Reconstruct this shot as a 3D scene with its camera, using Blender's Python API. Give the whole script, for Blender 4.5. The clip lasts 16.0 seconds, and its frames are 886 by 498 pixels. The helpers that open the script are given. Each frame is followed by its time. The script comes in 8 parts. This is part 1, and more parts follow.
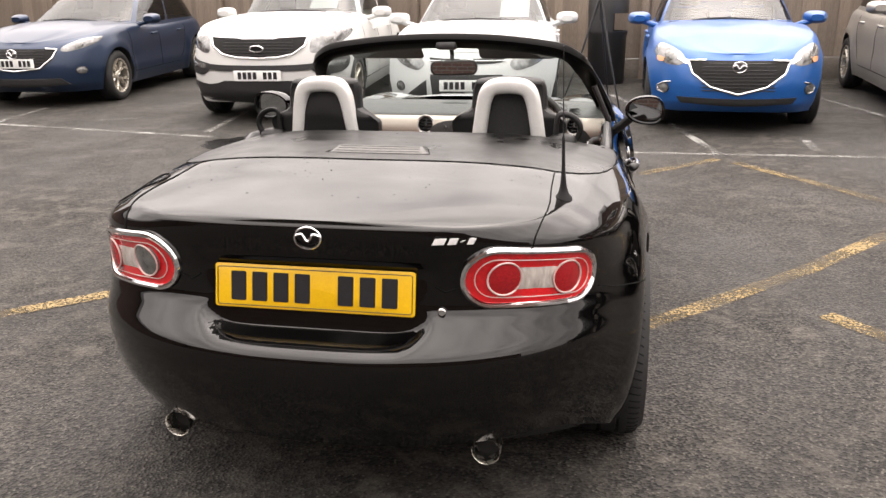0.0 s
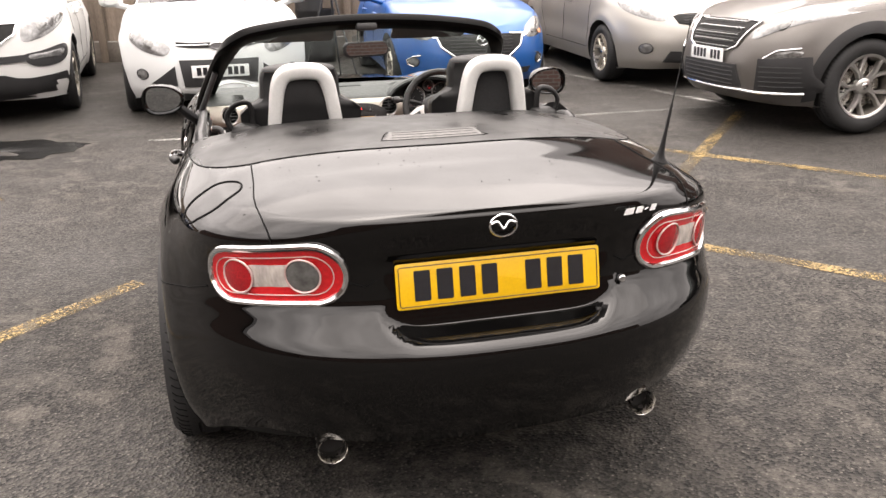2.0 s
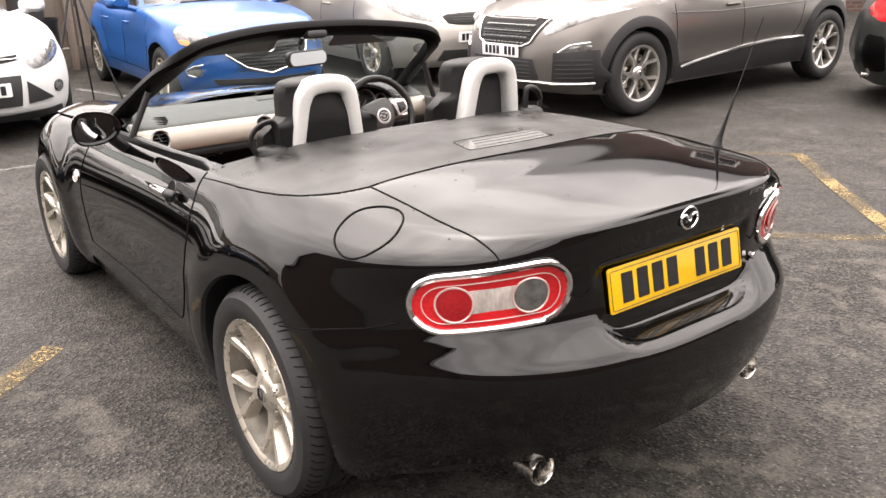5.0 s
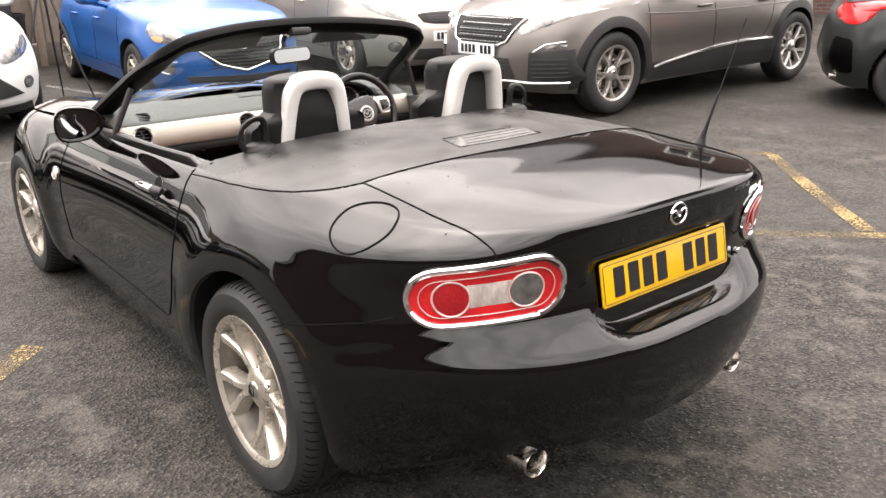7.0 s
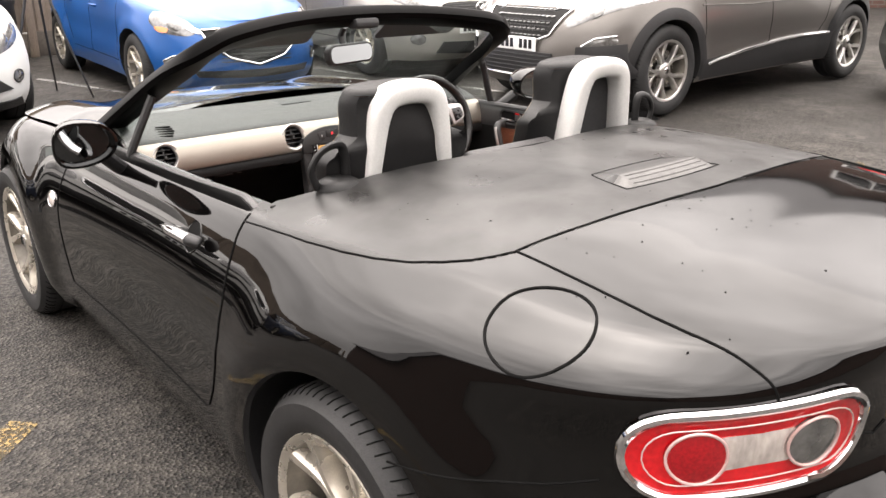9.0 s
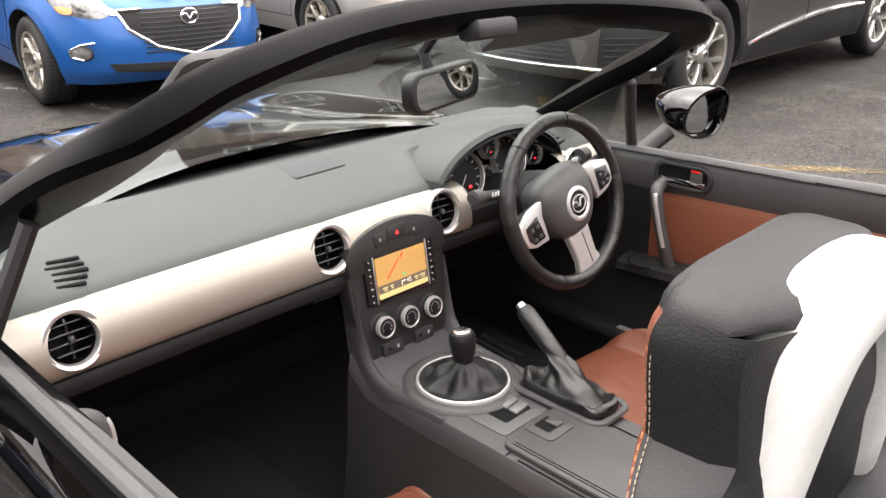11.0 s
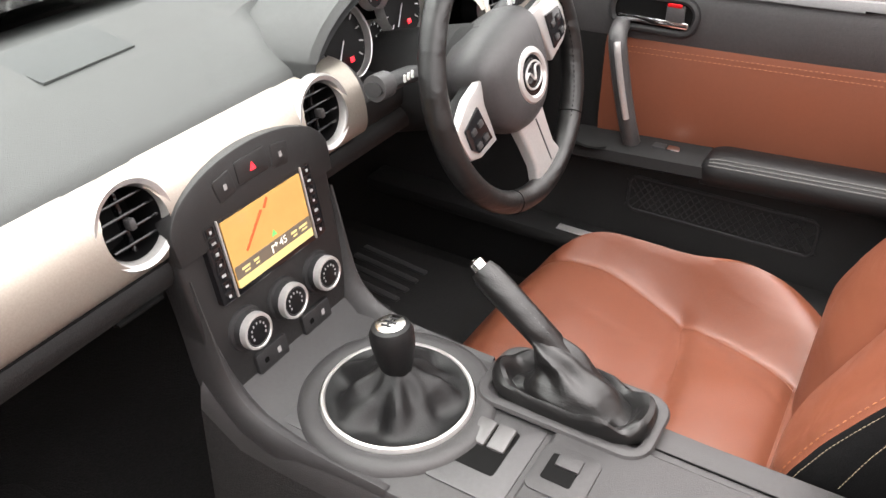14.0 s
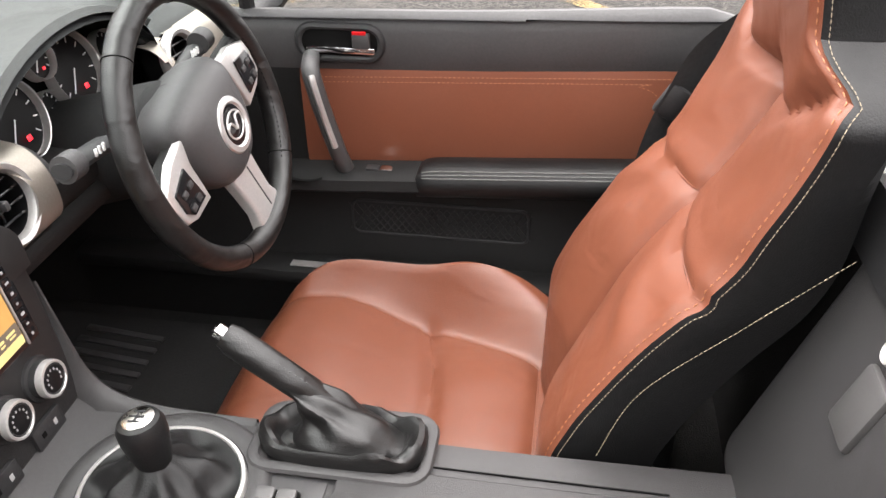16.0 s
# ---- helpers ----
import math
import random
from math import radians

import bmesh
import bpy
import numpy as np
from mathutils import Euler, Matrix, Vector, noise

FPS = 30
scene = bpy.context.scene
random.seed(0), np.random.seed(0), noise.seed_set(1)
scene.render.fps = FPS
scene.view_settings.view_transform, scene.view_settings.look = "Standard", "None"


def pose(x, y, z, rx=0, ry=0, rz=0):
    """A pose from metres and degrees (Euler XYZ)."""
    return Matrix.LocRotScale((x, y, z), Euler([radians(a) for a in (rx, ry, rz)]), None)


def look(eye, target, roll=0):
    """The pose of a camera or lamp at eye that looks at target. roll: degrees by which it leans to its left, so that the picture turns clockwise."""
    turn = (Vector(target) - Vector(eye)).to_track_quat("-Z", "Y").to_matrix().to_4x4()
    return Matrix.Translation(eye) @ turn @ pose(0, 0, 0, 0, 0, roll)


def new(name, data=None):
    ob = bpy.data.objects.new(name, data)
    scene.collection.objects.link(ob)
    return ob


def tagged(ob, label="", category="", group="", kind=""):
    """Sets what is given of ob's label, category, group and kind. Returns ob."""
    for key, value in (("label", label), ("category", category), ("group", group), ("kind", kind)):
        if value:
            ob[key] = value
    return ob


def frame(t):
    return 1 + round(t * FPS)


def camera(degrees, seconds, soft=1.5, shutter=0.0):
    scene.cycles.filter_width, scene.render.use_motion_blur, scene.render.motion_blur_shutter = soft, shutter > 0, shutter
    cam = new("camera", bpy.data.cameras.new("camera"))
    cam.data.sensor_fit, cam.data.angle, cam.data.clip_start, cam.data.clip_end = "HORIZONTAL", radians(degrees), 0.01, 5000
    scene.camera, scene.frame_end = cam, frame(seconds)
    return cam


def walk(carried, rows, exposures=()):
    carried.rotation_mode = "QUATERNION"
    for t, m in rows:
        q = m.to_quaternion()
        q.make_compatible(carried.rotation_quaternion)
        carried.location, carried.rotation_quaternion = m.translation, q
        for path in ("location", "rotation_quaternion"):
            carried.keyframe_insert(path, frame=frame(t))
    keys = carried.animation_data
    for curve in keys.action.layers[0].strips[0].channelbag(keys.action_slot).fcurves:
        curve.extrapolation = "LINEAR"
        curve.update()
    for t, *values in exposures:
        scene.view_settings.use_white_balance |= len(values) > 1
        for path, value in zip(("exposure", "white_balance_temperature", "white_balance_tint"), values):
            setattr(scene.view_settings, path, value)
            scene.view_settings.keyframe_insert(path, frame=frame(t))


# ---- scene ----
cam = camera(57.0, 16.0)
PATH = [
    (0, (0.681, -2.556, 1.38), (0.316, -0.679, 0.794), -0.6),
    (0.5, (0.345, -2.632, 1.391), (0.168, -0.729, 0.803), -0.7),
    (1, (0.022, -2.632, 1.393), (0.031, -0.722, 0.801), -0.8),
    (1.5, (-0.288, -2.576, 1.399), (-0.065, -0.682, 0.796), -1.0),
    (2, (-0.598, -2.511, 1.4), (-0.126, -0.677, 0.757), -0.9),
    (2.5, (-0.874, -2.38, 1.408), (-0.245, -0.606, 0.732), -1.0),
    (3, (-1.148, -2.247, 1.415), (-0.351, -0.545, 0.731), -1.0),
    (3.5, (-1.354, -2.085, 1.411), (-0.417, -0.455, 0.727), -0.8),
    (4, (-1.511, -1.978, 1.42), (-0.513, -0.38, 0.75), -1.0),
    (4.5, (-1.604, -1.931, 1.423), (-0.528, -0.377, 0.77), -1.2),
    (5, (-1.633, -1.933, 1.422), (-0.499, -0.419, 0.772), -1.2),
    (7.5, (-1.696, -1.891, 1.418), (-0.502, -0.425, 0.765), -0.5),
    (8, (-1.687, -1.79, 1.401), (-0.491, -0.327, 0.745), -0.3),
    (8.5, (-1.611, -1.494, 1.388), (-0.413, -0.038, 0.721), -0.1),
    (9, (-1.512, -1.138, 1.378), (-0.31, 0.312, 0.705), -0.1),
    (9.5, (-1.405, -0.728, 1.398), (-0.19, 0.71, 0.723), -0.2),
    (9.7, (-1.333, -0.562, 1.383), (-0.109, 0.868, 0.707), -0.4),
    (11.8, (-0.782, 0.493, 1.288), (0.566, 1.692, 0.424), 0.5),
    (12, (-0.75, 0.539, 1.263), (0.591, 1.708, 0.348), 0.6),
    (12.5, (-0.689, 0.631, 1.202), (0.621, 1.73, 0.165), 0.4),
    (13, (-0.634, 0.667, 1.207), (0.642, 1.719, 0.083), 0.6),
    (13.5, (-0.591, 0.706, 1.2), (0.713, 1.719, 0.072), -0.1),
    (14, (-0.544, 0.731, 1.201), (0.873, 1.591, 0.082), -0.4),
    (14.5, (-0.514, 0.752, 1.21), (1.012, 1.425, 0.106), -0.2),
    (15, (-0.501, 0.757, 1.221), (1.086, 1.281, 0.121), -0.2),
    (15.5, (-0.505, 0.731, 1.221), (1.12, 1.14, 0.129), -0.2),
    (16, (-0.523, 0.74, 1.224), (1.132, 1.006, 0.133), -0.4),
]
walk(cam, [(t, look(eye, target, roll)) for t, eye, target, roll in PATH], [(0, 1.54, 7250, 16), (2.5, 1.77, 7250, 16), (4.5, 1.94, 7200, 16), (9.7, 1.92, 7100, 14), (12, 2.40, 6850, 13), (14, 2.50, 6850, 13), (16, 2.44, 6750, 12)])

# ---- light ----
SLOPE_Y, SLOPE_X = 0.022, 0.024


def gz(x, y):
    """Height of the gently rising tarmac."""
    a, b = min(y, 15.0) - 1.5, min(x, 15.0) - 1.0
    return SLOPE_Y * (a + math.sqrt(a * a + 0.15)) / 2 + SLOPE_X * (b + math.sqrt(b * b + 0.15)) / 2 - 0.0025


world = bpy.data.worlds.new("overcast_sky")
scene.world = world
world.use_nodes = True
wn, wl = world.node_tree.nodes, world.node_tree.links
wn.clear()
sky = wn.new("ShaderNodeTexSky")
sky.sky_type, sky.sun_disc = "NISHITA", False
sky.sun_elevation, sky.sun_rotation = radians(72), radians(12)
sky.air_density, sky.dust_density = 1.0, 5.0
VEIL = 10.0
hsv = wn.new("ShaderNodeHueSaturation")
hsv.inputs["Saturation"].default_value = 0.12
cloud_at = wn.new("ShaderNodeTexCoord")
cloud_map = wn.new("ShaderNodeMapping")
cloud_map.inputs["Scale"].default_value = (1.0, 1.0, 2.2)
cloud = wn.new("ShaderNodeTexNoise")
cloud.inputs["Scale"].default_value, cloud.inputs["Detail"].default_value, cloud.inputs["Roughness"].default_value = 2.6, 5.0, 0.55
cloud_ramp = wn.new("ShaderNodeMapRange")
cloud_ramp.inputs["From Min"].default_value, cloud_ramp.inputs["From Max"].default_value = 0.3, 0.7
cloud_ramp.inputs["To Min"].default_value, cloud_ramp.inputs["To Max"].default_value = 0.68, 1.32
cloud_mul = wn.new("ShaderNodeVectorMath")
cloud_mul.operation = "SCALE"
# an overcast sky is brighter overhead than at its rim
rise = wn.new("ShaderNodeSeparateXYZ")
rise_ramp = wn.new("ShaderNodeMapRange")
rise_ramp.inputs["From Min"].default_value, rise_ramp.inputs["From Max"].default_value = 0.0, 1.0
rise_ramp.inputs["To Min"].default_value, rise_ramp.inputs["To Max"].default_value = 0.38, 1.30
rise_mul = wn.new("ShaderNodeMath")
rise_mul.operation = "MULTIPLY"
background = wn.new("ShaderNodeBackground")
background.inputs["Strength"].default_value = 0.15
wout = wn.new("ShaderNodeOutputWorld")
wl.new(cloud_at.outputs["Generated"], cloud_map.inputs["Vector"])
wl.new(cloud_map.outputs["Vector"], cloud.inputs["Vector"])
wl.new(cloud.outputs["Fac"], cloud_ramp.inputs["Value"])
wl.new(sky.outputs["Color"], hsv.inputs["Color"])
# the cloud layer spreads the light nearly evenly
veil = wn.new("ShaderNodeMix")
veil.data_type = "RGBA"
veil.inputs["Factor"].default_value = 0.68
veil.inputs["B"].default_value = (VEIL, VEIL, VEIL * 1.02, 1)
wl.new(hsv.outputs["Color"], veil.inputs["A"])
wl.new(veil.outputs["Result"], cloud_mul.inputs[0])
wl.new(cloud_at.outputs["Generated"], rise.inputs["Vector"])
wl.new(rise.outputs["Z"], rise_ramp.inputs["Value"])
wl.new(cloud_ramp.outputs["Result"], rise_mul.inputs[0]), wl.new(rise_ramp.outputs["Result"], rise_mul.inputs[1])
wl.new(rise_mul.outputs["Value"], cloud_mul.inputs["Scale"])
wl.new(cloud_mul.outputs["Vector"], background.inputs["Color"])
wl.new(background.outputs["Background"], wout.inputs["Surface"])

sun_data = bpy.data.lights.new("sun", "SUN")
sun_data.energy, sun_data.angle, sun_data.color = 0.4, radians(110), (1.0, 0.97, 0.93)
sun = new("sun", sun_data)
sun.matrix_world = look((2, 4, 24), (0, 0, 0))


# ---- materials ----
def material(name, base=(0.5, 0.5, 0.5), rough=0.5, metal=0.0, coat=0.0, coat_rough=0.03, grain=0.0, grain_scale=60.0,
             stain=0.0, stain_scale=3.0, bump=0.0, bump_scale=400.0, rough_var=0.0, spec=0.5, random_tint=0.0, stretch=(1, 1, 1), sheen=0.0):
    """A principled surface whose colour varies at a fine and a broad scale, with fine relief."""
    m = bpy.data.materials.new(name)
    m.use_nodes = True
    n, l = m.node_tree.nodes, m.node_tree.links
    b = n["Principled BSDF"]
    b.inputs["Base Color"].default_value = (*base, 1)
    b.inputs["Roughness"].default_value, b.inputs["Metallic"].default_value = rough, metal
    b.inputs["Coat Weight"].default_value, b.inputs["Coat Roughness"].default_value = coat, coat_rough
    b.inputs["Specular IOR Level"].default_value = spec
    b.inputs["Sheen Weight"].default_value = sheen
    at = n.new("ShaderNodeTexCoord")
    mp = n.new("ShaderNodeMapping")
    mp.inputs["Scale"].default_value = stretch
    l.new(at.outputs["Object"], mp.inputs["Vector"])

    def noise_node(scale, detail=4.0):
        t = n.new("ShaderNodeTexNoise")
        t.inputs["Scale"].default_value, t.inputs["Detail"].default_value = scale, detail
        l.new(mp.outputs["Vector"], t.inputs["Vector"])
        return t

    value = None
    for amount, scale in ((grain, grain_scale), (stain, stain_scale)):
        if amount:
            t = noise_node(scale)
            r = n.new("ShaderNodeMapRange")
            r.inputs["From Min"].default_value, r.inputs["From Max"].default_value = 0.3, 0.7
            r.inputs["To Min"].default_value, r.inputs["To Max"].default_value = 1 - amount, 1 + amount
            l.new(t.outputs["Fac"], r.inputs["Value"])
            if value is None:
                value = r.outputs["Result"]
            else:
                p = n.new("ShaderNodeMath")
                p.operation = "MULTIPLY"
                l.new(value, p.inputs[0]), l.new(r.outputs["Result"], p.inputs[1])
                value = p.outputs["Value"]
    if random_tint:
        info = n.new("ShaderNodeObjectInfo")
        r = n.new("ShaderNodeMapRange")
        r.inputs["To Min"].default_value, r.inputs["To Max"].default_value = 1 - random_tint, 1 + random_tint
        l.new(info.outputs["Random"], r.inputs["Value"])
        if value is None:
            value = r.outputs["Result"]
        else:
            p = n.new("ShaderNodeMath")
            p.operation = "MULTIPLY"
            l.new(value, p.inputs[0]), l.new(r.outputs["Result"], p.inputs[1])
            value = p.outputs["Value"]
    if value is not None:
        s = n.new("ShaderNodeVectorMath")
        s.operation = "SCALE"
        s.inputs[0].default_value = base
        l.new(value, s.inputs["Scale"])
        l.new(s.outputs["Vector"], b.inputs["Base Color"])
    if bump:
        t = noise_node(bump_scale, 3.0)
        k = n.new("ShaderNodeBump")
        k.inputs["Strength"].default_value, k.inputs["Distance"].default_value = bump, 0.002
        l.new(t.outputs["Fac"], k.inputs["Height"])
        l.new(k.outputs["Normal"], b.inputs["Normal"])
    if rough_var:
        t = noise_node(stain_scale * 2.3)
        r = n.new("ShaderNodeMapRange")
        r.inputs["From Min"].default_value, r.inputs["From Max"].default_value = 0.35, 0.7
        r.inputs["To Min"].default_value, r.inputs["To Max"].default_value = max(0, rough - rough_var), rough + rough_var
        l.new(t.outputs["Fac"], r.inputs["Value"])
        l.new(r.outputs["Result"], b.inputs["Roughness"])
    return m


def paint(name, base, metal=0.0, flake=0.0, rough=0.35, coat=0.35, coat_rough=0.06):
    m = material(name, base, rough, metal, coat=coat, coat_rough=coat_rough, spec=0.5 if metal else 0.0, grain=flake, grain_scale=900.0, stain=0.06, stain_scale=1.3)
    return m


def glass(name, tint, gloss=1.0, rough=0.0, base=0.05):
    """Thin glass: tinted see-through with a reflection that grows towards grazing angles, alike from both sides."""
    m = bpy.data.materials.new(name)
    m.use_nodes = True
    n, l = m.node_tree.nodes, m.node_tree.links
    n.clear()
    tr, gl, lw, mx, out = (n.new("ShaderNode" + k) for k in ("BsdfTransparent", "BsdfGlossy", "LayerWeight", "MixShader", "OutputMaterial"))
    power, scaled = n.new("ShaderNodeMath"), n.new("ShaderNodeMath")
    power.operation, scaled.operation = "POWER", "MULTIPLY_ADD"
    power.inputs[1].default_value = 5.0
    scaled.inputs[1].default_value, scaled.inputs[2].default_value = 1 - base, base
    tr.inputs["Color"].default_value = (*tint, 1)
    gl.inputs["Color"].default_value = (gloss, gloss, gloss, 1)
    gl.inputs["Roughness"].default_value = rough
    l.new(lw.outputs["Facing"], power.inputs[0]), l.new(power.outputs["Value"], scaled.inputs[0])
    l.new(scaled.outputs["Value"], mx.inputs["Fac"])
    l.new(tr.outputs["BSDF"], mx.inputs[1]), l.new(gl.outputs["BSDF"], mx.inputs[2])
    l.new(mx.outputs["Shader"], out.inputs["Surface"])
    return m


BLACK_PAINT = paint("gloss_black_paint", (0.0013, 0.0012, 0.0012), rough=0.5, coat=1.0, coat_rough=0.03)


def settle_dust(m, lo, hi, cloud_grey):
    """A film of damp dust dulls the gloss where the paint faces up."""
    n, l = m.node_tree.nodes, m.node_tree.links
    facing, part_z, dull, streak, at, add = (n.new("ShaderNode" + k) for k in ("NewGeometry", "SeparateXYZ", "MapRange", "TexNoise", "TexCoord", "Math"))
    dull.inputs["From Min"].default_value, dull.inputs["From Max"].default_value = 0.75, 0.97
    dull.inputs["To Min"].default_value, dull.inputs["To Max"].default_value = lo, hi
    streak.inputs["Scale"].default_value, streak.inputs["Detail"].default_value = 5.0, 6.0
    add.operation = "MULTIPLY"
    l.new(facing.outputs["Normal"], part_z.inputs["Vector"]), l.new(part_z.outputs["Z"], dull.inputs["Value"])
    l.new(at.outputs["Object"], streak.inputs["Vector"])
    l.new(dull.outputs["Result"], add.inputs[0]), l.new(streak.outputs["Fac"], add.inputs[1])
    l.new(add.outputs["Value"], n["Principled BSDF"].inputs["Coat Roughness"])
    film, over = n.new("ShaderNodeMapRange"), n.new("ShaderNodeMix")
    over.data_type = "RGBA"
    film.inputs["From Min"].default_value, film.inputs["From Max"].default_value = 0.8, 0.97
    over.inputs["A"].default_value, over.inputs["B"].default_value = (0.0013, 0.0012, 0.0012, 1), (cloud_grey, cloud_grey * 0.98, cloud_grey * 0.96, 1)
    l.new(part_z.outputs["Z"], film.inputs["Value"])
    # grey patches in the base colour stand in for soft cloud reflections
    cloud_noise, patch, share = n.new("ShaderNodeTexNoise"), n.new("ShaderNodeMapRange"), n.new("ShaderNodeMath")
    cloud_noise.inputs["Scale"].default_value, cloud_noise.inputs["Detail"].default_value, cloud_noise.inputs["Distortion"].default_value = 3.4, 5.0, 1.2
    patch.inputs["From Min"].default_value, patch.inputs["From Max"].default_value = 0.36, 0.66
    share.operation = "MULTIPLY"
    l.new(at.outputs["Object"], cloud_noise.inputs["Vector"]), l.new(cloud_noise.outputs["Fac"], patch.inputs["Value"])
    l.new(film.outputs["Result"], share.inputs[0]), l.new(patch.outputs["Result"], share.inputs[1])
    l.new(share.outputs["Value"], over.inputs["Factor"])
    l.new(over.outputs["Result"], n["Principled BSDF"].inputs["Base Color"])


COVER_PAINT = paint("dusty_black_cover_paint", (0.0013, 0.0012, 0.0012), rough=0.5, coat=1.0, coat_rough=0.03)
settle_dust(BLACK_PAINT, 0.045, 0.11, 0.006)
settle_dust(COVER_PAINT, 0.30, 0.85, 0.030)
WHITE_PAINT = paint("white_paint", (0.55, 0.55, 0.54))
WHITE_PAINT_COOL = paint("pale_white_paint", (0.55, 0.56, 0.56))
NAVY_PAINT = paint("dark_blue_metallic_paint", (0.009, 0.023, 0.055), metal=0.4, flake=0.25)
BLUE_PAINT = paint("bright_blue_metallic_paint", (0.004, 0.082, 0.30), metal=0.2, flake=0.25)
SILVER_PAINT = paint("silver_metallic_paint", (0.35, 0.335, 0.31), metal=0.55, flake=0.2)
GREY_PAINT = paint("warm_grey_metallic_paint", (0.138, 0.128, 0.120), metal=0.6, flake=0.2)
DARK_PAINT = paint("dark_green_black_paint", (0.010, 0.013, 0.0125), metal=0.2, flake=0.1)
RUBBER = material("tyre_rubber", (0.011, 0.011, 0.0115), 0.7, grain=0.25, grain_scale=90, stain=0.3, stain_scale=9, bump=0.35, bump_scale=250)
ALLOY = material("silver_alloy", (0.53, 0.49, 0.425), 0.32, 0.7, grain=0.08, grain_scale=300, stain=0.12, stain_scale=12, rough_var=0.08)
ALLOY_TWO = material("machined_alloy", (0.50, 0.49, 0.47), 0.28, 0.85, stain=0.1, stain_scale=10, grain=0.06)
# rim alloy toned down: the shade behind the spokes is in this colour
BARREL = material("shade_toned_rim_barrel", (0.15, 0.138, 0.12), 0.45, 0.5, grain=0.15, grain_scale=60, stain=0.25, stain_scale=14)
CHROME = material("chrome", (0.86, 0.86, 0.87), 0.07, 1.0, stain=0.05, stain_scale=20, rough_var=0.04)
STEEL = material("exhaust_steel", (0.5, 0.48, 0.45), 0.25, 1.0, grain=0.1, grain_scale=80, stain=0.25, stain_scale=25, rough_var=0.12)
SOOT = material("sooty_black", (0.008, 0.008, 0.008), 0.9, grain=0.3, grain_scale=50)
BLACK_TRIM = material("black_textured_plastic", (0.014, 0.014, 0.015), 0.55, grain=0.2, grain_scale=200, stain=0.12, stain_scale=6, bump=0.25, bump_scale=900)
GAP = material("panel_gap_black", (0.003, 0.003, 0.003), 0.8, grain=0.2, spec=0.1)
GLOSS_BLACK = material("gloss_black_plastic", (0.008, 0.008, 0.009), 0.12, grain=0.15, stain=0.1)
GLASS = glass("windscreen_glass", (0.80, 0.86, 0.85))
GLASS_DARK = glass("tinted_car_glass", (0.42, 0.46, 0.45), gloss=0.7, base=0.09)
MIRROR = material("mirror_silver", (0.42, 0.44, 0.45), 0.01, 1.0)
RED_LENS = material("red_lamp_lens", (0.52, 0.008, 0.012), 0.12, coat=1.0, coat_rough=0.02, grain=0.15, grain_scale=120, stain=0.1)
DARK_RED_LENS = material("deep_red_lamp_lens", (0.3, 0.004, 0.008), 0.08, coat=1.0, grain=0.2, grain_scale=200)
CLEAR_LENS = material("clear_ribbed_lamp_lens", (0.62, 0.56, 0.52), 0.15, 0.35, coat=1.0, coat_rough=0.02, grain=0.3, grain_scale=70, stretch=(1, 1, 0.3), bump=0.4, bump_scale=160)
PALE_RING = material("pale_lamp_ring", (0.62, 0.42, 0.40), 0.2, 0.2, coat=1.0, grain=0.1)
SMOKE_LENS = material("grey_lamp_lens", (0.16, 0.16, 0.155), 0.08, 0.5, coat=1.0, grain=0.4, grain_scale=45)
HEADLAMP = material("headlamp_reflector", (0.20, 0.20, 0.20), 0.16, 0.5, coat=1.0, coat_rough=0.02, grain=0.35, grain_scale=30, stain=0.3, stain_scale=12)
AMBER_LENS = material("amber_lens", (0.7, 0.25, 0.08), 0.2, coat=1.0)
YELLOW_PLATE = material("yellow_plate_sheet", (0.60, 0.35, 0.004), 0.35, coat=0.2, grain=0.05, grain_scale=200, stain=0.06, stain_scale=14)
WHITE_PLATE = material("white_plate_sheet", (0.72, 0.73, 0.72), 0.3, coat=0.4, grain=0.05, stain=0.05)
PLATE_INK = material("plate_black", (0.012, 0.012, 0.014), 0.35, grain=0.2)
INTERIOR_DARK = material("dark_cabin_fabric", (0.02, 0.02, 0.021), 0.85, grain=0.25, grain_scale=150)
PAPER = material("white_paper", (0.75, 0.78, 0.76), 0.7, grain=0.05, stain=0.05)


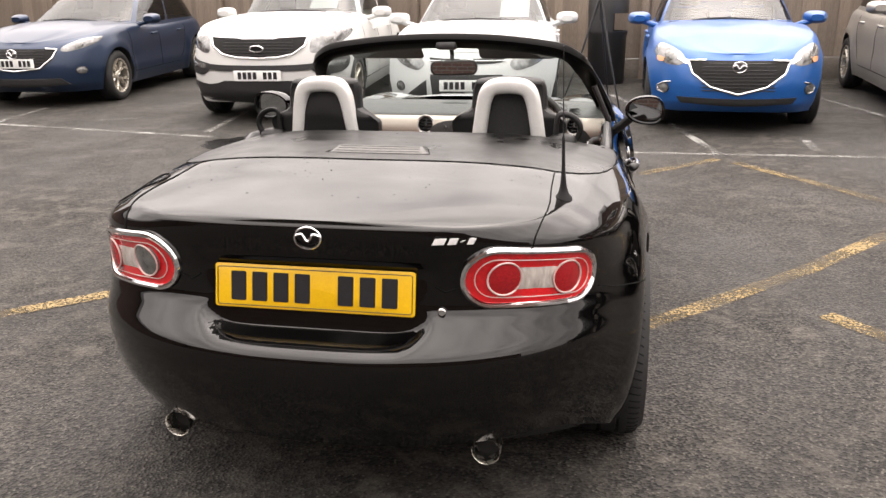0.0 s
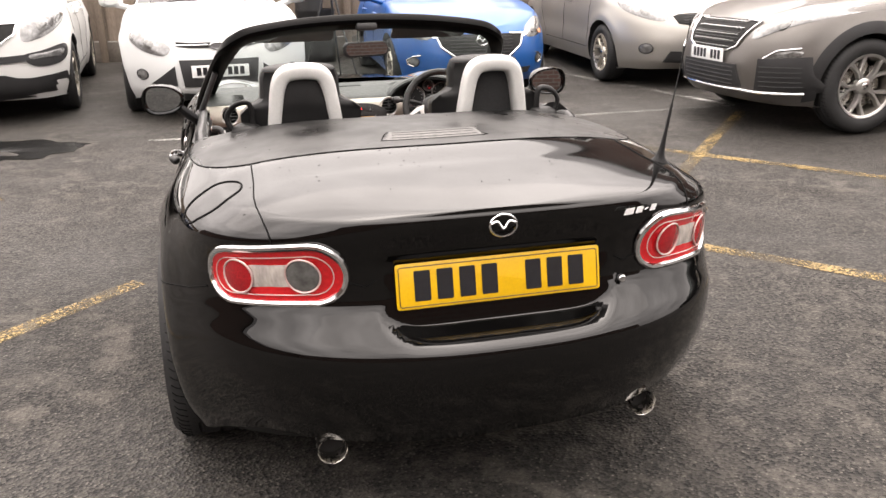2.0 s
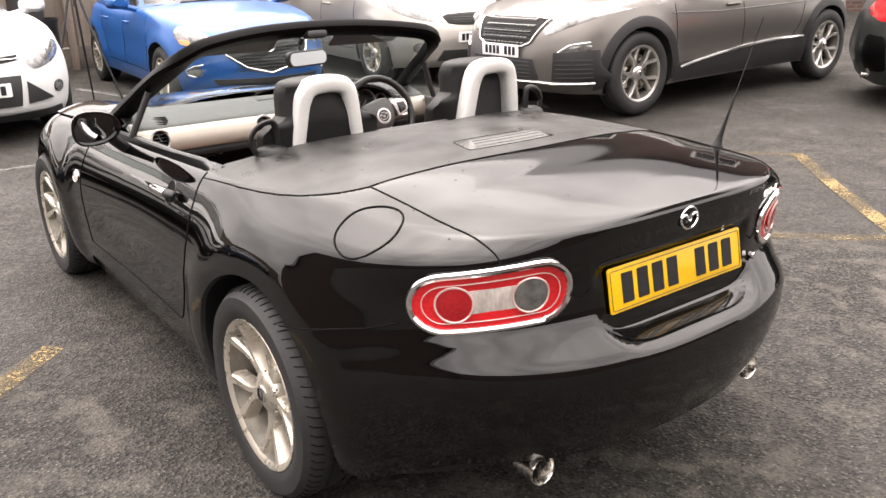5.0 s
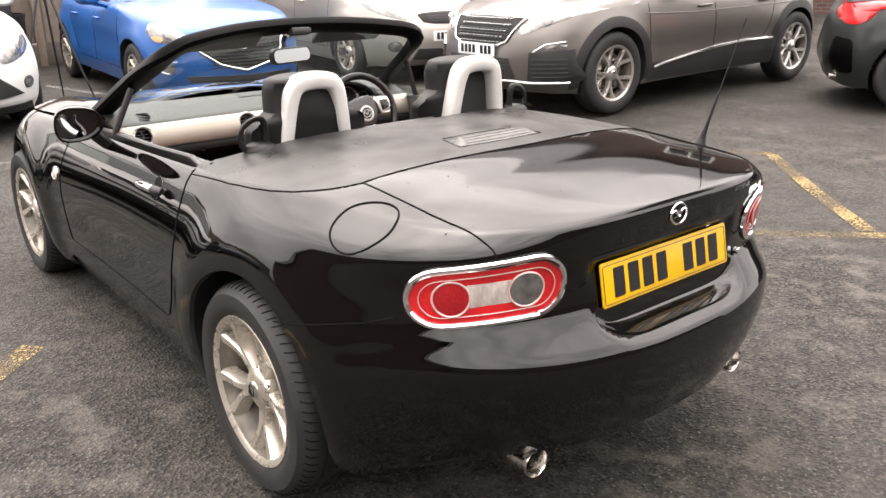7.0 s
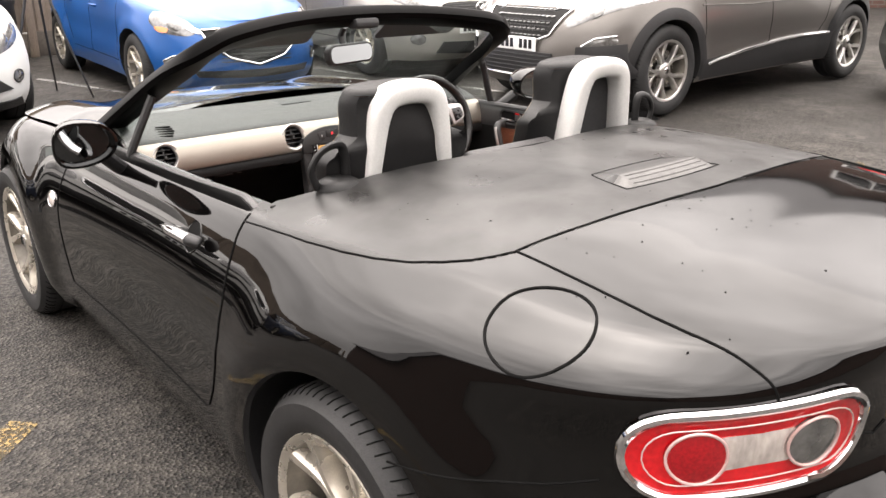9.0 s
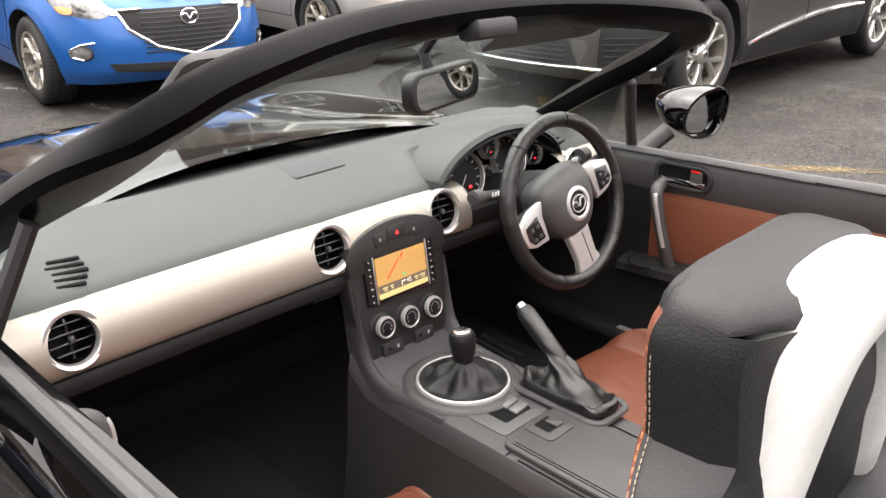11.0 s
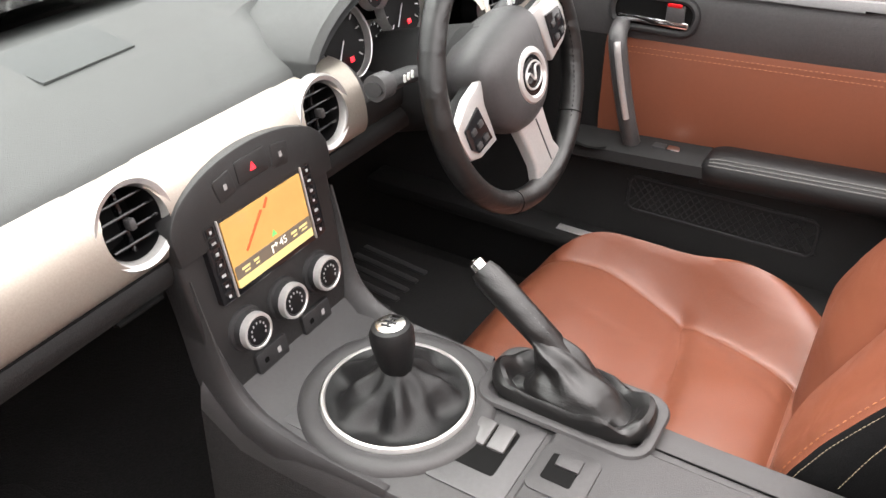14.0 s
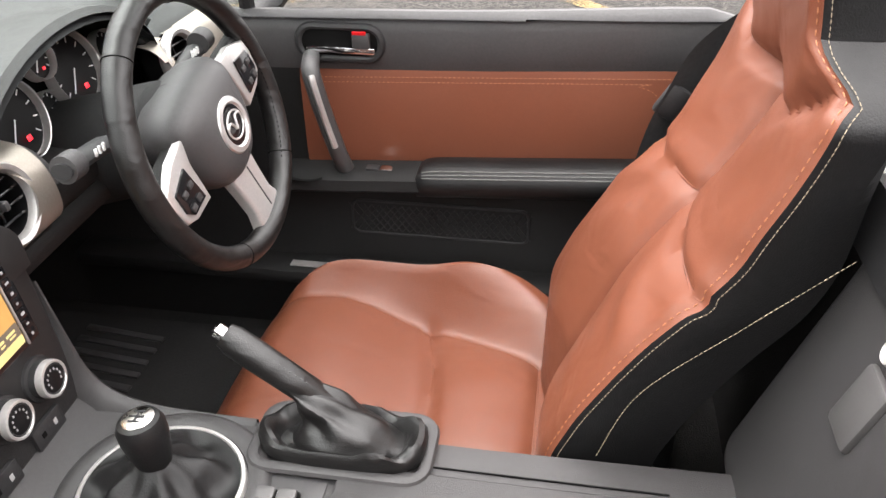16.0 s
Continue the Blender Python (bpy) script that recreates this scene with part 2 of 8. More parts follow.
def tarmac_material():
    m = bpy.data.materials.new("damp_tarmac")
    m.use_nodes = True
    n, l = m.node_tree.nodes, m.node_tree.links
    b = n["Principled BSDF"]
    at = n.new("ShaderNodeTexCoord")

    def tex(scale, detail=5.0, rough=0.6, kind="ShaderNodeTexNoise"):
        t = n.new(kind)
        t.inputs["Scale"].default_value = scale
        if kind == "ShaderNodeTexNoise":
            t.inputs["Detail"].default_value, t.inputs["Roughness"].default_value = detail, rough
        l.new(at.outputs["Object"], t.inputs["Vector"])
        return t

    def ramp(src, a, c, lo, hi):
        r = n.new("ShaderNodeMapRange")
        r.inputs["From Min"].default_value, r.inputs["From Max"].default_value = a, c
        r.inputs["To Min"].default_value, r.inputs["To Max"].default_value = lo, hi
        l.new(src, r.inputs["Value"])
        return r.outputs["Result"]

    def mix(fac, a, c):
        x = n.new("ShaderNodeMix")
        x.data_type = "RGBA"
        for sock, val in ((x.inputs["Factor"], fac), (x.inputs["A"], a), (x.inputs["B"], c)):
            if isinstance(val, tuple):
                sock.default_value = val
            else:
                l.new(val, sock)
        return x.outputs["Result"]

    stones = tex(95, kind="ShaderNodeTexVoronoi")
    fine = tex(420, 3.0)
    speck = mix(ramp(stones.outputs["Color"], 0.2, 0.95, 0, 1), (0.004, 0.0038, 0.0036, 1), (0.082, 0.075, 0.067, 1))
    speck = mix(ramp(fine.outputs["Fac"], 0.5, 0.8, 0, 0.6), speck, (0.066, 0.063, 0.061, 1))
    broad = tex(0.55, 6.0, 0.62)
    speck = mix(ramp(broad.outputs["Fac"], 0.35, 0.65, 0.0, 0.5), speck, (0.015, 0.0138, 0.0125, 1))
    worn = tex(0.75, 7.0, 0.7)
    spots = tex(7.5, 4.0, 0.55)
    both = n.new("ShaderNodeMath")
    both.operation = "MULTIPLY"
    l.new(ramp(worn.outputs["Fac"], 0.45, 0.62, 0, 1), both.inputs[0])
    l.new(ramp(spots.outputs["Fac"], 0.50, 0.58, 0, 1), both.inputs[1])
    speck = mix(ramp(both.outputs["Value"], 0.0, 1.0, 0.0, 0.45), speck, (0.120, 0.108, 0.095, 1))
    moss = tex(0.35, 4.0)
    speck = mix(ramp(moss.outputs["Fac"], 0.6, 0.8, 0.0, 0.35), speck, (0.025, 0.026, 0.013, 1))
    pebble = tex(52, kind="ShaderNodeTexVoronoi")
    speck = mix(ramp(pebble.outputs["Distance"], 0.12, 0.26, 0.85, 0.0), speck, (0.115, 0.105, 0.094, 1))
    pits = tex(30, 6.0, 0.75)
    speck = mix(ramp(pits.outputs["Fac"], 0.50, 0.64, 0.0, 0.8), speck, (0.008, 0.0078, 0.0075, 1))
    b.inputs["Specular IOR Level"].default_value = 0.22
    l.new(speck, b.inputs["Base Color"])
    damp = tex(0.8, 5.0, 0.6)
    l.new(ramp(damp.outputs["Fac"], 0.36, 0.70, 0.58, 0.92), b.inputs["Roughness"])
    k = n.new("ShaderNodeBump")
    k.inputs["Strength"].default_value, k.inputs["Distance"].default_value = 1.0, 0.0048
    l.new(stones.outputs["Distance"], k.inputs["Height"])
    l.new(k.outputs["Normal"], b.inputs["Normal"])
    return m


TARMAC = tarmac_material()


def line_material(name, base):
    """Worn road paint: holes open onto the tarmac beneath."""
    m = material(name, base, 0.6, grain=0.2, grain_scale=80, stain=0.2, stain_scale=4, bump=0.4, bump_scale=300)
    n, l = m.node_tree.nodes, m.node_tree.links
    at = n.new("ShaderNodeTexCoord")
    a, c = n.new("ShaderNodeTexNoise"), n.new("ShaderNodeTexNoise")
    a.inputs["Scale"].default_value, a.inputs["Detail"].default_value = 2.2, 6.0
    c.inputs["Scale"].default_value, c.inputs["Detail"].default_value = 75.0, 3.0
    add = n.new("ShaderNodeMath")
    add.operation = "ADD"
    r = n.new("ShaderNodeMapRange")
    r.inputs["From Min"].default_value, r.inputs["From Max"].default_value = 0.82, 1.03
    r.inputs["To Min"].default_value, r.inputs["To Max"].default_value = 0.95, 0.12
    for t, k in ((a, 0), (c, 1)):
        l.new(at.outputs["Object"], t.inputs["Vector"])
        l.new(t.outputs["Fac"], add.inputs[k])
    l.new(add.outputs["Value"], r.inputs["Value"])
    l.new(r.outputs["Result"], n["Principled BSDF"].inputs["Alpha"])
    return m


YELLOW_LINE = line_material("worn_yellow_road_paint", (0.185, 0.125, 0.04))
WHITE_LINE = line_material("worn_white_road_paint", (0.28, 0.28, 0.265))
WATER = material("standing_water", (0.008, 0.008, 0.008), 0.22, spec=0.25, grain=0.2, grain_scale=5)
FENCE_WOOD = material("weathered_fence_wood", (0.19, 0.150, 0.118), 0.8, grain=0.25, grain_scale=40, stain=0.3, stain_scale=1.2, bump=0.5, bump_scale=60, random_tint=0.22, stretch=(4, 4, 0.35))
CONCRETE = material("gravel_board_concrete", (0.13, 0.112, 0.095), 0.85, grain=0.2, grain_scale=60, stain=0.3, stain_scale=2, bump=0.4, bump_scale=90, random_tint=0.1)


# ---- mesh tools ----
class Geo:
    """Collects vertices and faces of one part."""

    def __init__(self):
        self.v, self.f = [], []

    def grid(self, rows, close_u=False, close_v=False, flip=False):
        base, nu, nv = len(self.v), len(rows), len(rows[0])
        for r in rows:
            self.v.extend(tuple(p) for p in r)
        for i in range(nu if close_u else nu - 1):
            for j in range(nv if close_v else nv - 1):
                a, b = base + i * nv + j, base + i * nv + (j + 1) % nv
                c, d = base + (i + 1) % nu * nv + (j + 1) % nv, base + (i + 1) % nu * nv + j
                self.f.append((d, c, b, a) if flip else (a, b, c, d))
        return self

    def fan(self, ring, flip=False):
        base = len(self.v)
        self.v.extend(tuple(p) for p in ring)
        idx = list(range(base, base + len(ring)))
        self.f.append(tuple(reversed(idx)) if flip else tuple(idx))
        return self

    def tube(self, path, r, n=10, closed=False, caps=True, flat=1.0):
        """A round bar along a path; r is a number or a list; flat squeezes it across."""
        pts = [Vector(p) for p in path]
        rows, side = [], None
        for i, p in enumerate(pts):
            a = pts[i - 1] if (i or closed) else p
            b = pts[(i + 1) % len(pts)] if (i < len(pts) - 1 or closed) else p
            t = (b - a).normalized()
            if side is None:
                side = t.orthogonal().normalized() if abs(t.z) > 0.9 else t.cross(Vector((0, 0, 1))).normalized()
            side = (side - t * side.dot(t)).normalized()
            up = side.cross(t)
            k = r[i] if isinstance(r, (list, tuple)) else r
            rows.append([p + (side * math.cos(q) + up * math.sin(q) * flat) * k for q in (2 * math.pi * j / n for j in range(n))])
        self.grid(rows, close_u=closed, close_v=True)
        if caps and not closed:
            self.fan(rows[0], True), self.fan(rows[-1])
        return self

    def lathe(self, profile, m=None, n=32, arc=1.0):
        """Turns (radius, height) pairs about z, then moves them by m."""
        m = m or Matrix()
        rows = [[m @ Vector((r * math.cos(q), r * math.sin(q), h)) for r, h in profile] for q in (2 * math.pi * arc * j / n for j in range(n + (arc < 1)))]
        return self.grid(rows, close_u=arc == 1.0)

    def box(self, size, m=None, bevel=0.0, seg=2):
        bm = bmesh.new()
        bmesh.ops.create_cube(bm, size=1.0, matrix=Matrix.Diagonal((*size, 1)))
        if bevel:
            bmesh.ops.bevel(bm, geom=bm.edges[:], offset=bevel, segments=seg, profile=0.5, affect="EDGES")
        return self.bm(bm, m)

    def prism(self, outline, depth, m=None, bevel=0.0, seg=2):
        """A flat shape in xy raised along z by depth."""
        bm = bmesh.new()
        f = bm.faces.new([bm.verts.new((x, y, 0)) for x, y in outline])
        got = bmesh.ops.extrude_face_region(bm, geom=[f])
        bmesh.ops.translate(bm, vec=(0, 0, depth), verts=[g for g in got["geom"] if isinstance(g, bmesh.types.BMVert)])
        bmesh.ops.recalc_face_normals(bm, faces=bm.faces[:])
        if bevel:
            top = [e for e in bm.edges if all(abs(q.co.z - depth) < 1e-6 for q in e.verts)]
            bmesh.ops.bevel(bm, geom=top, offset=bevel, segments=seg, profile=0.5, affect="EDGES")
        return self.bm(bm, m)

    def bm(self, bm, m=None):
        base = len(self.v)
        bm.verts.index_update()
        self.v.extend(tuple((m @ q.co) if m else q.co) for q in bm.verts)
        self.f.extend(tuple(base + q.index for q in f.verts) for f in bm.faces)
        bm.free()
        return self

    def mirrored(self):
        """Adds the mirror image across x = 0."""
        base, k = len(self.v), len(self.f)
        self.v.extend([(-x, y, z) for x, y, z in self.v[:base]])
        self.f.extend([tuple(base + i for i in reversed(f)) for f in self.f[:k]])
        return self

    def moved(self, m):
        self.v = [tuple(m @ Vector(p)) for p in self.v]
        if m.determinant() < 0:
            self.f = [tuple(reversed(f)) for f in self.f]
        return self

    def mesh(self, name, mat, sharp=38):
        me = bpy.data.meshes.new(name)
        me.from_pydata(self.v, [], self.f)
        me.validate()
        bm = bmesh.new()
        bm.from_mesh(me)
        bmesh.ops.remove_doubles(bm, verts=bm.verts[:], dist=1e-5)
        bmesh.ops.recalc_face_normals(bm, faces=bm.faces[:])
        bm.to_mesh(me)
        bm.free()
        me.polygons.foreach_set("use_smooth", [True] * len(me.polygons))
        if sharp:
            me.set_sharp_from_angle(angle=radians(sharp))
        if mat:
            me.materials.append(mat)
        return me


def part(name, geo, mat, parent=None, label="", sharp=38, at=None):
    ob = new(name, geo.mesh(name, mat, sharp) if isinstance(geo, Geo) else geo)
    ob.parent = parent
    if at is not None:
        ob.matrix_basis = at
    return tagged(ob, label)


def thing(name, label, category, group="", at=None, kind=""):
    ob = new(name)
    ob.empty_display_size = 0.1
    if at is not None:
        ob.matrix_basis = at
    return tagged(ob, label, category, group, kind)


def curve(knots):
    """A smooth function through (input, value) pairs."""
    xs, ys = [k[0] for k in knots], [k[1] for k in knots]
    slopes = []
    for i in range(len(xs)):
        if i in (0, len(xs) - 1):
            j = max(0, i - 1)
            slopes.append((ys[j + 1] - ys[j]) / (xs[j + 1] - xs[j]))
        else:
            a, b = (ys[i] - ys[i - 1]) / (xs[i] - xs[i - 1]), (ys[i + 1] - ys[i]) / (xs[i + 1] - xs[i])
            slopes.append(0.0 if a * b <= 0 else 2 * a * b / (a + b))

    def at(x):
        if x <= xs[0]:
            return ys[0]
        if x >= xs[-1]:
            return ys[-1]
        i = next(k for k in range(len(xs) - 1) if x <= xs[k + 1])
        h = xs[i + 1] - xs[i]
        t = (x - xs[i]) / h
        return ((2 * t ** 3 - 3 * t * t + 1) * ys[i] + (t ** 3 - 2 * t * t + t) * h * slopes[i]
                + (3 * t * t - 2 * t ** 3) * ys[i + 1] + (t ** 3 - t * t) * h * slopes[i + 1])

    return at


def rounded(w, h, r, n=6, cx=0.0, cy=0.0):
    """Outline of a rounded rectangle."""
    out = []
    for k, (sx, sy) in enumerate(((1, 1), (-1, 1), (-1, -1), (1, -1))):
        for j in range(n + 1):
            q = math.pi / 2 * (k + j / n)
            out.append((cx + sx * (w / 2 - r) + r * math.cos(q), cy + sy * (h / 2 - r) + r * math.sin(q)))
    return out


def smooth_outline(pts, n=8):
    """A closed smooth outline through a few points."""
    out, k = [], len(pts)
    for i in range(k):
        p0, p1, p2, p3 = (Vector(pts[(i + d) % k]) for d in (-1, 0, 1, 2))
        for j in range(n):
            t = j / n
            q = 0.5 * (2 * p1 + (p2 - p0) * t + (2 * p0 - 5 * p1 + 4 * p2 - p3) * t * t + (3 * p1 - p0 - 3 * p2 + p3) * t ** 3)
            out.append((q.x, q.y))
    return out


def spline(pts, n=8):
    """A smooth open path through 3D points."""
    out, k = [], len(pts)
    P = [Vector(p) for p in pts]
    for i in range(k - 1):
        p0, p1, p2, p3 = P[max(0, i - 1)], P[i], P[i + 1], P[min(k - 1, i + 2)]
        for j in range(n):
            t = j / n
            out.append(0.5 * (2 * p1 + (p2 - p0) * t + (2 * p0 - 5 * p1 + 4 * p2 - p3) * t * t + (3 * p1 - p0 - 3 * p2 + p3) * t ** 3))
    return out + [P[-1]]


from mathutils.bvhtree import BVHTree


def tree_of(me):
    return BVHTree.FromPolygons([v.co.copy() for v in me.vertices], [tuple(p.vertices) for p in me.polygons])


class Skin:
    """Lays shapes onto a body: rays are cast from a plane along a direction."""

    def __init__(self, me, origin, right, up, way):
        self.tree = tree_of(me)
        self.o, self.r, self.u, self.w = Vector(origin), Vector(right).normalized(), Vector(up).normalized(), Vector(way).normalized()

    def hit(self, a, b, lift=0.0):
        p, nrm, *_ = self.tree.ray_cast(self.o + self.r * a + self.u * b, self.w)
        if p is None:
            return None
        if nrm.dot(self.w) > 0:
            nrm = -nrm
        return p + nrm * lift - self.w * 0.0

    def patch(self, outline, lift=0.006, rings=6, dome=0.0, sink=0.01, centre=None):
        """A panel laid on the body, a little proud, with an edge that goes down into it."""
        c = centre or (sum(p[0] for p in outline) / len(outline), sum(p[1] for p in outline) / len(outline))
        rows, last = [], None
        for k in range(rings + 1):
            s = k / rings
            row = []
            for a, b in outline:
                h = self.hit(c[0] + (a - c[0]) * s, c[1] + (b - c[1]) * s, lift + dome * (1 - s * s))
                if h is None:
                    h = row[-1] if row else (rows[-1][len(row)] if rows else None)
                if h is None:
                    return Geo()
                row.append(h)
            rows.append(row)
        rows.append([p + self.w * (sink + lift) for p in rows[-1]])
        return Geo().grid(rows, close_v=True)

    def band(self, outline, width, lift=0.008, sink=0.012, closed=True):
        """A raised rounded strip that follows an outline on the body."""
        pts = [self.hit(a, b, lift * 0.3) for a, b in outline]
        pts = [p for p in pts if p is not None]
        return Geo().tube(pts, width / 2, 8, closed=closed) if len(pts) > 2 else Geo()

    def line(self, path, width=0.004, lift=0.0006):
        """A narrow dark joint between panels, as a ribbon on the body."""
        pts = [p for p in (self.hit(a, b, lift) for a, b in path) if p is not None]
        if len(pts) < 2:
            return Geo()
        return Geo().tube(pts, width / 2, 6, caps=False)


def fine(path, n=6):
    """Splits a 2D polyline finely."""
    out = []
    for (a, b), (c, d) in zip(path, path[1:]):
        out += [(a + (c - a) * j / n, b + (d - b) * j / n) for j in range(n)]
    return out + [path[-1]]


def evenly(pts, n):
    """n + 1 points at even steps along a 2D polyline."""
    total = [0.0]
    for (a, b), (c, d) in zip(pts, pts[1:]):
        total.append(total[-1] + math.hypot(c - a, d - b))
    out, k = [], 0
    for j in range(n + 1):
        want = total[-1] * j / n
        while k < len(pts) - 2 and total[k + 1] < want:
            k += 1
        t = (want - total[k]) / max(1e-9, total[k + 1] - total[k])
        out.append((pts[k][0] + (pts[k + 1][0] - pts[k][0]) * t, pts[k][1] + (pts[k + 1][1] - pts[k][1]) * t))
    return out


def plan_outline(a, waist, y_rear, y_front, rear, front, n_rear, n_front, nr, nm, nf):
    """Half the plan of a body at one height, from the middle of the tail round the side to the middle of the nose."""
    dense = 160
    tail = [(a * waist(y_rear) * math.sin(q) ** (2 / n_rear), y_rear - (y_rear - rear) * max(math.cos(q), 0) ** (2 / n_rear)) for q in (math.pi / 2 * k / dense for k in range(dense + 1))]
    nose = [(a * waist(y_front) * max(math.cos(q), 0) ** (2 / n_front), y_front + (front - y_front) * math.sin(q) ** (2 / n_front)) for q in (math.pi / 2 * k / dense for k in range(dense + 1))]
    mid = [(a * waist(y), y) for y in (y_rear + (y_front - y_rear) * k / nm for k in range(1, nm))]
    return evenly(tail, nr) + mid + evenly(nose, nf)


def smooth01(t):
    t = min(1.0, max(0.0, t))
    return t * t * (3 - 2 * t)


def body_shell(levels, W, waist, zb, zs, y_rear, y_front, R, F, N, NF, top, nr=44, nm=60, nf=40, across=40, dent=None, floor=True):
    """A closed car body: rounded plan slices from sill to shoulder, then a crowned top."""
    rows = []
    for s in levels:
        row = []
        for x, y in plan_outline(W(s), waist, y_rear, y_front, R(s), F(s), N(s), NF(s), nr, nm, nf):
            p = Vector((x, y, zb(y) + s * (zs(y) - zb(y))))
            row.append(dent(p, s) if dent else p)
        rows.append(row)
    g = Geo()
    loop = [r + [Vector((-p.x, p.y, p.z)) for p in reversed(r[1:-1])] for r in rows]
    g.grid(loop, close_v=True)
    roof = []
    for p in rows[-1]:
        roof.append([Vector((p.x * f, p.y, top(p.x * f, p.y, f, p.z))) for f in (math.sin(math.pi / 2 * (2 * k / across - 1)) for k in range(across + 1))])
    g.grid(roof)
    if floor:
        base = rows[0]
        g.grid([[Vector((p.x * f, p.y, p.z)) for f in (-1, 0, 1)] for p in base])
    return g


def cut_hole(me, inside, snap):
    """Opens a body where inside() holds, and draws the ragged rim onto the true edge with snap()."""
    bm = bmesh.new()
    bm.from_mesh(me)
    gone = [f for f in bm.faces if inside(f.calc_center_median())]
    bmesh.ops.delete(bm, geom=gone, context="FACES")
    for v in bm.verts:
        if v.is_boundary:
            q = snap(v.co)
            if q is not None and (q - v.co).length < 0.05:
                v.co = q
    bm.to_mesh(me)
    bm.free()
    me.polygons.foreach_set("use_smooth", [True] * len(me.polygons))
    me.set_sharp_from_angle(angle=radians(50))


def wheel_parts(parent, name, at, radius, width, rim, alloy, spokes=10, twin=False, dark=None, turn=0.0, facing=-1, spoke_w=0.03, hub=0.075):
    """A wheel whose outside faces facing * x: alloy rim with spokes; tyre, disc and cap are its parts."""
    m = Matrix.Rotation(radians(90 * facing), 4, "Y")
    half = width / 2
    g = Geo()
    g.lathe([(rim * 0.90, half - 0.012), (rim * 0.945, half - 0.004), (rim * 0.985, half - 0.002), (rim, half - 0.012)], n=48)
    g.lathe([(0.0, half - 0.022), (hub * 0.5, half - 0.022), (hub * 0.85, half - 0.030), (hub, half - 0.045), (hub, half - 0.075)], n=28)
    spoke_meshes = []
    for off in ((-1, 1) if twin else (0,)):
        rows = []
        for k in range(11):
            t = k / 10
            rr = hub * 0.75 + (rim * 0.955 - hub * 0.75) * t
            # each pair leaves the hub as one stem and forks on its way to the rim
            lat = off * (0.0085 + (0.268 * rim - 0.0085) * smooth01((t - 0.22) / 0.86) ** 1.15)
            q = lat / rr
            c = Vector((math.cos(q) * rr, math.sin(q) * rr, half - 0.036 + 0.028 * t ** 1.5))
            e = Vector((-math.sin(q), math.cos(q), 0))
            w = spoke_w * (0.56 + 0.02 * t + 0.34 * t ** 3)
            z = Vector((0, 0, 1))
            rows.append([c + e * w * 0.6 - z * 0.042, c + e * w * 0.5 - z * 0.010, c + e * w * 0.30, c - e * w * 0.30, c - e * w * 0.5 - z * 0.010, c - e * w * 0.6 - z * 0.042])
        spoke_meshes.append(Geo().grid(rows, close_v=True).moved(m).mesh("spoke", alloy))
    wheel = part(name, g.moved(m), alloy, parent, at=at)
    part("rim_barrel", Geo().lathe([(rim * 0.905, half - 0.013), (rim * 0.90, half - 0.03), (rim * 0.86, half - 0.05), (rim * 0.85, -half * 0.6), (rim * 0.95, -half)], n=40).moved(m), BARREL, wheel, "inner rim with its shade put into the colour")
    for i in range(spokes):
        q = 2 * math.pi * (i // 2 * 2 if twin else i) / spokes + turn
        part("spoke", spoke_meshes[i % len(spoke_meshes)], None, wheel, at=m @ Matrix.Rotation(q, 4, "Z") @ m.inverted())
    t = Geo().lathe([(rim * 0.97, half - 0.012), (rim * 1.01, half - 0.002), (rim + (radius - rim) * 0.35, half + 0.006), (rim + (radius - rim) * 0.7, half + 0.004), (radius - 0.014, half - 0.010),
                     (radius - 0.004, half - 0.022), (radius, half - 0.04), (radius, half * 0.33), (radius - 0.007, half * 0.31), (radius - 0.007, half * 0.24), (radius, half * 0.22),
                     (radius, -half * 0.22), (radius - 0.007, -half * 0.24), (radius - 0.007, -half * 0.31), (radius, -half * 0.33), (radius, -half + 0.04), (radius - 0.014, -half + 0.01), (rim, -half)], n=64)
    part("tyre", t.moved(m), RUBBER, wheel)
    d = Geo().lathe([(0.03, half - 0.10), (rim * 0.72, half - 0.10), (rim * 0.72, half - 0.12), (0.03, half - 0.12)], n=40)
    part("brake_disc", d.moved(m), STEEL, wheel)
    c = Geo().lathe([(0.0, half - 0.014), (hub * 0.30, half - 0.014), (hub * 0.38, half - 0.018), (hub * 0.38, half - 0.04)], n=24)
    cap = part("hub_cap", c.moved(m), dark or CHROME, wheel)
    if twin:
        for i in range(5):
            q = 2 * math.pi * (i + 0.5) / 5 + turn
            at_nut = m @ pose(0.055 * math.cos(q), 0.055 * math.sin(q), 0)
            part("wheel_nut", Geo().lathe([(0.0, half - 0.031), (0.007, half - 0.031), (0.0095, half - 0.036), (0.0095, half - 0.07)], at_nut, 12), CHROME, wheel)
        part("cap_ring", Geo().tube([(hub * 0.26 * math.cos(q), hub * 0.22 * math.sin(q), half - 0.0135) for q in (2 * math.pi * k / 24 for k in range(24))], 0.0016, 5, closed=True).moved(m), GAP, cap)
        sipes = Geo()
        for i in range(72):
            q = 2 * math.pi * i / 72
            turned = m @ Matrix.Rotation(q, 4, "Z")
            sipes.tube([turned @ Vector((radius - 0.0125, 0.012, half - 0.0115)), turned @ Vector((radius - 0.0035, 0.006, half - 0.0225)), turned @ Vector((radius + 0.0004, 0.0, half - 0.045))], 0.0019, 4)
        tagged(part("tyre_tread", sipes, GAP, wheel), kind="stuff")
    return wheel


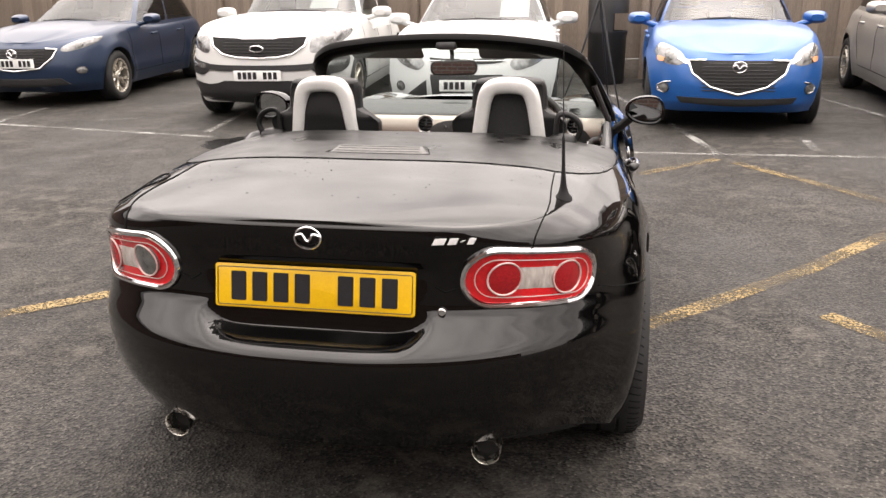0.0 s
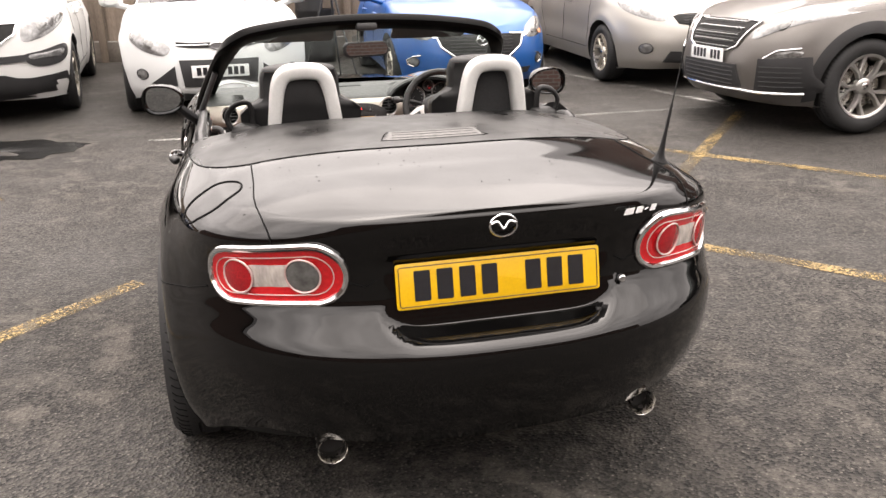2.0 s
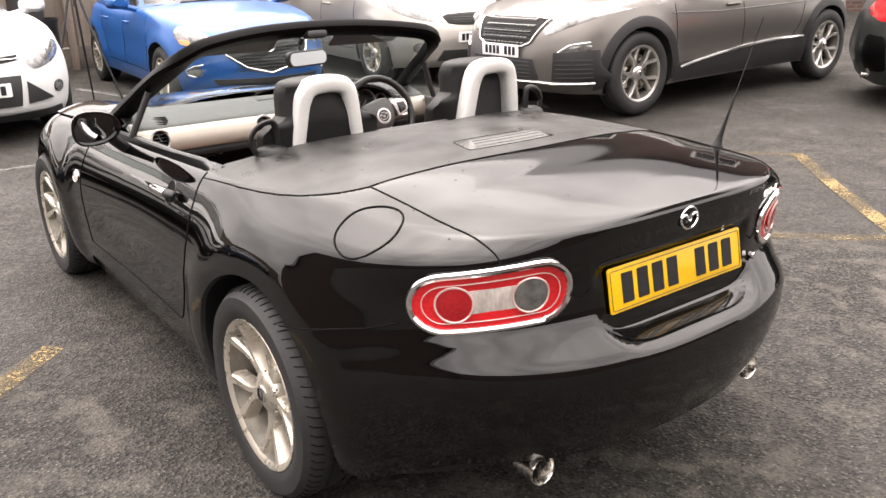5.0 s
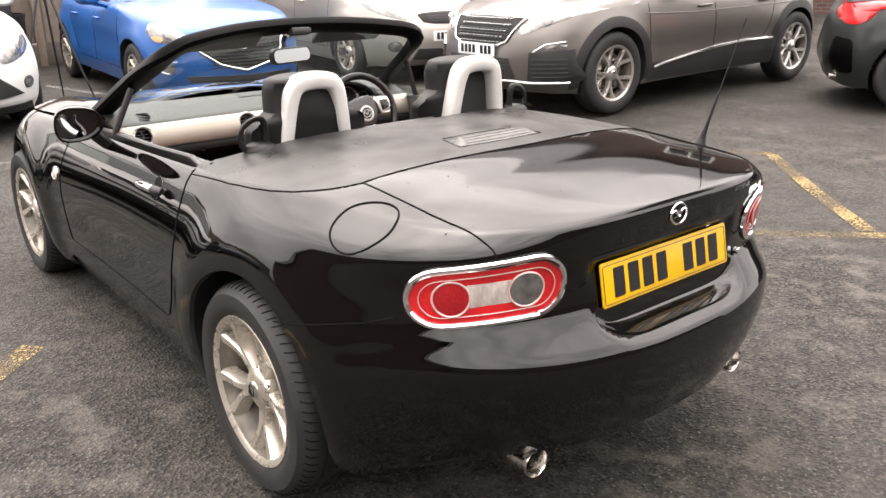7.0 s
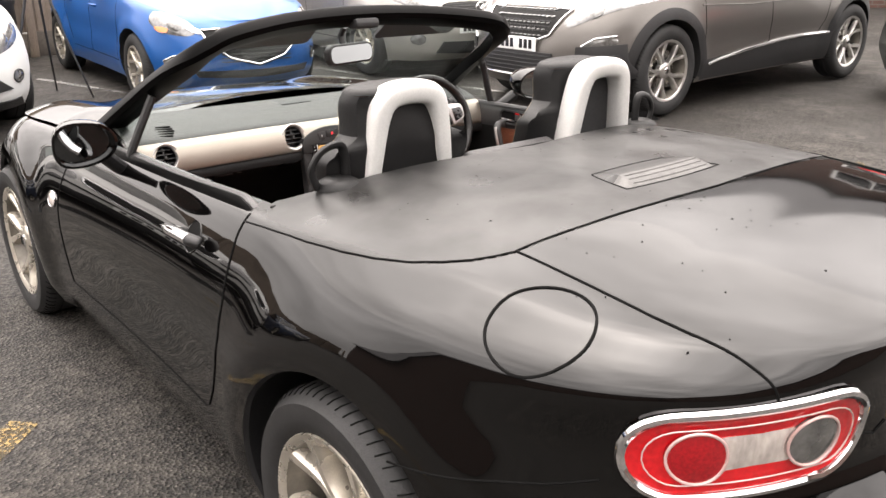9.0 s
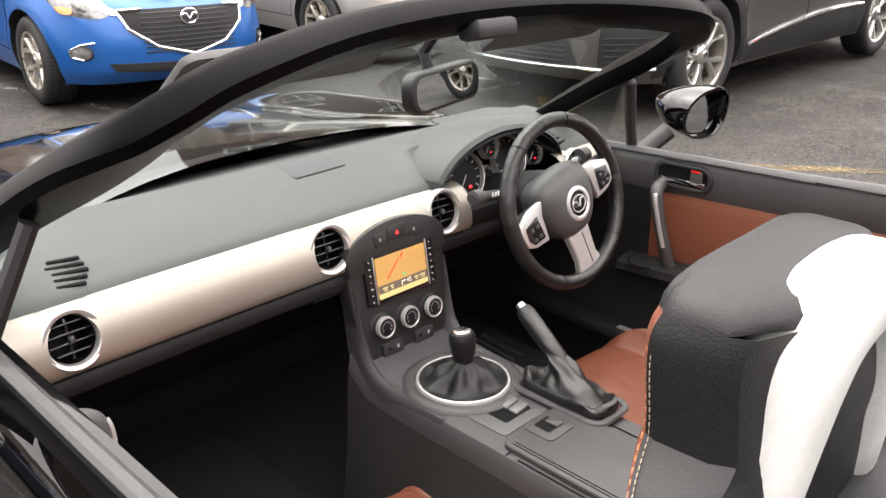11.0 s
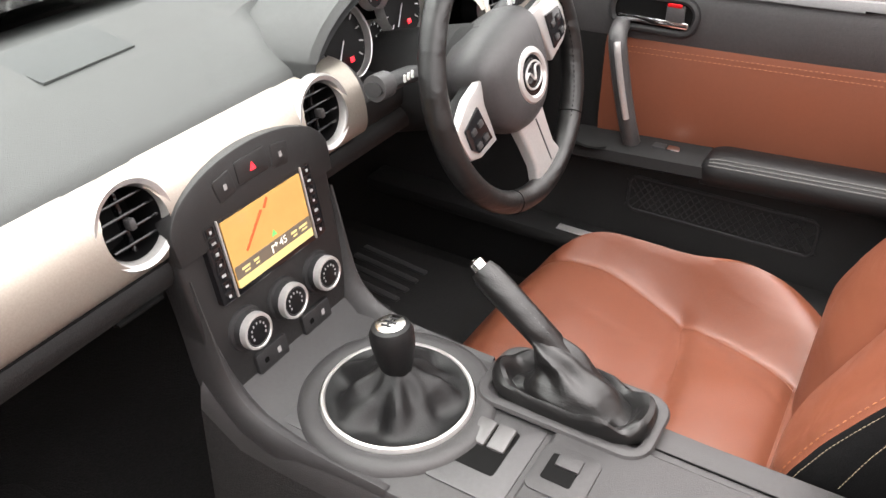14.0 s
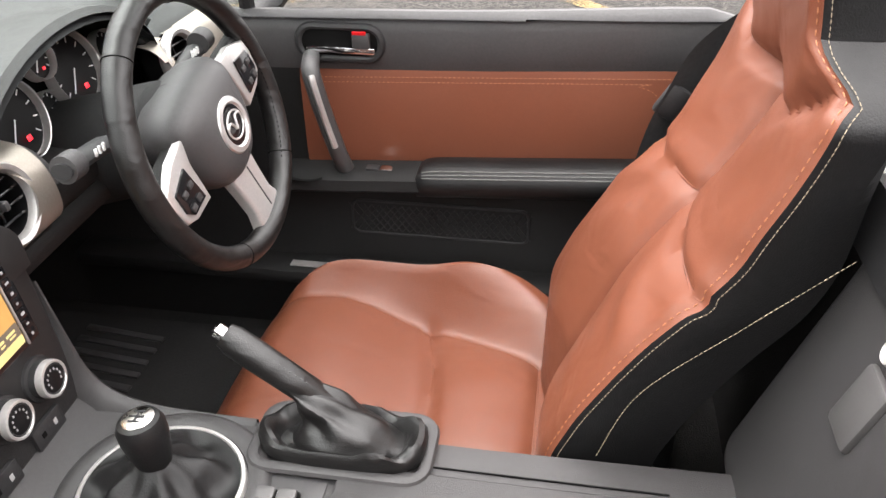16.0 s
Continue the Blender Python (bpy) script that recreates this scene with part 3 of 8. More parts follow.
# ---- the yard ----
steps = [-400, -150, -60, -30, -16] + [-12 + 0.75 * k for k in range(40)] + [20, 30, 60, 150, 400]
ground = tagged(part("ground", Geo().grid([[(x, y, gz(x, y)) for y in steps] for x in steps]), TARMAC), "damp worn dark grey tarmac of a car park", "ground", kind="structure")


def strip(name, pts, width, mat, label, category, lift=0.004):
    """A painted line that follows the ground."""
    rows, path = [], []
    for (a, b), (c, d) in zip(pts, pts[1:]):
        k = max(1, int(math.hypot(c - a, d - b) / 0.3))
        path += [(a + (c - a) * j / k, b + (d - b) * j / k) for j in range(k)]
    path.append(pts[-1])
    for i, (x, y) in enumerate(path):
        a, b = path[max(0, i - 1)], path[min(len(path) - 1, i + 1)]
        dx, dy = b[0] - a[0], b[1] - a[1]
        q = math.hypot(dx, dy)
        w = width / 2 * (1 + 0.12 * noise.noise(Vector((x * 5, y * 5, 3))))
        rows.append([(x + dy / q * w * f, y - dx / q * w * f, gz(x + dy / q * w * f, y - dx / q * w * f) + lift) for f in (-1, 0, 1)])
    return tagged(part(name, Geo().grid(rows), mat), label, category, "painted lines", "structure")


for pts in ([(-9.5, 5.85), (-5.8, 5.47), (-3.1, 5.02)], [(-1.3, 4.80), (0.92, 4.72), (2.2, 4.62), (4.1, 4.43)], [(1.69, 4.66), (1.42, 6.1), (1.25, 7.0), (0.80, 8.5)], [(4.1, 4.43), (3.55, 6.7), (3.2, 8.2)],
            [(-3.33, 5.3), (-3.5, 6.7)], [(-0.72, 4.65), (-1.02, 6.05)], [(-6.05, 5.6), (-6.2, 6.7)], [(2.50, 4.80), (2.52, 5.28)], [(-4.95, 5.85), (-4.5, 6.08)]):
    strip("bay_line", pts, 0.075, WHITE_LINE, "worn white parking bay line on tarmac", "painted line")
for pts in ([(1.0, 3.88), (1.66, 4.46)], [(1.76, 4.34), (2.47, 3.24), (3.3, 2.15), (4.0, 1.2)], [(0.75, 0.72), (1.0, 0.95), (1.77, 1.72), (2.31, 2.34), (3.2, 3.3), (3.99, 4.13)], [(1.70, 1.08), (2.08, 0.60), (2.4, 0.18), (2.75, -0.20), (4.0, -1.5)],
            [(-2.4, 0.15), (-1.68, 0.84), (-1.10, 1.42)], [(-2.5, 2.9), (-2.1, 3.22)]):
    strip("hatch_line", pts, 0.10, YELLOW_LINE, "worn yellow hatching line on tarmac", "painted line", 0.005)
strip("hatch_line", [(4.02, 1.22), (3.35, 0.55), (2.75, -0.1)], 0.10, YELLOW_LINE, "worn yellow hatching line on tarmac", "painted line", 0.0062)

pud = []
for k in range(48):
    q = 2 * math.pi * k / 48
    r = 1 + 0.35 * noise.noise(Vector((math.cos(q) * 2.2, math.sin(q) * 2.2, 0))) + 0.15 * noise.noise(Vector((math.cos(q) * 6, math.sin(q) * 6, 4)))
    pud.append((-2.45 + 0.62 * r * math.cos(q), 4.72 + 0.42 * r * math.sin(q)))
rows = [[(-2.45 + (x + 2.45) * s, 4.72 + (y - 4.72) * s, gz(x, y) + 0.004) for x, y in pud] for s in (0.02, 0.5, 1)]
tagged(part("puddle", Geo().grid(rows, close_v=True), WATER), "shallow dark puddle on the tarmac", "puddle", kind="structure")

# close-boarded fence on concrete gravel boards, with posts
FENCE = [(-16.0, 12.55), (16.0, 8.45)]
fdir = Vector((32.0, -4.1, 0)).normalized()
fence = tagged(thing("fence", "weathered brown close-boarded timber fence with concrete gravel boards", "fence"), kind="structure")
f_turn = math.degrees(math.atan2(fdir.y, fdir.x))
board_meshes = []
for k in range(5):
    g = Geo()
    top = 1.62 + 0.015 * k
    rows = [[(-0.072, 0.004, 0), (-0.070, -0.012, 0), (0.066, -0.004, 0), (0.070, 0.006, 0)], [(-0.072, 0.004, top), (-0.070, -0.012, top), (0.066, -0.004, top), (0.070, 0.006, top)]]
    g.grid(rows, close_v=True).fan(rows[1])
    board_meshes.append(g.mesh("board", FENCE_WOOD, 30))
rng = random.Random(5)
for k in range(240):
    d = 0.12 * k + 1.6
    x, y = FENCE[0][0] + fdir.x * d, FENCE[0][1] + fdir.y * d
    part("board", board_meshes[rng.randrange(5)], None, fence, at=pose(x, y + rng.uniform(-0.004, 0.004), gz(x, y) + 0.30, rng.uniform(-0.4, 0.4), rng.uniform(-0.3, 0.3), f_turn + rng.uniform(-0.8, 0.8)))
post = Geo().box((0.10, 0.10, 2.1), pose(0, 0, 1.0), 0.012).mesh("fence_post", FENCE_WOOD, 30)
gravel = Geo().box((1.70, 0.05, 0.30), pose(0, 0, 0.15), 0.008).mesh("gravel_board", CONCRETE, 30)
rail = Geo().box((1.80, 0.04, 0.08), None, 0.006).mesh("rail", FENCE_WOOD, 30)
for k in range(17):
    d = 1.8 * k + 1.2
    x, y = FENCE[0][0] + fdir.x * d, FENCE[0][1] + fdir.y * d
    part("fence_post", post, None, fence, at=pose(x, y - 0.05, gz(x, y) - 0.03, 0, 0, f_turn))
    x, y = FENCE[0][0] + fdir.x * (d + 0.9), FENCE[0][1] + fdir.y * (d + 0.9)
    part("gravel_board", gravel, None, fence, at=pose(x, y - 0.02, gz(x, y) - 0.01, 0, 0, f_turn))
    for h in (0.55, 1.75):
        part("rail", rail, None, fence, at=pose(x, y + 0.05, gz(x, y) + h, 0, 0, f_turn))

# plain buildings that close the yard beyond the view
BRICK = bpy.data.materials.new("red_brick")
BRICK.use_nodes = True
bn, bl = BRICK.node_tree.nodes, BRICK.node_tree.links
bt, bc, bmap = bn.new("ShaderNodeTexBrick"), bn.new("ShaderNodeTexCoord"), bn.new("ShaderNodeMapping")
bmap.inputs["Rotation"].default_value = (radians(90), 0, 0)
bt.inputs["Color1"].default_value, bt.inputs["Color2"].default_value, bt.inputs["Mortar"].default_value = (0.085, 0.038, 0.028, 1), (0.060, 0.029, 0.023, 1), (0.10, 0.092, 0.083, 1)
bt.inputs["Scale"].default_value, bt.inputs["Brick Width"].default_value, bt.inputs["Row Height"].default_value, bt.inputs["Mortar Size"].default_value = 1.0, 0.225, 0.075, 0.01
bl.new(bc.outputs["Object"], bmap.inputs["Vector"]), bl.new(bmap.outputs["Vector"], bt.inputs["Vector"])
bl.new(bt.outputs["Color"], bn["Principled BSDF"].inputs["Base Color"])
bn["Principled BSDF"].inputs["Roughness"].default_value = 0.85
SLATE = material("dark_roof_slate", (0.05, 0.05, 0.055), 0.6, grain=0.2, grain_scale=30, stain=0.2, stain_scale=2)
UPVC = material("white_window_frame", (0.75, 0.75, 0.74), 0.4, grain=0.04)


def building(label, m, length, depth, height, roof, windows=True):
    b = thing("brick_building", label, "building", at=m)
    part("wall", Geo().box((length, depth, height), pose(0, 0, height / 2)), BRICK, b)
    h = depth / 2 + 0.3
    rows = [[(x, -h, height), (x, 0, height + roof), (x, h, height)] for x in (-length / 2 - 0.2, length / 2 + 0.2)]
    part("roof", Geo().grid(rows).fan(rows[0]).fan(rows[1]), SLATE, b, "dark slate roof")
    for k in range(int(length // 3.2) if windows else 0):
        x = -length / 2 + 1.8 + 3.2 * k
        for up in (0.24, 0.72):
            w = part("window", Geo().box((1.3, 0.06, 1.2), pose(x, -depth / 2 - 0.02, height * up), 0.01), UPVC, b, "white framed window")
            for sx in (-1, 1):
                part("pane", Geo().box((0.54, 0.02, 1.04), pose(x + sx * 0.3, -depth / 2 - 0.052, height * up), 0.003), GLOSS_BLACK, w)
    return b


building("red brick house with white framed windows and slate roof", pose(14.5, 12.0, 0.2, 0, 0, -48), 17, 6, 5.6, 2.0)
# two unseen blocks added to give the black paint an even dark horizon
building("unseen plain red brick block with a slate roof, added behind the yard", pose(-1, -15.0, -0.1, 0, 0, 180), 36, 7, 4.8, 1.7, False)
building("unseen plain red brick block with slate roof, added beside the yard", pose(-19, -4.0, -0.1, 0, 0, 92), 34, 7, 4.8, 1.7, False)

# lidded bin by the fence
BIN = material("black_bin_plastic", (0.018, 0.018, 0.019), 0.5, grain=0.15, stain=0.15, stain_scale=5)
bin_at = pose(0.72, 9.80, gz(0.72, 9.8), 0, 0, 0)
litter_bin = thing("litter_bin", "black round plastic litter bin standing by the fence", "bin", at=bin_at)
part("drum", Geo().lathe([(0, 0), (0.25, 0), (0.265, 0.02), (0.27, 0.68), (0.285, 0.70), (0.285, 0.74), (0.26, 0.74)], n=36), BIN, litter_bin)
part("hood", Geo().lathe([(0.285, 0.0), (0.285, 0.26), (0.27, 0.30), (0.22, 0.33), (0, 0.345)], pose(0, 0, 0.98), 36).lathe([(0.28, 0.74), (0.28, 0.98)], pose(0, 0, 0, 0, 0, 70), 24, 0.6), BIN, litter_bin, "hood with a dark opening")

# tripod standing between the parked cars
tripod = thing("tripod", "thin black camera tripod standing on the tarmac", "tripod", at=pose(0.62, 7.25, gz(0.62, 7.25)))
part("tripod_head", Geo().box((0.07, 0.07, 0.12), pose(0, 0, 1.36), 0.012).tube([(0, 0, 1.0), (0, 0, 1.3)], 0.014, 10), BLACK_TRIM, tripod)
for k in range(3):
    q = radians(-50 + 120 * k)
    part("tripod_leg", Geo().tube([(0.02 * math.cos(q), 0.02 * math.sin(q), 1.22), (0.2 * math.cos(q), 0.2 * math.sin(q), 0.62), (0.42 * math.cos(q), 0.42 * math.sin(q), 0.01)], [0.014, 0.012, 0.009], 8), BLACK_TRIM, tripod)


# ---- black roadster: outside ----
AXLE_R, AXLE_F, TYRE_R, ARCH_R = 0.0, 2.33, 0.308, 0.348
roadster = thing("roadster_car", "gloss black two-seat roadster with its roof folded away, parked on tarmac", "car")

hero_R = curve([(0, -0.79), (0.12, -0.822), (0.25, -0.845), (0.36, -0.855), (0.42, -0.855), (0.447, -0.853), (0.47, -0.845), (0.517, -0.818), (0.578, -0.78), (0.613, -0.762), (0.648, -0.753), (0.81, -0.75), (0.90, -0.757), (0.963, -0.764), (0.986, -0.764), (1, -0.758)])
hero_W = curve([(0, 0.80), (0.12, 0.835), (0.35, 0.858), (0.52, 0.862), (0.62, 0.857), (0.7, 0.847), (0.8, 0.826), (0.88, 0.801), (0.93, 0.783), (0.96, 0.768), (0.98, 0.755), (0.99, 0.746), (1, 0.730)])
hero_N = curve([(0, 2.45), (0.45, 2.55), (0.52, 2.62), (0.6, 2.80), (0.75, 2.95), (0.85, 3.3), (0.92, 3.55), (1, 3.6)])
hero_F = curve([(0, 2.98), (0.2, 3.10), (0.5, 3.14), (0.8, 3.12), (1, 3.04)])
hero_waist = curve([(-0.6, 1.0), (0.0, 1.0), (0.45, 0.985), (1.1, 0.97), (1.8, 0.98), (2.33, 1.0), (3.0, 0.97)])
hero_zb = curve([(-0.9, 0.295), (-0.62, 0.290), (-0.50, 0.25), (-0.35, 0.19), (0, 0.17), (2.3, 0.17), (2.9, 0.16), (3.2, 0.18)])
hero_zs = curve([(-0.8, 0.866), (-0.4, 0.866), (-0.19, 0.872), (0.0, 0.868), (0.48, 0.848), (1.2, 0.828), (1.8, 0.81), (2.3, 0.795), (2.7, 0.735), (3.0, 0.64), (3.15, 0.58)])
hero_crown = curve([(-0.77, 0.008), (-0.6, 0.026), (-0.4, 0.042), (-0.2, 0.050), (0.0, 0.053), (0.2, 0.062), (0.36, 0.067), (0.6, 0.075), (1.2, 0.09), (1.7, 0.085), (2.3, 0.05), (2.8, 0.03), (3.15, 0.01)])


hero_slope = curve([(0, -0.012), (0.12, -0.012), (0.3, -0.004), (0.457, 0.010), (0.634, 0.030), (0.752, 0.037), (0.826, 0.037), (0.87, 0.034), (0.9, 0.038), (0.93, 0.058), (0.96, 0.088), (0.985, 0.108), (1, 0.118)])


def hero_dent(p, s):
    x, y, z = p
    # the rear wings slope outwards from the deck
    x *= 1 - hero_slope(s) * smooth01((0.40 - y) / 0.70)
    # plate recess in the tail, open downwards into the bumper's ledge
    if y < -0.45:
        k = smooth01((0.306 - abs(x)) / 0.024) * smooth01((z - 0.560 - 0.045 * (abs(x) / 0.29) ** 8) / 0.030) * smooth01((0.775 - z) / 0.03)
        y += max(0.0, -0.736 + (z - 0.694) * 0.194 - y) * k
    # flared arches with a crest, and hollow doors between them
    for ya, amount in ((AXLE_R, 0.020), (AXLE_F, 0.022)):
        d = math.hypot(y - ya, (z - 0.33) * 1.05)
        k = math.exp(-((d - 0.40) / 0.09) ** 2) * smooth01((abs(x) - 0.5) / 0.2)
        x += math.copysign(amount * k, x) if x else 0
    if 0.3 < y < 2.0:
        x -= math.copysign(0.016 * math.exp(-((z - 0.46) / 0.12) ** 2) * math.sin(math.pi * (y - 0.3) / 1.7), x) if x else 0
    return Vector((x, y, z))


def hero_top(x, y, f, z):
    h = z + hero_crown(y) * (1 - abs(f) ** (2.4 + 1.3 * smooth01((0.7 - y) / 0.4)))
    # the bonnet sits low between raised wings, with a bulge in its middle
    if y > 1.7:
        k = smooth01((y - 1.7) / 0.3)
        h += k * (0.030 * math.exp(-((abs(x) - 0.60) / 0.12) ** 2) - 0.012 * math.exp(-((abs(x) - 0.40) / 0.1) ** 2)) * smooth01((3.1 - y) / 0.5)
    return h


hero_levels = [0, 0.03, 0.07, 0.12, 0.17, 0.22, 0.27, 0.32, 0.36, 0.40, 0.43, 0.45, 0.47, 0.49, 0.505, 0.52, 0.535, 0.55, 0.565, 0.58, 0.595, 0.61, 0.625, 0.64, 0.66, 0.69, 0.72, 0.75, 0.78, 0.81, 0.84, 0.87, 0.895, 0.92, 0.94, 0.955, 0.965, 0.975, 0.983, 0.99, 0.995, 1]
hero_geo = body_shell(hero_levels, hero_W, hero_waist, hero_zb, hero_zs, 0.1, 2.2, hero_R, hero_F, hero_N, lambda s: 2.3, hero_top, nr=120, nm=110, nf=50, across=52, dent=hero_dent, floor=False)
hero_whole = hero_geo.mesh("body_whole", BLACK_PAINT, 60)
hero_mesh = hero_whole.copy()
hero_mesh.name = "body"


def in_arch(p):
    return abs(p.x) > 0.45 and p.z < 0.75 and any(math.hypot(p.y - ya, p.z - TYRE_R) < ARCH_R for ya in (AXLE_R, AXLE_F))


def snap_arch(p):
    if abs(p.x) < 0.45 or p.z < 0.16:
        return None
    for ya in (AXLE_R, AXLE_F):
        d = math.hypot(p.y - ya, p.z - TYRE_R)
        if 0.3 < d < 0.42:
            return Vector((p.x, ya + (p.y - ya) * ARCH_R / d, TYRE_R + (p.z - TYRE_R) * ARCH_R / d))
    return None


def cockpit_edge(x):
    """The rear and front limits of the open cabin at a distance from the middle."""
    k = min(1.0, abs(x) / 0.685)
    return 0.312 + 0.085 * k + 0.075 * k ** 8, 1.66 - 0.20 * k ** 2.5


def in_cockpit(p):
    lo, hi = cockpit_edge(p.x)
    return abs(p.x) < 0.685 and lo < p.y < hi and p.z > 0.78


def snap_cockpit(p):
    if p.z < 0.8 or abs(p.x) > 0.75 or not 0.2 < p.y < 1.75:
        return None
    lo, hi = cockpit_edge(p.x)
    near = [Vector((p.x, lo, p.z)), Vector((p.x, hi, p.z)), Vector((math.copysign(0.685, p.x), p.y, p.z))]
    if not lo - 0.01 < p.y < hi + 0.01:
        near = near[:2]
    return min(near, key=lambda q: (q - p).length)


cut_hole(hero_mesh, in_arch, snap_arch)
cut_hole(hero_mesh, in_cockpit, snap_cockpit)
hero_mesh.materials.append(COVER_PAINT)


def on_cover(p):
    """The lid over the folded roof, between the boot lid and the cabin."""
    edge = curve([(0.0, -0.219), (0.40, -0.205), (0.556, -0.187), (0.622, -0.142), (0.685, -0.045), (0.726, 0.11), (0.747, 0.34), (0.750, 0.47)])
    return p.z > 0.82 and p.y < 0.5 and abs(p.x) < 0.752 and p.y > edge(abs(p.x))


for f in hero_mesh.polygons:
    f.material_index = int(on_cover(f.center))
part("body", hero_mesh, None, roadster)

skin_rear = Skin(hero_whole, (0, -3, 0), (1, 0, 0), (0, 0, 1), (0, 1, 0))
skin_top = Skin(hero_whole, (0, 0, 3), (1, 0, 0), (0, 1, 0), (0, 0, -1))
skin_left = Skin(hero_whole, (-3, 0, 0), (0, 1, 0), (0, 0, 1), (1, 0, 0))
skin_right = Skin(hero_whole, (3, 0, 0), (0, 1, 0), (0, 0, 1), (-1, 0, 0))

skin_slant = Skin(hero_whole, (0, -2.0, 2.2), (1, 0, 0), (0, 1, 1), (0, 1, -1))

# wheel arches: lips and dark housings
for side, sk in ((-1, skin_left), (1, skin_right)):
    for ya in (AXLE_R, AXLE_F):
        g, edge = Geo(), []
        for k in range(37):
            q = radians(-22 + 224 * k / 36)
            y, z = ya + ARCH_R * math.cos(q), TYRE_R + ARCH_R * math.sin(q)
            h = sk.hit(y, max(z, 0.2))
            if h is None:
                continue
            edge.append([Vector((h.x, y, z)), Vector((h.x - side * 0.012, y - math.cos(q) * 0.004, z - math.sin(q) * 0.004)), Vector((h.x - side * 0.05, y + math.cos(q) * 0.01, z + math.sin(q) * 0.01)),
                         Vector((side * 0.52, y + math.cos(q) * 0.02, z + math.sin(q) * 0.02))])
        g.grid(edge)
        part("wheel_arch_liner", g, BLACK_TRIM, roadster, "black wheel arch liner")
        wheel_parts(roadster, "wheel", pose(side * 0.745, ya, TYRE_R), TYRE_R, 0.205, 0.222, ALLOY, spokes=10, twin=True, turn=0.3 if ya else 0.75, facing=side, spoke_w=0.047, hub=0.066)
# the closed underside
under = Geo().grid([[Vector((x, y, 0.19)) for x in (-0.62, 0, 0.62)] for y in (-0.40, 0.5, 1.5, 2.9)])
part("underbody", under, SOOT, roadster, "black underbody")
valance = Geo().grid([[Vector((x, -0.64 + 0.16 * (abs(x) / 0.66) ** 3 + dy, z)) for dy, z in ((-0.06, 0.33), (-0.02, 0.29), (0.02, 0.22), (0.12, 0.19))] for x in (-0.66 + 0.055 * k for k in range(25))])
part("rear_valance", valance, SOOT, roadster, "dark underside behind the rear bumper")

# panel joints
joints = Geo()


def joint(g):
    base = len(joints.v)
    joints.v.extend(g.v)
    joints.f.extend(tuple(base + i for i in f) for f in g.f)


lid_side = [(0.556, -0.187), (0.557, -0.36), (0.562, -0.48), (0.560, -0.545)]
for sx in (-1, 1):
    joint(skin_top.line(fine([(sx * x, y) for x, y in lid_side], 6), 0.0042))
    corner = [skin_slant.o.dot(skin_slant.u) * -1 + Vector(p).dot(skin_slant.u) for p in ((0, -0.545, 0.867), (0, -0.60, 0.857), (0, -0.635, 0.846), (0, -0.662, 0.828), (0, -0.676, 0.808))]
    joint(skin_slant.line(fine([(sx * x, b) for x, b in zip((0.560, 0.553, 0.547, 0.540, 0.536), corner)], 4), 0.0042))
    joint(skin_rear.line(fine([(sx * 0.375, 0.715), (sx * 0.330, 0.700), (sx * 0.305, 0.715)], 5), 0.004))
    side_sk = skin_left if sx < 0 else skin_right
    # the folding-roof cover's edge, from the boot lid round to the door
    joint(skin_top.line([(sx * x, y) for x, y in fine([(0.556, -0.187), (0.590, -0.168), (0.622, -0.142), (0.655, -0.100), (0.685, -0.045), (0.709, 0.030), (0.726, 0.11), (0.740, 0.22), (0.747, 0.34), (0.750, 0.47)], 6)], 0.0042))
    # door: rear edge, sill edge, front edge
    joint(side_sk.line(fine([(0.472, 0.842), (0.468, 0.80), (0.458, 0.74), (0.448, 0.66), (0.455, 0.58), (0.482, 0.50), (0.53, 0.41), (0.575, 0.35), (0.61, 0.335)], 6), 0.0042))
    joint(side_sk.line(fine([(0.61, 0.335), (0.9, 0.332), (1.3, 0.332), (1.66, 0.335)], 8), 0.0042))
    joint(side_sk.line(fine([(1.66, 0.335), (1.70, 0.45), (1.705, 0.62), (1.68, 0.75), (1.62, 0.815)], 6), 0.0042))
    # bumper to wing, behind the rear arch
    joint(side_sk.line(fine([(-0.173, 0.578), (-0.25, 0.597), (-0.339, 0.615), (-0.442, 0.638), (-0.51, 0.662)], 6), 0.004))
joint(skin_top.line(fine([(-0.556, -0.185), (-0.40, -0.205), (-0.2, -0.215), (0.0, -0.220), (0.2, -0.215), (0.40, -0.205), (0.556, -0.185)], 8), 0.0042))
part("panel_joint", joints, GAP, roadster, "narrow dark panel gaps")

# fuel flap: a round joint on the wing
flap_way = Vector((-0.498, -0.097, 0.862)).normalized()
flap_at = skin_top.hit(-0.671, -0.355)
flap_u = Vector((0, 1, 0)).cross(flap_way).normalized()
flap_skin = Skin(hero_whole, flap_at + flap_way * 0.5, flap_u, flap_way.cross(flap_u), -flap_way)
ring = [flap_skin.hit(0.088 * math.cos(q), 0.088 * math.sin(q), 0.0006) for q in (2 * math.pi * k / 48 for k in range(48))]
if all(p is not None for p in ring):
    part("fuel_flap", Geo().tube(ring, 0.0026, 6, closed=True), GAP, roadster, "round fuel flap outline")


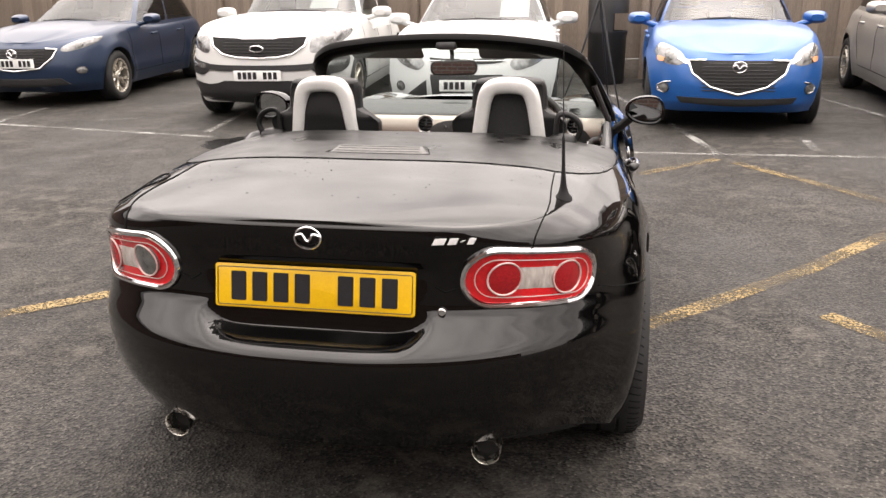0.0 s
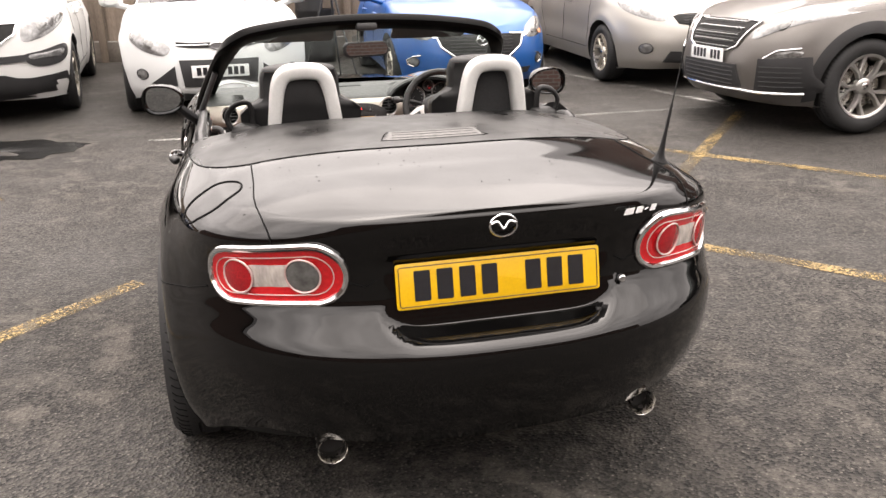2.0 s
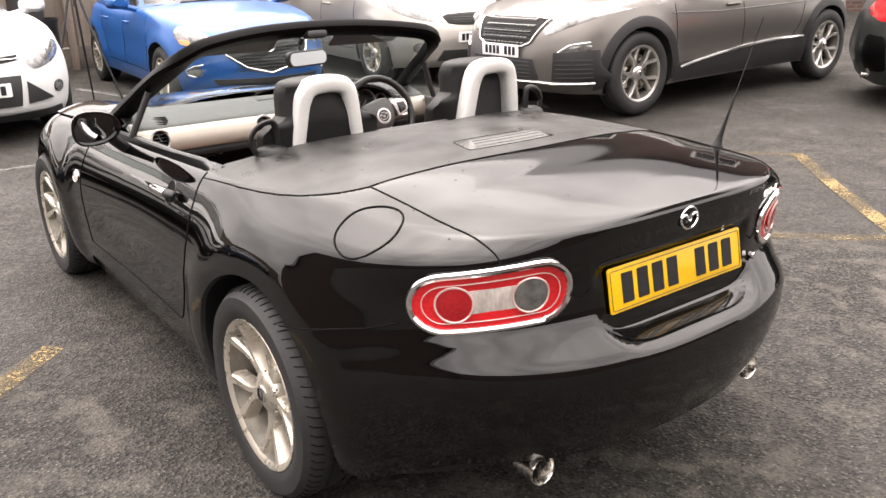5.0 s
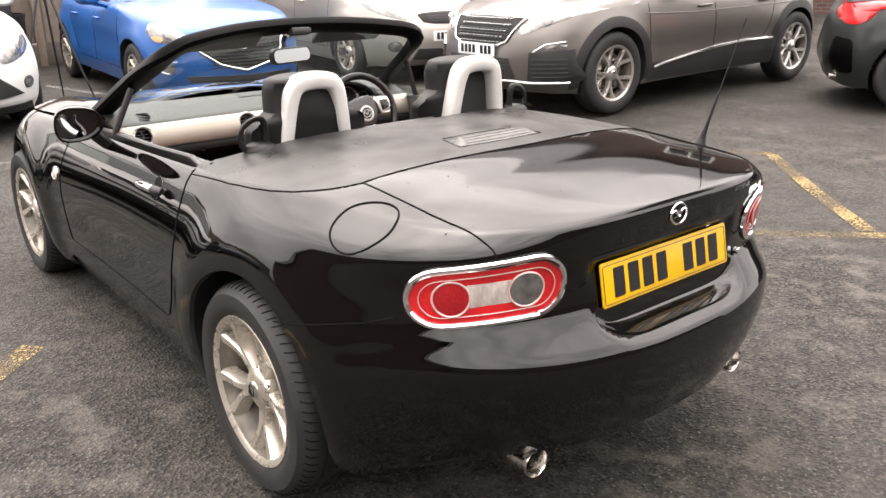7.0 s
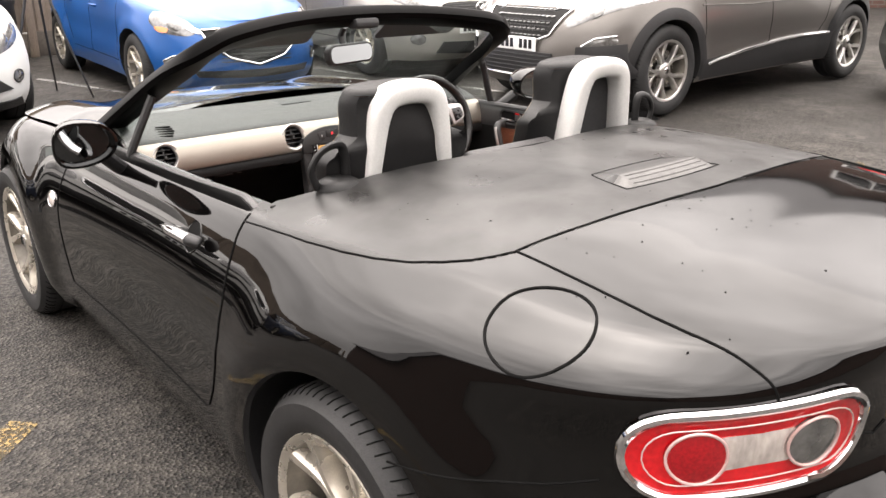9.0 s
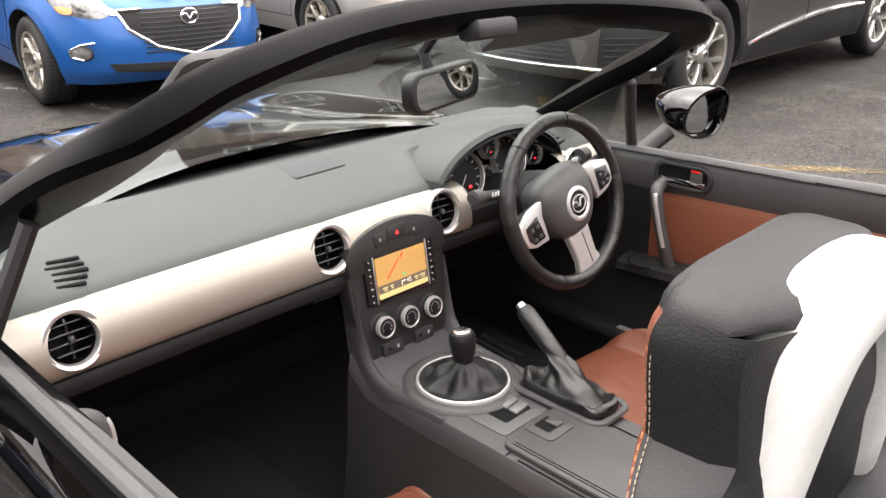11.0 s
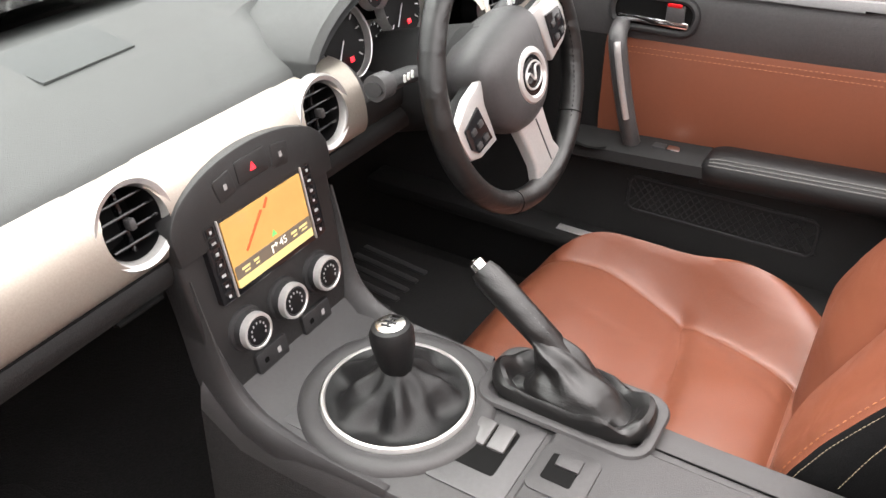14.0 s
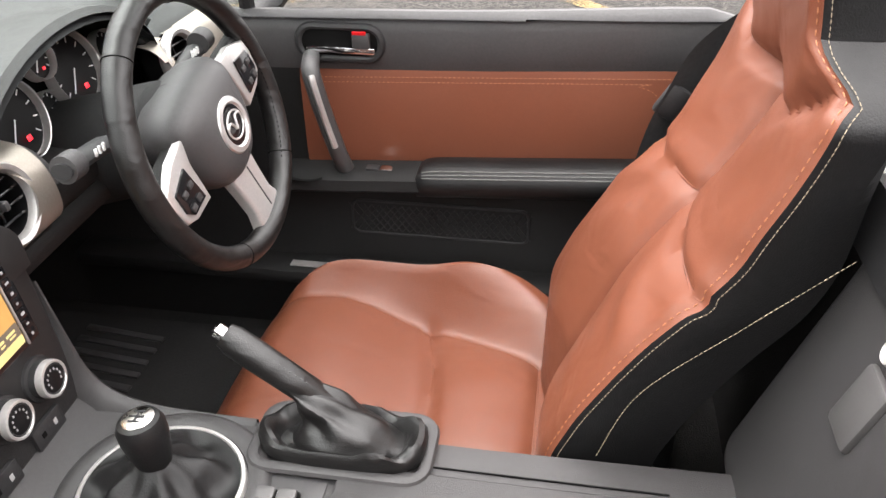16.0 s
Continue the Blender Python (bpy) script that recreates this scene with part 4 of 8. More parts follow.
class LampFace(Skin):
    """A smooth lamp front fitted to the body behind it, just proud of it everywhere."""

    def shape(self, reach, half, slant):
        self.slant = slant
        spots = [(reach * (i / 10 - 1), half * (j / 4 - 1)) for i in range(21) for j in range(9)]
        spots = [(a, v) for a, v in spots if max(0.0, abs(a) - (reach - half)) ** 2 + v * v <= half * half * 1.02]
        hits = [(a, v, Skin.hit(self, a, v + slant * a)) for a, v in spots]
        hits = [(a, v, (p - self.o).dot(self.w)) for a, v, p in hits if p is not None]
        terms = np.array([self.terms(a, v) for a, v, _ in hits])
        deep = np.array([d for _, _, d in hits])
        self.fit = np.linalg.lstsq(terms, deep, rcond=None)[0]
        self.proud = float((terms @ self.fit - deep).max())

    @staticmethod
    def terms(a, v):
        return (1.0, a, a * a, a ** 3, v, v * v, a * v)

    def hit(self, a, b, lift=0.0):
        deep = float(np.dot(self.terms(a, b - self.slant * a), self.fit)) - self.proud - lift
        return self.o + self.r * a + self.u * b + self.w * deep


# tail lamps
def capsule(w, h, n=12, cx=0.0, cz=0.0, tilt=0.0, taper=1.0):
    pts = []
    for k in range(2 * n):
        q = math.pi * (k / (n - 1)) - math.pi / 2 if k < n else math.pi * ((k - n) / (n - 1)) + math.pi / 2
        sx = (w - h) / 2 * (1 if k < n else -1)
        r = h / 2 * (taper if k < n else 1.0)
        pts.append((sx + h / 2 * math.cos(q), r * math.sin(q)))
    c, s = math.cos(tilt), math.sin(tilt)
    return [(cx + x * c - z * s, cz + x * s + z * c) for x, z in pts]


for sx in (-1, 1):
    way = Vector((-sx * 0.50, 0.886, -0.08)).normalized()
    right = Vector((way.y, -way.x, 0)).normalized()
    up = right.cross(way)
    centre = Vector((sx * 0.536, -0.644, 0.725))
    lamp_skin = LampFace(hero_whole, centre - way * 1.2, right, up, way)
    lamp_skin.shape(0.186, 0.074, -0.085 * sx)
    taper = 0.92

    def cap(w, h, cx=0.0, cz=0.0):
        pts = capsule(w, h, cx=cx, cz=cz, taper=taper, tilt=-0.085)
        pts = [(p[0] * sx, p[1]) for p in pts][::sx]
        return evenly(pts + pts[:1], 56)[:-1]

    lamp = part("tail_lamp", lamp_skin.patch(cap(0.362, 0.140), 0.004, 7, 0.004, 0.06), RED_LENS, roadster, "red tail lamp in a chrome surround")
    part("lamp_surround", lamp_skin.band(cap(0.366, 0.145), 0.017, 0.010), CHROME, lamp, "chrome surround")
    inner = cap(0.316, 0.098)
    part("lamp_line", lamp_skin.band(inner, 0.0026, 0.036), PALE_RING, lamp, "pale line round the lenses")
    part("middle_lens", lamp_skin.patch([(sx * x, z - 0.085 * x) for x, z in rounded(0.118, 0.056, 0.010, 6)], 0.0095, 5, 0.003, 0.02), CLEAR_LENS, lamp, "clear ribbed middle lens")
    for cx, mat, nm, lab in ((0.086, DARK_RED_LENS, "brake_lens", "round deep red lens"), (-0.086, SMOKE_LENS if sx < 0 else DARK_RED_LENS, "reversing_lens" if sx < 0 else "fog_lens", "round grey lens" if sx < 0 else "round deep red lens")):
        disc = [(sx * cx + 0.041 * math.cos(q), -0.085 * cx + 0.041 * math.sin(q)) for q in (2 * math.pi * k / 28 for k in range(28))]
        lens = part(nm, lamp_skin.patch(disc, 0.0145, 5, 0.007, 0.02), mat, lamp, lab)
        part("lens_ring", lamp_skin.band([(sx * cx + 0.042 * math.cos(q), -0.085 * cx + 0.042 * math.sin(q)) for q in (2 * math.pi * k / 28 for k in range(28))], 0.005, 0.05), PALE_RING, lens)


# number plate, emblem, script
def plate(parent, m, mat, chars, name="number_plate", label="yellow number plate with dark bars"):
    """A plate in xz facing -y, with its characters as plain bars."""
    turn = m @ Matrix.Rotation(radians(90), 4, "X")
    p = part(name, Geo().prism(rounded(0.52, 0.111, 0.008), 0.004, turn, 0.0015), mat, parent, label)
    for i in range(chars + 1):
        if i == chars // 2 + 1:
            continue
        x = -0.196 + 0.392 * i / chars
        part("plate_bar", Geo().prism(rounded(0.040, 0.074, 0.003, 2), 0.0012, turn @ pose(x, 0, 0.004)), PLATE_INK, p)
    return p


hero_plate = plate(roadster, pose(0, -0.743, 0.694, -11), YELLOW_PLATE, 7, label="yellow rear number plate with seven dark bars")
edge = Geo().tube([Vector((x, 0, z)) for x, z in rounded(0.505, 0.096, 0.006)], 0.0012, 5, closed=True).moved(pose(0, -0.7475, 0.694, -11))
part("plate_border", edge, PLATE_INK, hero_plate)

# glossy shelf under the plate
shelf_z = curve([(-0.85, 0.561), (-0.836, 0.565), (-0.811, 0.572), (-0.768, 0.583), (-0.751, 0.591), (-0.745, 0.601)])
rows = []
for j in range(9):
    row = []
    for k in range(57):
        f = -1 + 2 * k / 56
        x = 0.268 * f
        y0 = -0.815 + 0.050 * f ** 6
        y = y0 + (-0.746 - y0) * max(0, j - 1) / 7
        z = shelf_z(y) + 0.0155 * (abs(x) / 0.275) ** 6 + 0.0055 - (0.012 if j == 0 else 0)
        row.append(Vector((x, y, z)))
    rows.append(row)
part("plate_shelf", Geo().grid(rows), BLACK_PAINT, roadster, "glossy black shelf under the plate")


def emblem(parent, m, size, mat=CHROME, name="emblem"):
    """A plain winged oval ring."""
    g = Geo().tube([(size / 2 * math.cos(q), 0, size * 0.4 * math.sin(q)) for q in (2 * math.pi * k / 32 for k in range(32))], size * 0.045, 6, closed=True)
    wing = spline([(-0.46 * size, 0, 0.08 * size), (-0.22 * size, 0, 0.14 * size), (0, 0, -0.12 * size), (0.22 * size, 0, 0.14 * size), (0.46 * size, 0, 0.08 * size)], 6)
    g.tube(wing, size * 0.05, 6)
    return part(name, g.moved(m), mat, parent, "chrome winged oval emblem")


def oval_badge(parent, m, size, fill):
    """A plain oval badge in a chrome ring."""
    ring = [(size / 2 * math.cos(q), 0, size * 0.21 * math.sin(q)) for q in (2 * math.pi * k / 32 for k in range(32))]
    b = part("emblem", Geo().tube(ring, size * 0.045, 6, closed=True).moved(m), CHROME, parent, "plain oval badge")
    part("badge_face", Geo().fan([(x, -0.002, z) for x, _, z in ring]).moved(m), fill, b)
    return b


emblem(roadster, pose(0, -0.7645, 0.832, -4), 0.066)
BADGE = material("badge_silver", (0.72, 0.72, 0.72), 0.35, 0.3, grain=0.05)
script = Geo()
for i, (w, h, x) in enumerate(((0.032, 0.015, -0.044), (0.024, 0.015, -0.012), (0.010, 0.004, 0.010), (0.020, 0.015, 0.032))):
    outl = [(x - w / 2, -h / 2), (x + w / 2 - 0.004, -h / 2), (x + w / 2 + 0.004, h / 2), (x - w / 2 + 0.008, h / 2)]
    script.prism([(a, b) for a, b in outl], 0.0015, pose(0.365, -0.756, 0.838, 84, 0, 14))
part("script_badge", script, BADGE, roadster, "small chrome script badge as plain bars")
part("lock", Geo().lathe([(0, 0.003), (0.008, 0.003), (0.010, 0.001), (0.010, -0.01)], pose(0.325, -0.748, 0.655, 90), 20), CHROME, roadster, "chrome boot lock")

# exhausts
for sx in (-1, 1):
    pipe = part("exhaust_tip", Geo().lathe([(0.0365, -0.07), (0.0370, -0.015), (0.0380, -0.004), (0.0372, 0.0), (0.0350, -0.003), (0.0340, -0.06)], pose(sx * 0.43, -0.715, 0.264, 90, 0, 0), 32), STEEL, roadster, "round steel exhaust tip")
    part("exhaust_inside", Geo().lathe([(0.0, -0.05), (0.0344, -0.05)], pose(sx * 0.43, -0.715, 0.264, 90, 0, 0), 24), SOOT, pipe)

# aerial on the right wing
h = skin_top.hit(0.593, -0.418)
mast = Vector((0.587, -0.540, 1.27)) - h
lean = mast.to_track_quat("Z", "Y").to_matrix().to_4x4()
aerial = part("aerial_base", Geo().lathe([(0, 0.095), (0.005, 0.093), (0.006, 0.07), (0.009, 0.035), (0.015, 0.012), (0.024, 0.0), (0.024, -0.02)], Matrix.Translation(h) @ lean, 20), BLACK_TRIM, roadster, "black aerial base")
part("aerial_rod", Geo().tube([h + mast * 0.2, h + mast * 0.42, h + mast * 0.44, h + mast], [0.0050, 0.0042, 0.0018, 0.0012], 8), BLACK_TRIM, roadster, "black whip aerial")

HUMP_LENS = material("clear_brake_lens", (0.050, 0.048, 0.046), 0.32, 0.0, spec=0.5, grain=0.35, grain_scale=60, bump=0.4, bump_scale=150)
# raised third brake lamp on the roof cover


def hump_rows(v0, v1, n, lift=0.0):
    """Rows across the lamp between two shares of its length, from its flush front to its low rear face."""
    rise = curve([(0.0, -0.002), (0.12, 0.003), (0.45, 0.013), (0.60, 0.0165), (0.66, 0.0160), (0.80, 0.0105), (1.0, -0.002)])
    rows = []
    for j in range(n + 1):
        v = v0 + (v1 - v0) * j / n
        reach, row = 0.128 + 0.040 * v ** 0.8, []
        for k in range(33):
            u = k / 16 - 1
            y = 0.018 - 0.146 * v - 0.006 * u * u * (1 - v) + 0.010 * u * u * v
            row.append(skin_top.hit(u * reach, y, lift + (rise(v) + 0.002) * smooth01((1 - abs(u)) / 0.14) - 0.002))
        rows.append(row)
    return rows


brake_hump = part("brake_lamp_hump", Geo().grid(hump_rows(0, 0.62, 9)), COVER_PAINT, roadster, "low raised black brake lamp housing")
part("brake_lens", Geo().grid(hump_rows(0.62, 1, 6, 0.0003)), HUMP_LENS, brake_hump, "pale ribbed brake lens")
front, rear = hump_rows(0, 0.01, 1)[0], hump_rows(0.99, 1, 1)[1]
sides = [[r[i] for r in hump_rows(0, 1, 10)[1:-1]] for i in (0, -1)]
part("hump_joint", Geo().tube([p + Vector((0, 0, 0.002)) for p in front + sides[1] + rear[::-1] + sides[0][::-1]], 0.0018, 5, closed=True), GAP, brake_hump, "dark joint round the lamp")
for v in (0.70, 0.80, 0.90):
    row = hump_rows(v, v + 0.01, 1, 0.0006)[0][3:-3]
    part("lens_rib", Geo().tube(row, 0.0011, 5), HUMP_LENS, brake_hump)

# door handles, mirrors, side repeaters
for sx, sk in ((-1, skin_left), (1, skin_right)):
    bowl = [(0.671 + 0.038 * math.cos(q), 0.748 + 0.036 * math.sin(q)) for q in (2 * math.pi * k / 28 for k in range(28))]
    cup = part("handle_cup", sk.patch(bowl, 0.0012, 5, 0.0, 0.01), GAP, roadster, "dark round handle recess")
    part("cup_rim", sk.band(bowl, 0.004, 0.002), BLACK_PAINT, cup)
    pts = [sk.hit(y, z, l) for y, z, l in ((0.600, 0.747, 0.010), (0.612, 0.747, 0.024), (0.65, 0.746, 0.033), (0.72, 0.743, 0.034), (0.775, 0.739, 0.024), (0.792, 0.737, 0.006))]
    run = spline(pts, 6)
    handle = part("door_handle", Geo().tube(run[9:], [0.0165] * 12 + [0.0150] * (len(run) - 21), 14, flat=0.85), CHROME, roadster, "bright chrome bar handle")
    part("handle_end", Geo().tube(run[:10], [0.012, 0.015, 0.017] + [0.0178] * 6 + [0.0165], 14, flat=0.85), BLACK_TRIM, handle, "dark handle end")
    rep = part("side_repeater", sk.patch([(1.765 + 0.032 * math.cos(q), 0.607 + 0.024 * math.sin(q)) for q in (2 * math.pi * k / 24 for k in range(24))], 0.004, 4, 0.006, 0.01), CLEAR_LENS, roadster, "oval clear side repeater")
    part("repeater_ring", sk.band([(1.765 + 0.034 * math.cos(q), 0.607 + 0.026 * math.sin(q)) for q in (2 * math.pi * k / 24 for k in range(24))], 0.006), CHROME, rep)
    # mirror housing: a rounded shell, open towards the rear, with the glass set in
    rows, face = [], []
    for k in range(9):
        t = k / 8
        row = []
        for j in range(28):
            q = 2 * math.pi * j / 28
            w = 0.083 * (1 - 0.75 * t ** 2.2)
            hgt = 0.063 * (1 - 0.70 * t ** 2.2)
            cx, cz = math.cos(q), math.sin(q)
            row.append(Vector((math.copysign(abs(cx) ** 0.8, cx) * w * (1.0 if cx * sx > 0 else 1.05) - sx * 0.02 * t, 0.125 * t, math.copysign(abs(cz) ** 0.85, cz) * hgt * (1.0 + 0.18 * cx * sx) + 0.006)))
        rows.append(row)
    housing = Geo().grid(rows, close_v=True).fan(rows[-1])
    housing.grid([rows[0], [p * 0.92 - Vector((0, 0.002, 0)) for p in rows[0]], [p * 0.87 + Vector((0, 0.004, 0)) for p in rows[0]], [p * 0.845 + Vector((0, 0.05, 0)) for p in rows[0]]], close_v=True)
    at = pose(sx * 0.872, 1.150, 0.896, 8, 0, -8 if sx > 0 else -2)
    mirror = part("door_mirror", housing, BLACK_PAINT, roadster, "gloss black door mirror housing", at=at)
    tip = Matrix.Rotation(radians(-11 if sx > 0 else -4), 4, "X")
    part("mirror_glass", Geo().fan([tip @ (p * 0.83) + Vector((0, 0.026, 0)) for p in rows[0]]), MIRROR, mirror, "mirror glass")
    part("mirror_foot", Geo().tube(spline([(sx * 0.745, 1.262, 0.795), (sx * 0.775, 1.245, 0.822), (sx * 0.815, 1.215, 0.862)], 5), 0.027, 12, flat=0.75), BLACK_TRIM, roadster, "black mirror foot")

# roll hoops behind the seats, silver faced, with a dark padded head restraint before each
HOOP = material("satin_silver_hoop", (0.66, 0.66, 0.645), 0.42, 0.35, grain=0.05, grain_scale=200, stain=0.06, stain_scale=8)
VINYL = material("black_leather", (0.0065, 0.0065, 0.0068), 0.45, grain=0.2, grain_scale=120, stain=0.15, stain_scale=7, bump=0.25, bump_scale=520, spec=0.28)
for sx in (-1, 1):
    right = [(0.114, 0.855), (0.104, 0.93), (0.093, 1.00), (0.085, 1.035), (0.072, 1.062), (0.048, 1.077), (0.0, 1.082)]
    centre = spline([(-a, 0, b) for a, b in right] + [(a, 0, b) for a, b in reversed(right[:-1])], 4)
    rows = []
    for i, p in enumerate(centre):
        t = (centre[min(i + 1, len(centre) - 1)] - centre[max(i - 1, 0)]).normalized()
        out_way = Vector((-t.z, 0, t.x))
        thick = 0.0255 + 0.003 * smooth01((p.z - 1.0) / 0.08)
        row = []
        for k in range(20):
            q = 2 * math.pi * k / 20
            ca, sa = math.copysign(abs(math.cos(q)) ** 0.62, math.cos(q)), math.copysign(abs(math.sin(q)) ** 0.62, math.sin(q))
            v = p + out_way * thick * ca + Vector((0, 0.030 + 0.036 * sa, 0))
            row.append(v - Vector((0, (v.z - 0.92) * 0.10, 0)))
        rows.append(row)
    inner = [(r[0].x, r[0].z) if (r[0] - Vector((0, 0, 0.95))).length < (r[10] - Vector((0, 0, 0.95))).length else (r[10].x, r[10].z) for r in rows]
    hoop = part("roll_hoop", Geo().grid(rows, close_v=True), HOOP, roadster, "satin silver roll hoop cover", at=pose(0.352 if sx > 0 else -0.344, 0.388, 0))
    back = [Vector((a, 0.045 - (b - 0.92) * 0.1, b)) for a, b in inner]
    part("hoop_mesh", Geo().fan(back), INTERIOR_DARK, hoop, "dark mesh within the hoop")

FRAME_BLACK = material("black_satin_frame", (0.0018, 0.0018, 0.0019), 0.32, grain=0.2, grain_scale=150, stain=0.2, stain_scale=6, spec=0.045)
# windscreen: frame, glass, mirror
frame_pts = [(-0.715, 1.62, 0.80), (-0.690, 1.50, 0.875), (-0.635, 1.28, 1.00), (-0.585, 1.10, 1.095), (-0.545, 1.035, 1.140), (-0.47, 1.030, 1.168), (-0.25, 1.085, 1.192), (0, 1.105, 1.200)]
path = spline(frame_pts + [(-x, y, z) for x, y, z in reversed(frame_pts[:-1])], 6)
rows = []
for i, p in enumerate(path):
    a, b = path[max(0, i - 1)], path[min(len(path) - 1, i + 1)]
    t = (b - a).normalized()
    fwd = Vector((0, 0.84, -0.54))
    out_dir = t.cross(fwd).normalized()
    if out_dir.z < -0.2:
        out_dir = -out_dir
    back = out_dir.cross(t).normalized()
    if back.y > 0:
        back = -back
    w, d = 0.029, 0.038
    ring = []
    for q, ww, dd in ((0, 1, 0.2), (40, 1, 0.8), (75, 0.6, 1), (110, -0.5, 1.05), (150, -1.0, 0.75), (180, -1.05, 0), (225, -0.8, -0.7), (270, 0, -0.75), (320, 0.8, -0.6)):
        ring.append(p + out_dir * ww * w * 0.8 + back * dd * d)
    rows.append(ring)
part("windscreen_frame", Geo().grid(rows, close_v=True), FRAME_BLACK, roadster, "black windscreen frame")
screen_rows = []
for k in range(15):
    t = k / 14
    row = []
    for j in range(25):
        f = j / 12 - 1
        top_p = Vector((0.545 * f, 1.115 - 0.075 * abs(f) ** 2.5, 1.188 - 0.045 * abs(f) ** 3))
        low_p = Vector((0.70 * f, 1.71 - 0.17 * abs(f) ** 2.2, 0.868 - 0.05 * abs(f) ** 3))
        row.append(top_p.lerp(low_p, t) + Vector((0, 0.02, 0.03)) * math.sin(math.pi * t))
    screen_rows.append(row)
ws = part("windscreen", Geo().grid(screen_rows), GLASS, roadster, "clear raked windscreen")
ws.visible_shadow = False

# windblown specks and water drops left on the deck
specks, rng = Geo(), random.Random(12)
for k in range(90):
    x, y = rng.uniform(-0.6, 0.6), rng.uniform(-0.60, 0.30)
    h = skin_top.hit(x, y, 0.0006)
    if h is None or h.z < 0.8:
        continue
    a, b, q = rng.uniform(0.001, 0.0035), rng.uniform(0.0008, 0.0018), rng.uniform(0, 3.1)
    ring = [skin_top.hit(x + a * math.cos(q) * math.cos(t) - b * math.sin(q) * math.sin(t), y + a * math.sin(q) * math.cos(t) + b * math.cos(q) * math.sin(t), 0.0006) for t in (math.pi * j / 3 for j in range(6))]
    if all(p is not None and abs(p.z - h.z) < 0.006 for p in ring):
        base = len(specks.v)
        specks.v += [tuple(p) for p in ring] + [tuple(h + Vector((0, 0, 0.0012)))]
        specks.f += [(base + j, base + (j + 1) % 6, base + 6) for j in range(6)]
tagged(part("deck_specks", specks, GAP, roadster, "small dark specks of dirt"), kind="stuff")


# ---- black roadster: cabin ----
PAD = material("charcoal_dash_pad", (0.027, 0.0290, 0.0282), 0.46, grain=0.1, grain_scale=300, stain=0.08, stain_scale=5, bump=0.5, bump_scale=900)
CHARCOAL = material("charcoal_cabin_plastic", (0.042, 0.041, 0.042), 0.42, grain=0.12, grain_scale=250, stain=0.1, stain_scale=6, bump=0.35, bump_scale=800)
SOFT_GREY = material("grey_console_plastic", (0.034, 0.0328, 0.0334), 0.42, spec=0.35, grain=0.1, grain_scale=300, stain=0.1, stain_scale=6, bump=0.3, bump_scale=900)
TAN = material("tan_brown_leather", (0.150, 0.0475, 0.0255), 0.38, grain=0.03, grain_scale=260, stain=0.05, stain_scale=4, bump=0.22, bump_scale=700, rough_var=0.05)
def creases(m, scale, depth):
    """Soft broad creases under the fine relief of a leather."""
    n, l = m.node_tree.nodes, m.node_tree.links
    at, mp = n.new("ShaderNodeTexCoord"), n.new("ShaderNodeMapping")
    mp.inputs["Scale"].default_value = (1.0, 0.55, 1.6)
    mp.inputs["Rotation"].default_value = (0.3, 0.5, 0.2)
    t, k = n.new("ShaderNodeTexNoise"), n.new("ShaderNodeBump")
    t.inputs["Scale"].default_value, t.inputs["Detail"].default_value, t.inputs["Roughness"].default_value = scale, 2.0, 0.45
    t.inputs["Distortion"].default_value = 0.6
    k.inputs["Strength"].default_value, k.inputs["Distance"].default_value = 1.0, depth
    l.new(at.outputs["Object"], mp.inputs["Vector"])
    l.new(mp.outputs["Vector"], t.inputs["Vector"])
    l.new(t.outputs["Fac"], k.inputs["Height"])
    fine = [x for x in n if x.bl_idname == "ShaderNodeBump" and x != k][0]
    l.new(k.outputs["Normal"], fine.inputs["Normal"])


TAN_PANEL = material("tan_leather_panel", (0.155, 0.0505, 0.0275), 0.40, grain=0.03, grain_scale=260, stain=0.05, stain_scale=4, bump=0.22, bump_scale=700, rough_var=0.05)
CABIN_LEATHER = material("satin_black_leather", (0.0065, 0.0063, 0.0063), 0.36, grain=0.15, grain_scale=160, stain=0.15, stain_scale=9, bump=0.22, bump_scale=600, spec=0.5, rough_var=0.06)
creases(TAN, 9.0, 0.006)
creases(CABIN_LEATHER, 22.0, 0.003)
TAN_DARK = material("tan_leather_seam", (0.14, 0.04, 0.018), 0.6, grain=0.2)
TRIM_SILVER = material("champagne_silver_trim", (0.36, 0.326, 0.286), 0.48, 0.75, grain=0.06, grain_scale=500, stain=0.05, stain_scale=5)
SATIN = material("satin_silver_plastic", (0.55, 0.54, 0.53), 0.32, 0.65, grain=0.05, grain_scale=300, stain=0.06)
STACK_BLACK = material("black_fascia_plastic", (0.0175, 0.0172, 0.0175), 0.42, spec=0.35, grain=0.1, grain_scale=300, stain=0.1, stain_scale=6, bump=0.3, bump_scale=900)
STITCH_GREY = material("grey_thread", (0.10, 0.098, 0.095), 0.7, grain=0.3, grain_scale=600)
DEEP = material("black_lower_plastic", (0.011, 0.011, 0.0112), 0.62, spec=0.22, grain=0.15, grain_scale=250, stain=0.12, stain_scale=6, bump=0.35, bump_scale=700)
CARPET = material("black_carpet", (0.010, 0.0097, 0.0097), 0.95, grain=0.4, grain_scale=220, stain=0.25, stain_scale=6, bump=0.8, bump_scale=350)
THREAD = material("cream_thread", (0.24, 0.195, 0.135), 0.7, grain=0.1)
ORANGE_THREAD = material("orange_thread", (0.34, 0.14, 0.065), 0.7, grain=0.1)
DIAL = material("dial_black", (0.005, 0.005, 0.0055), 0.5, grain=0.2, spec=0.2)
WHITE_MARK = material("white_print", (0.7, 0.7, 0.7), 0.5, grain=0.05)


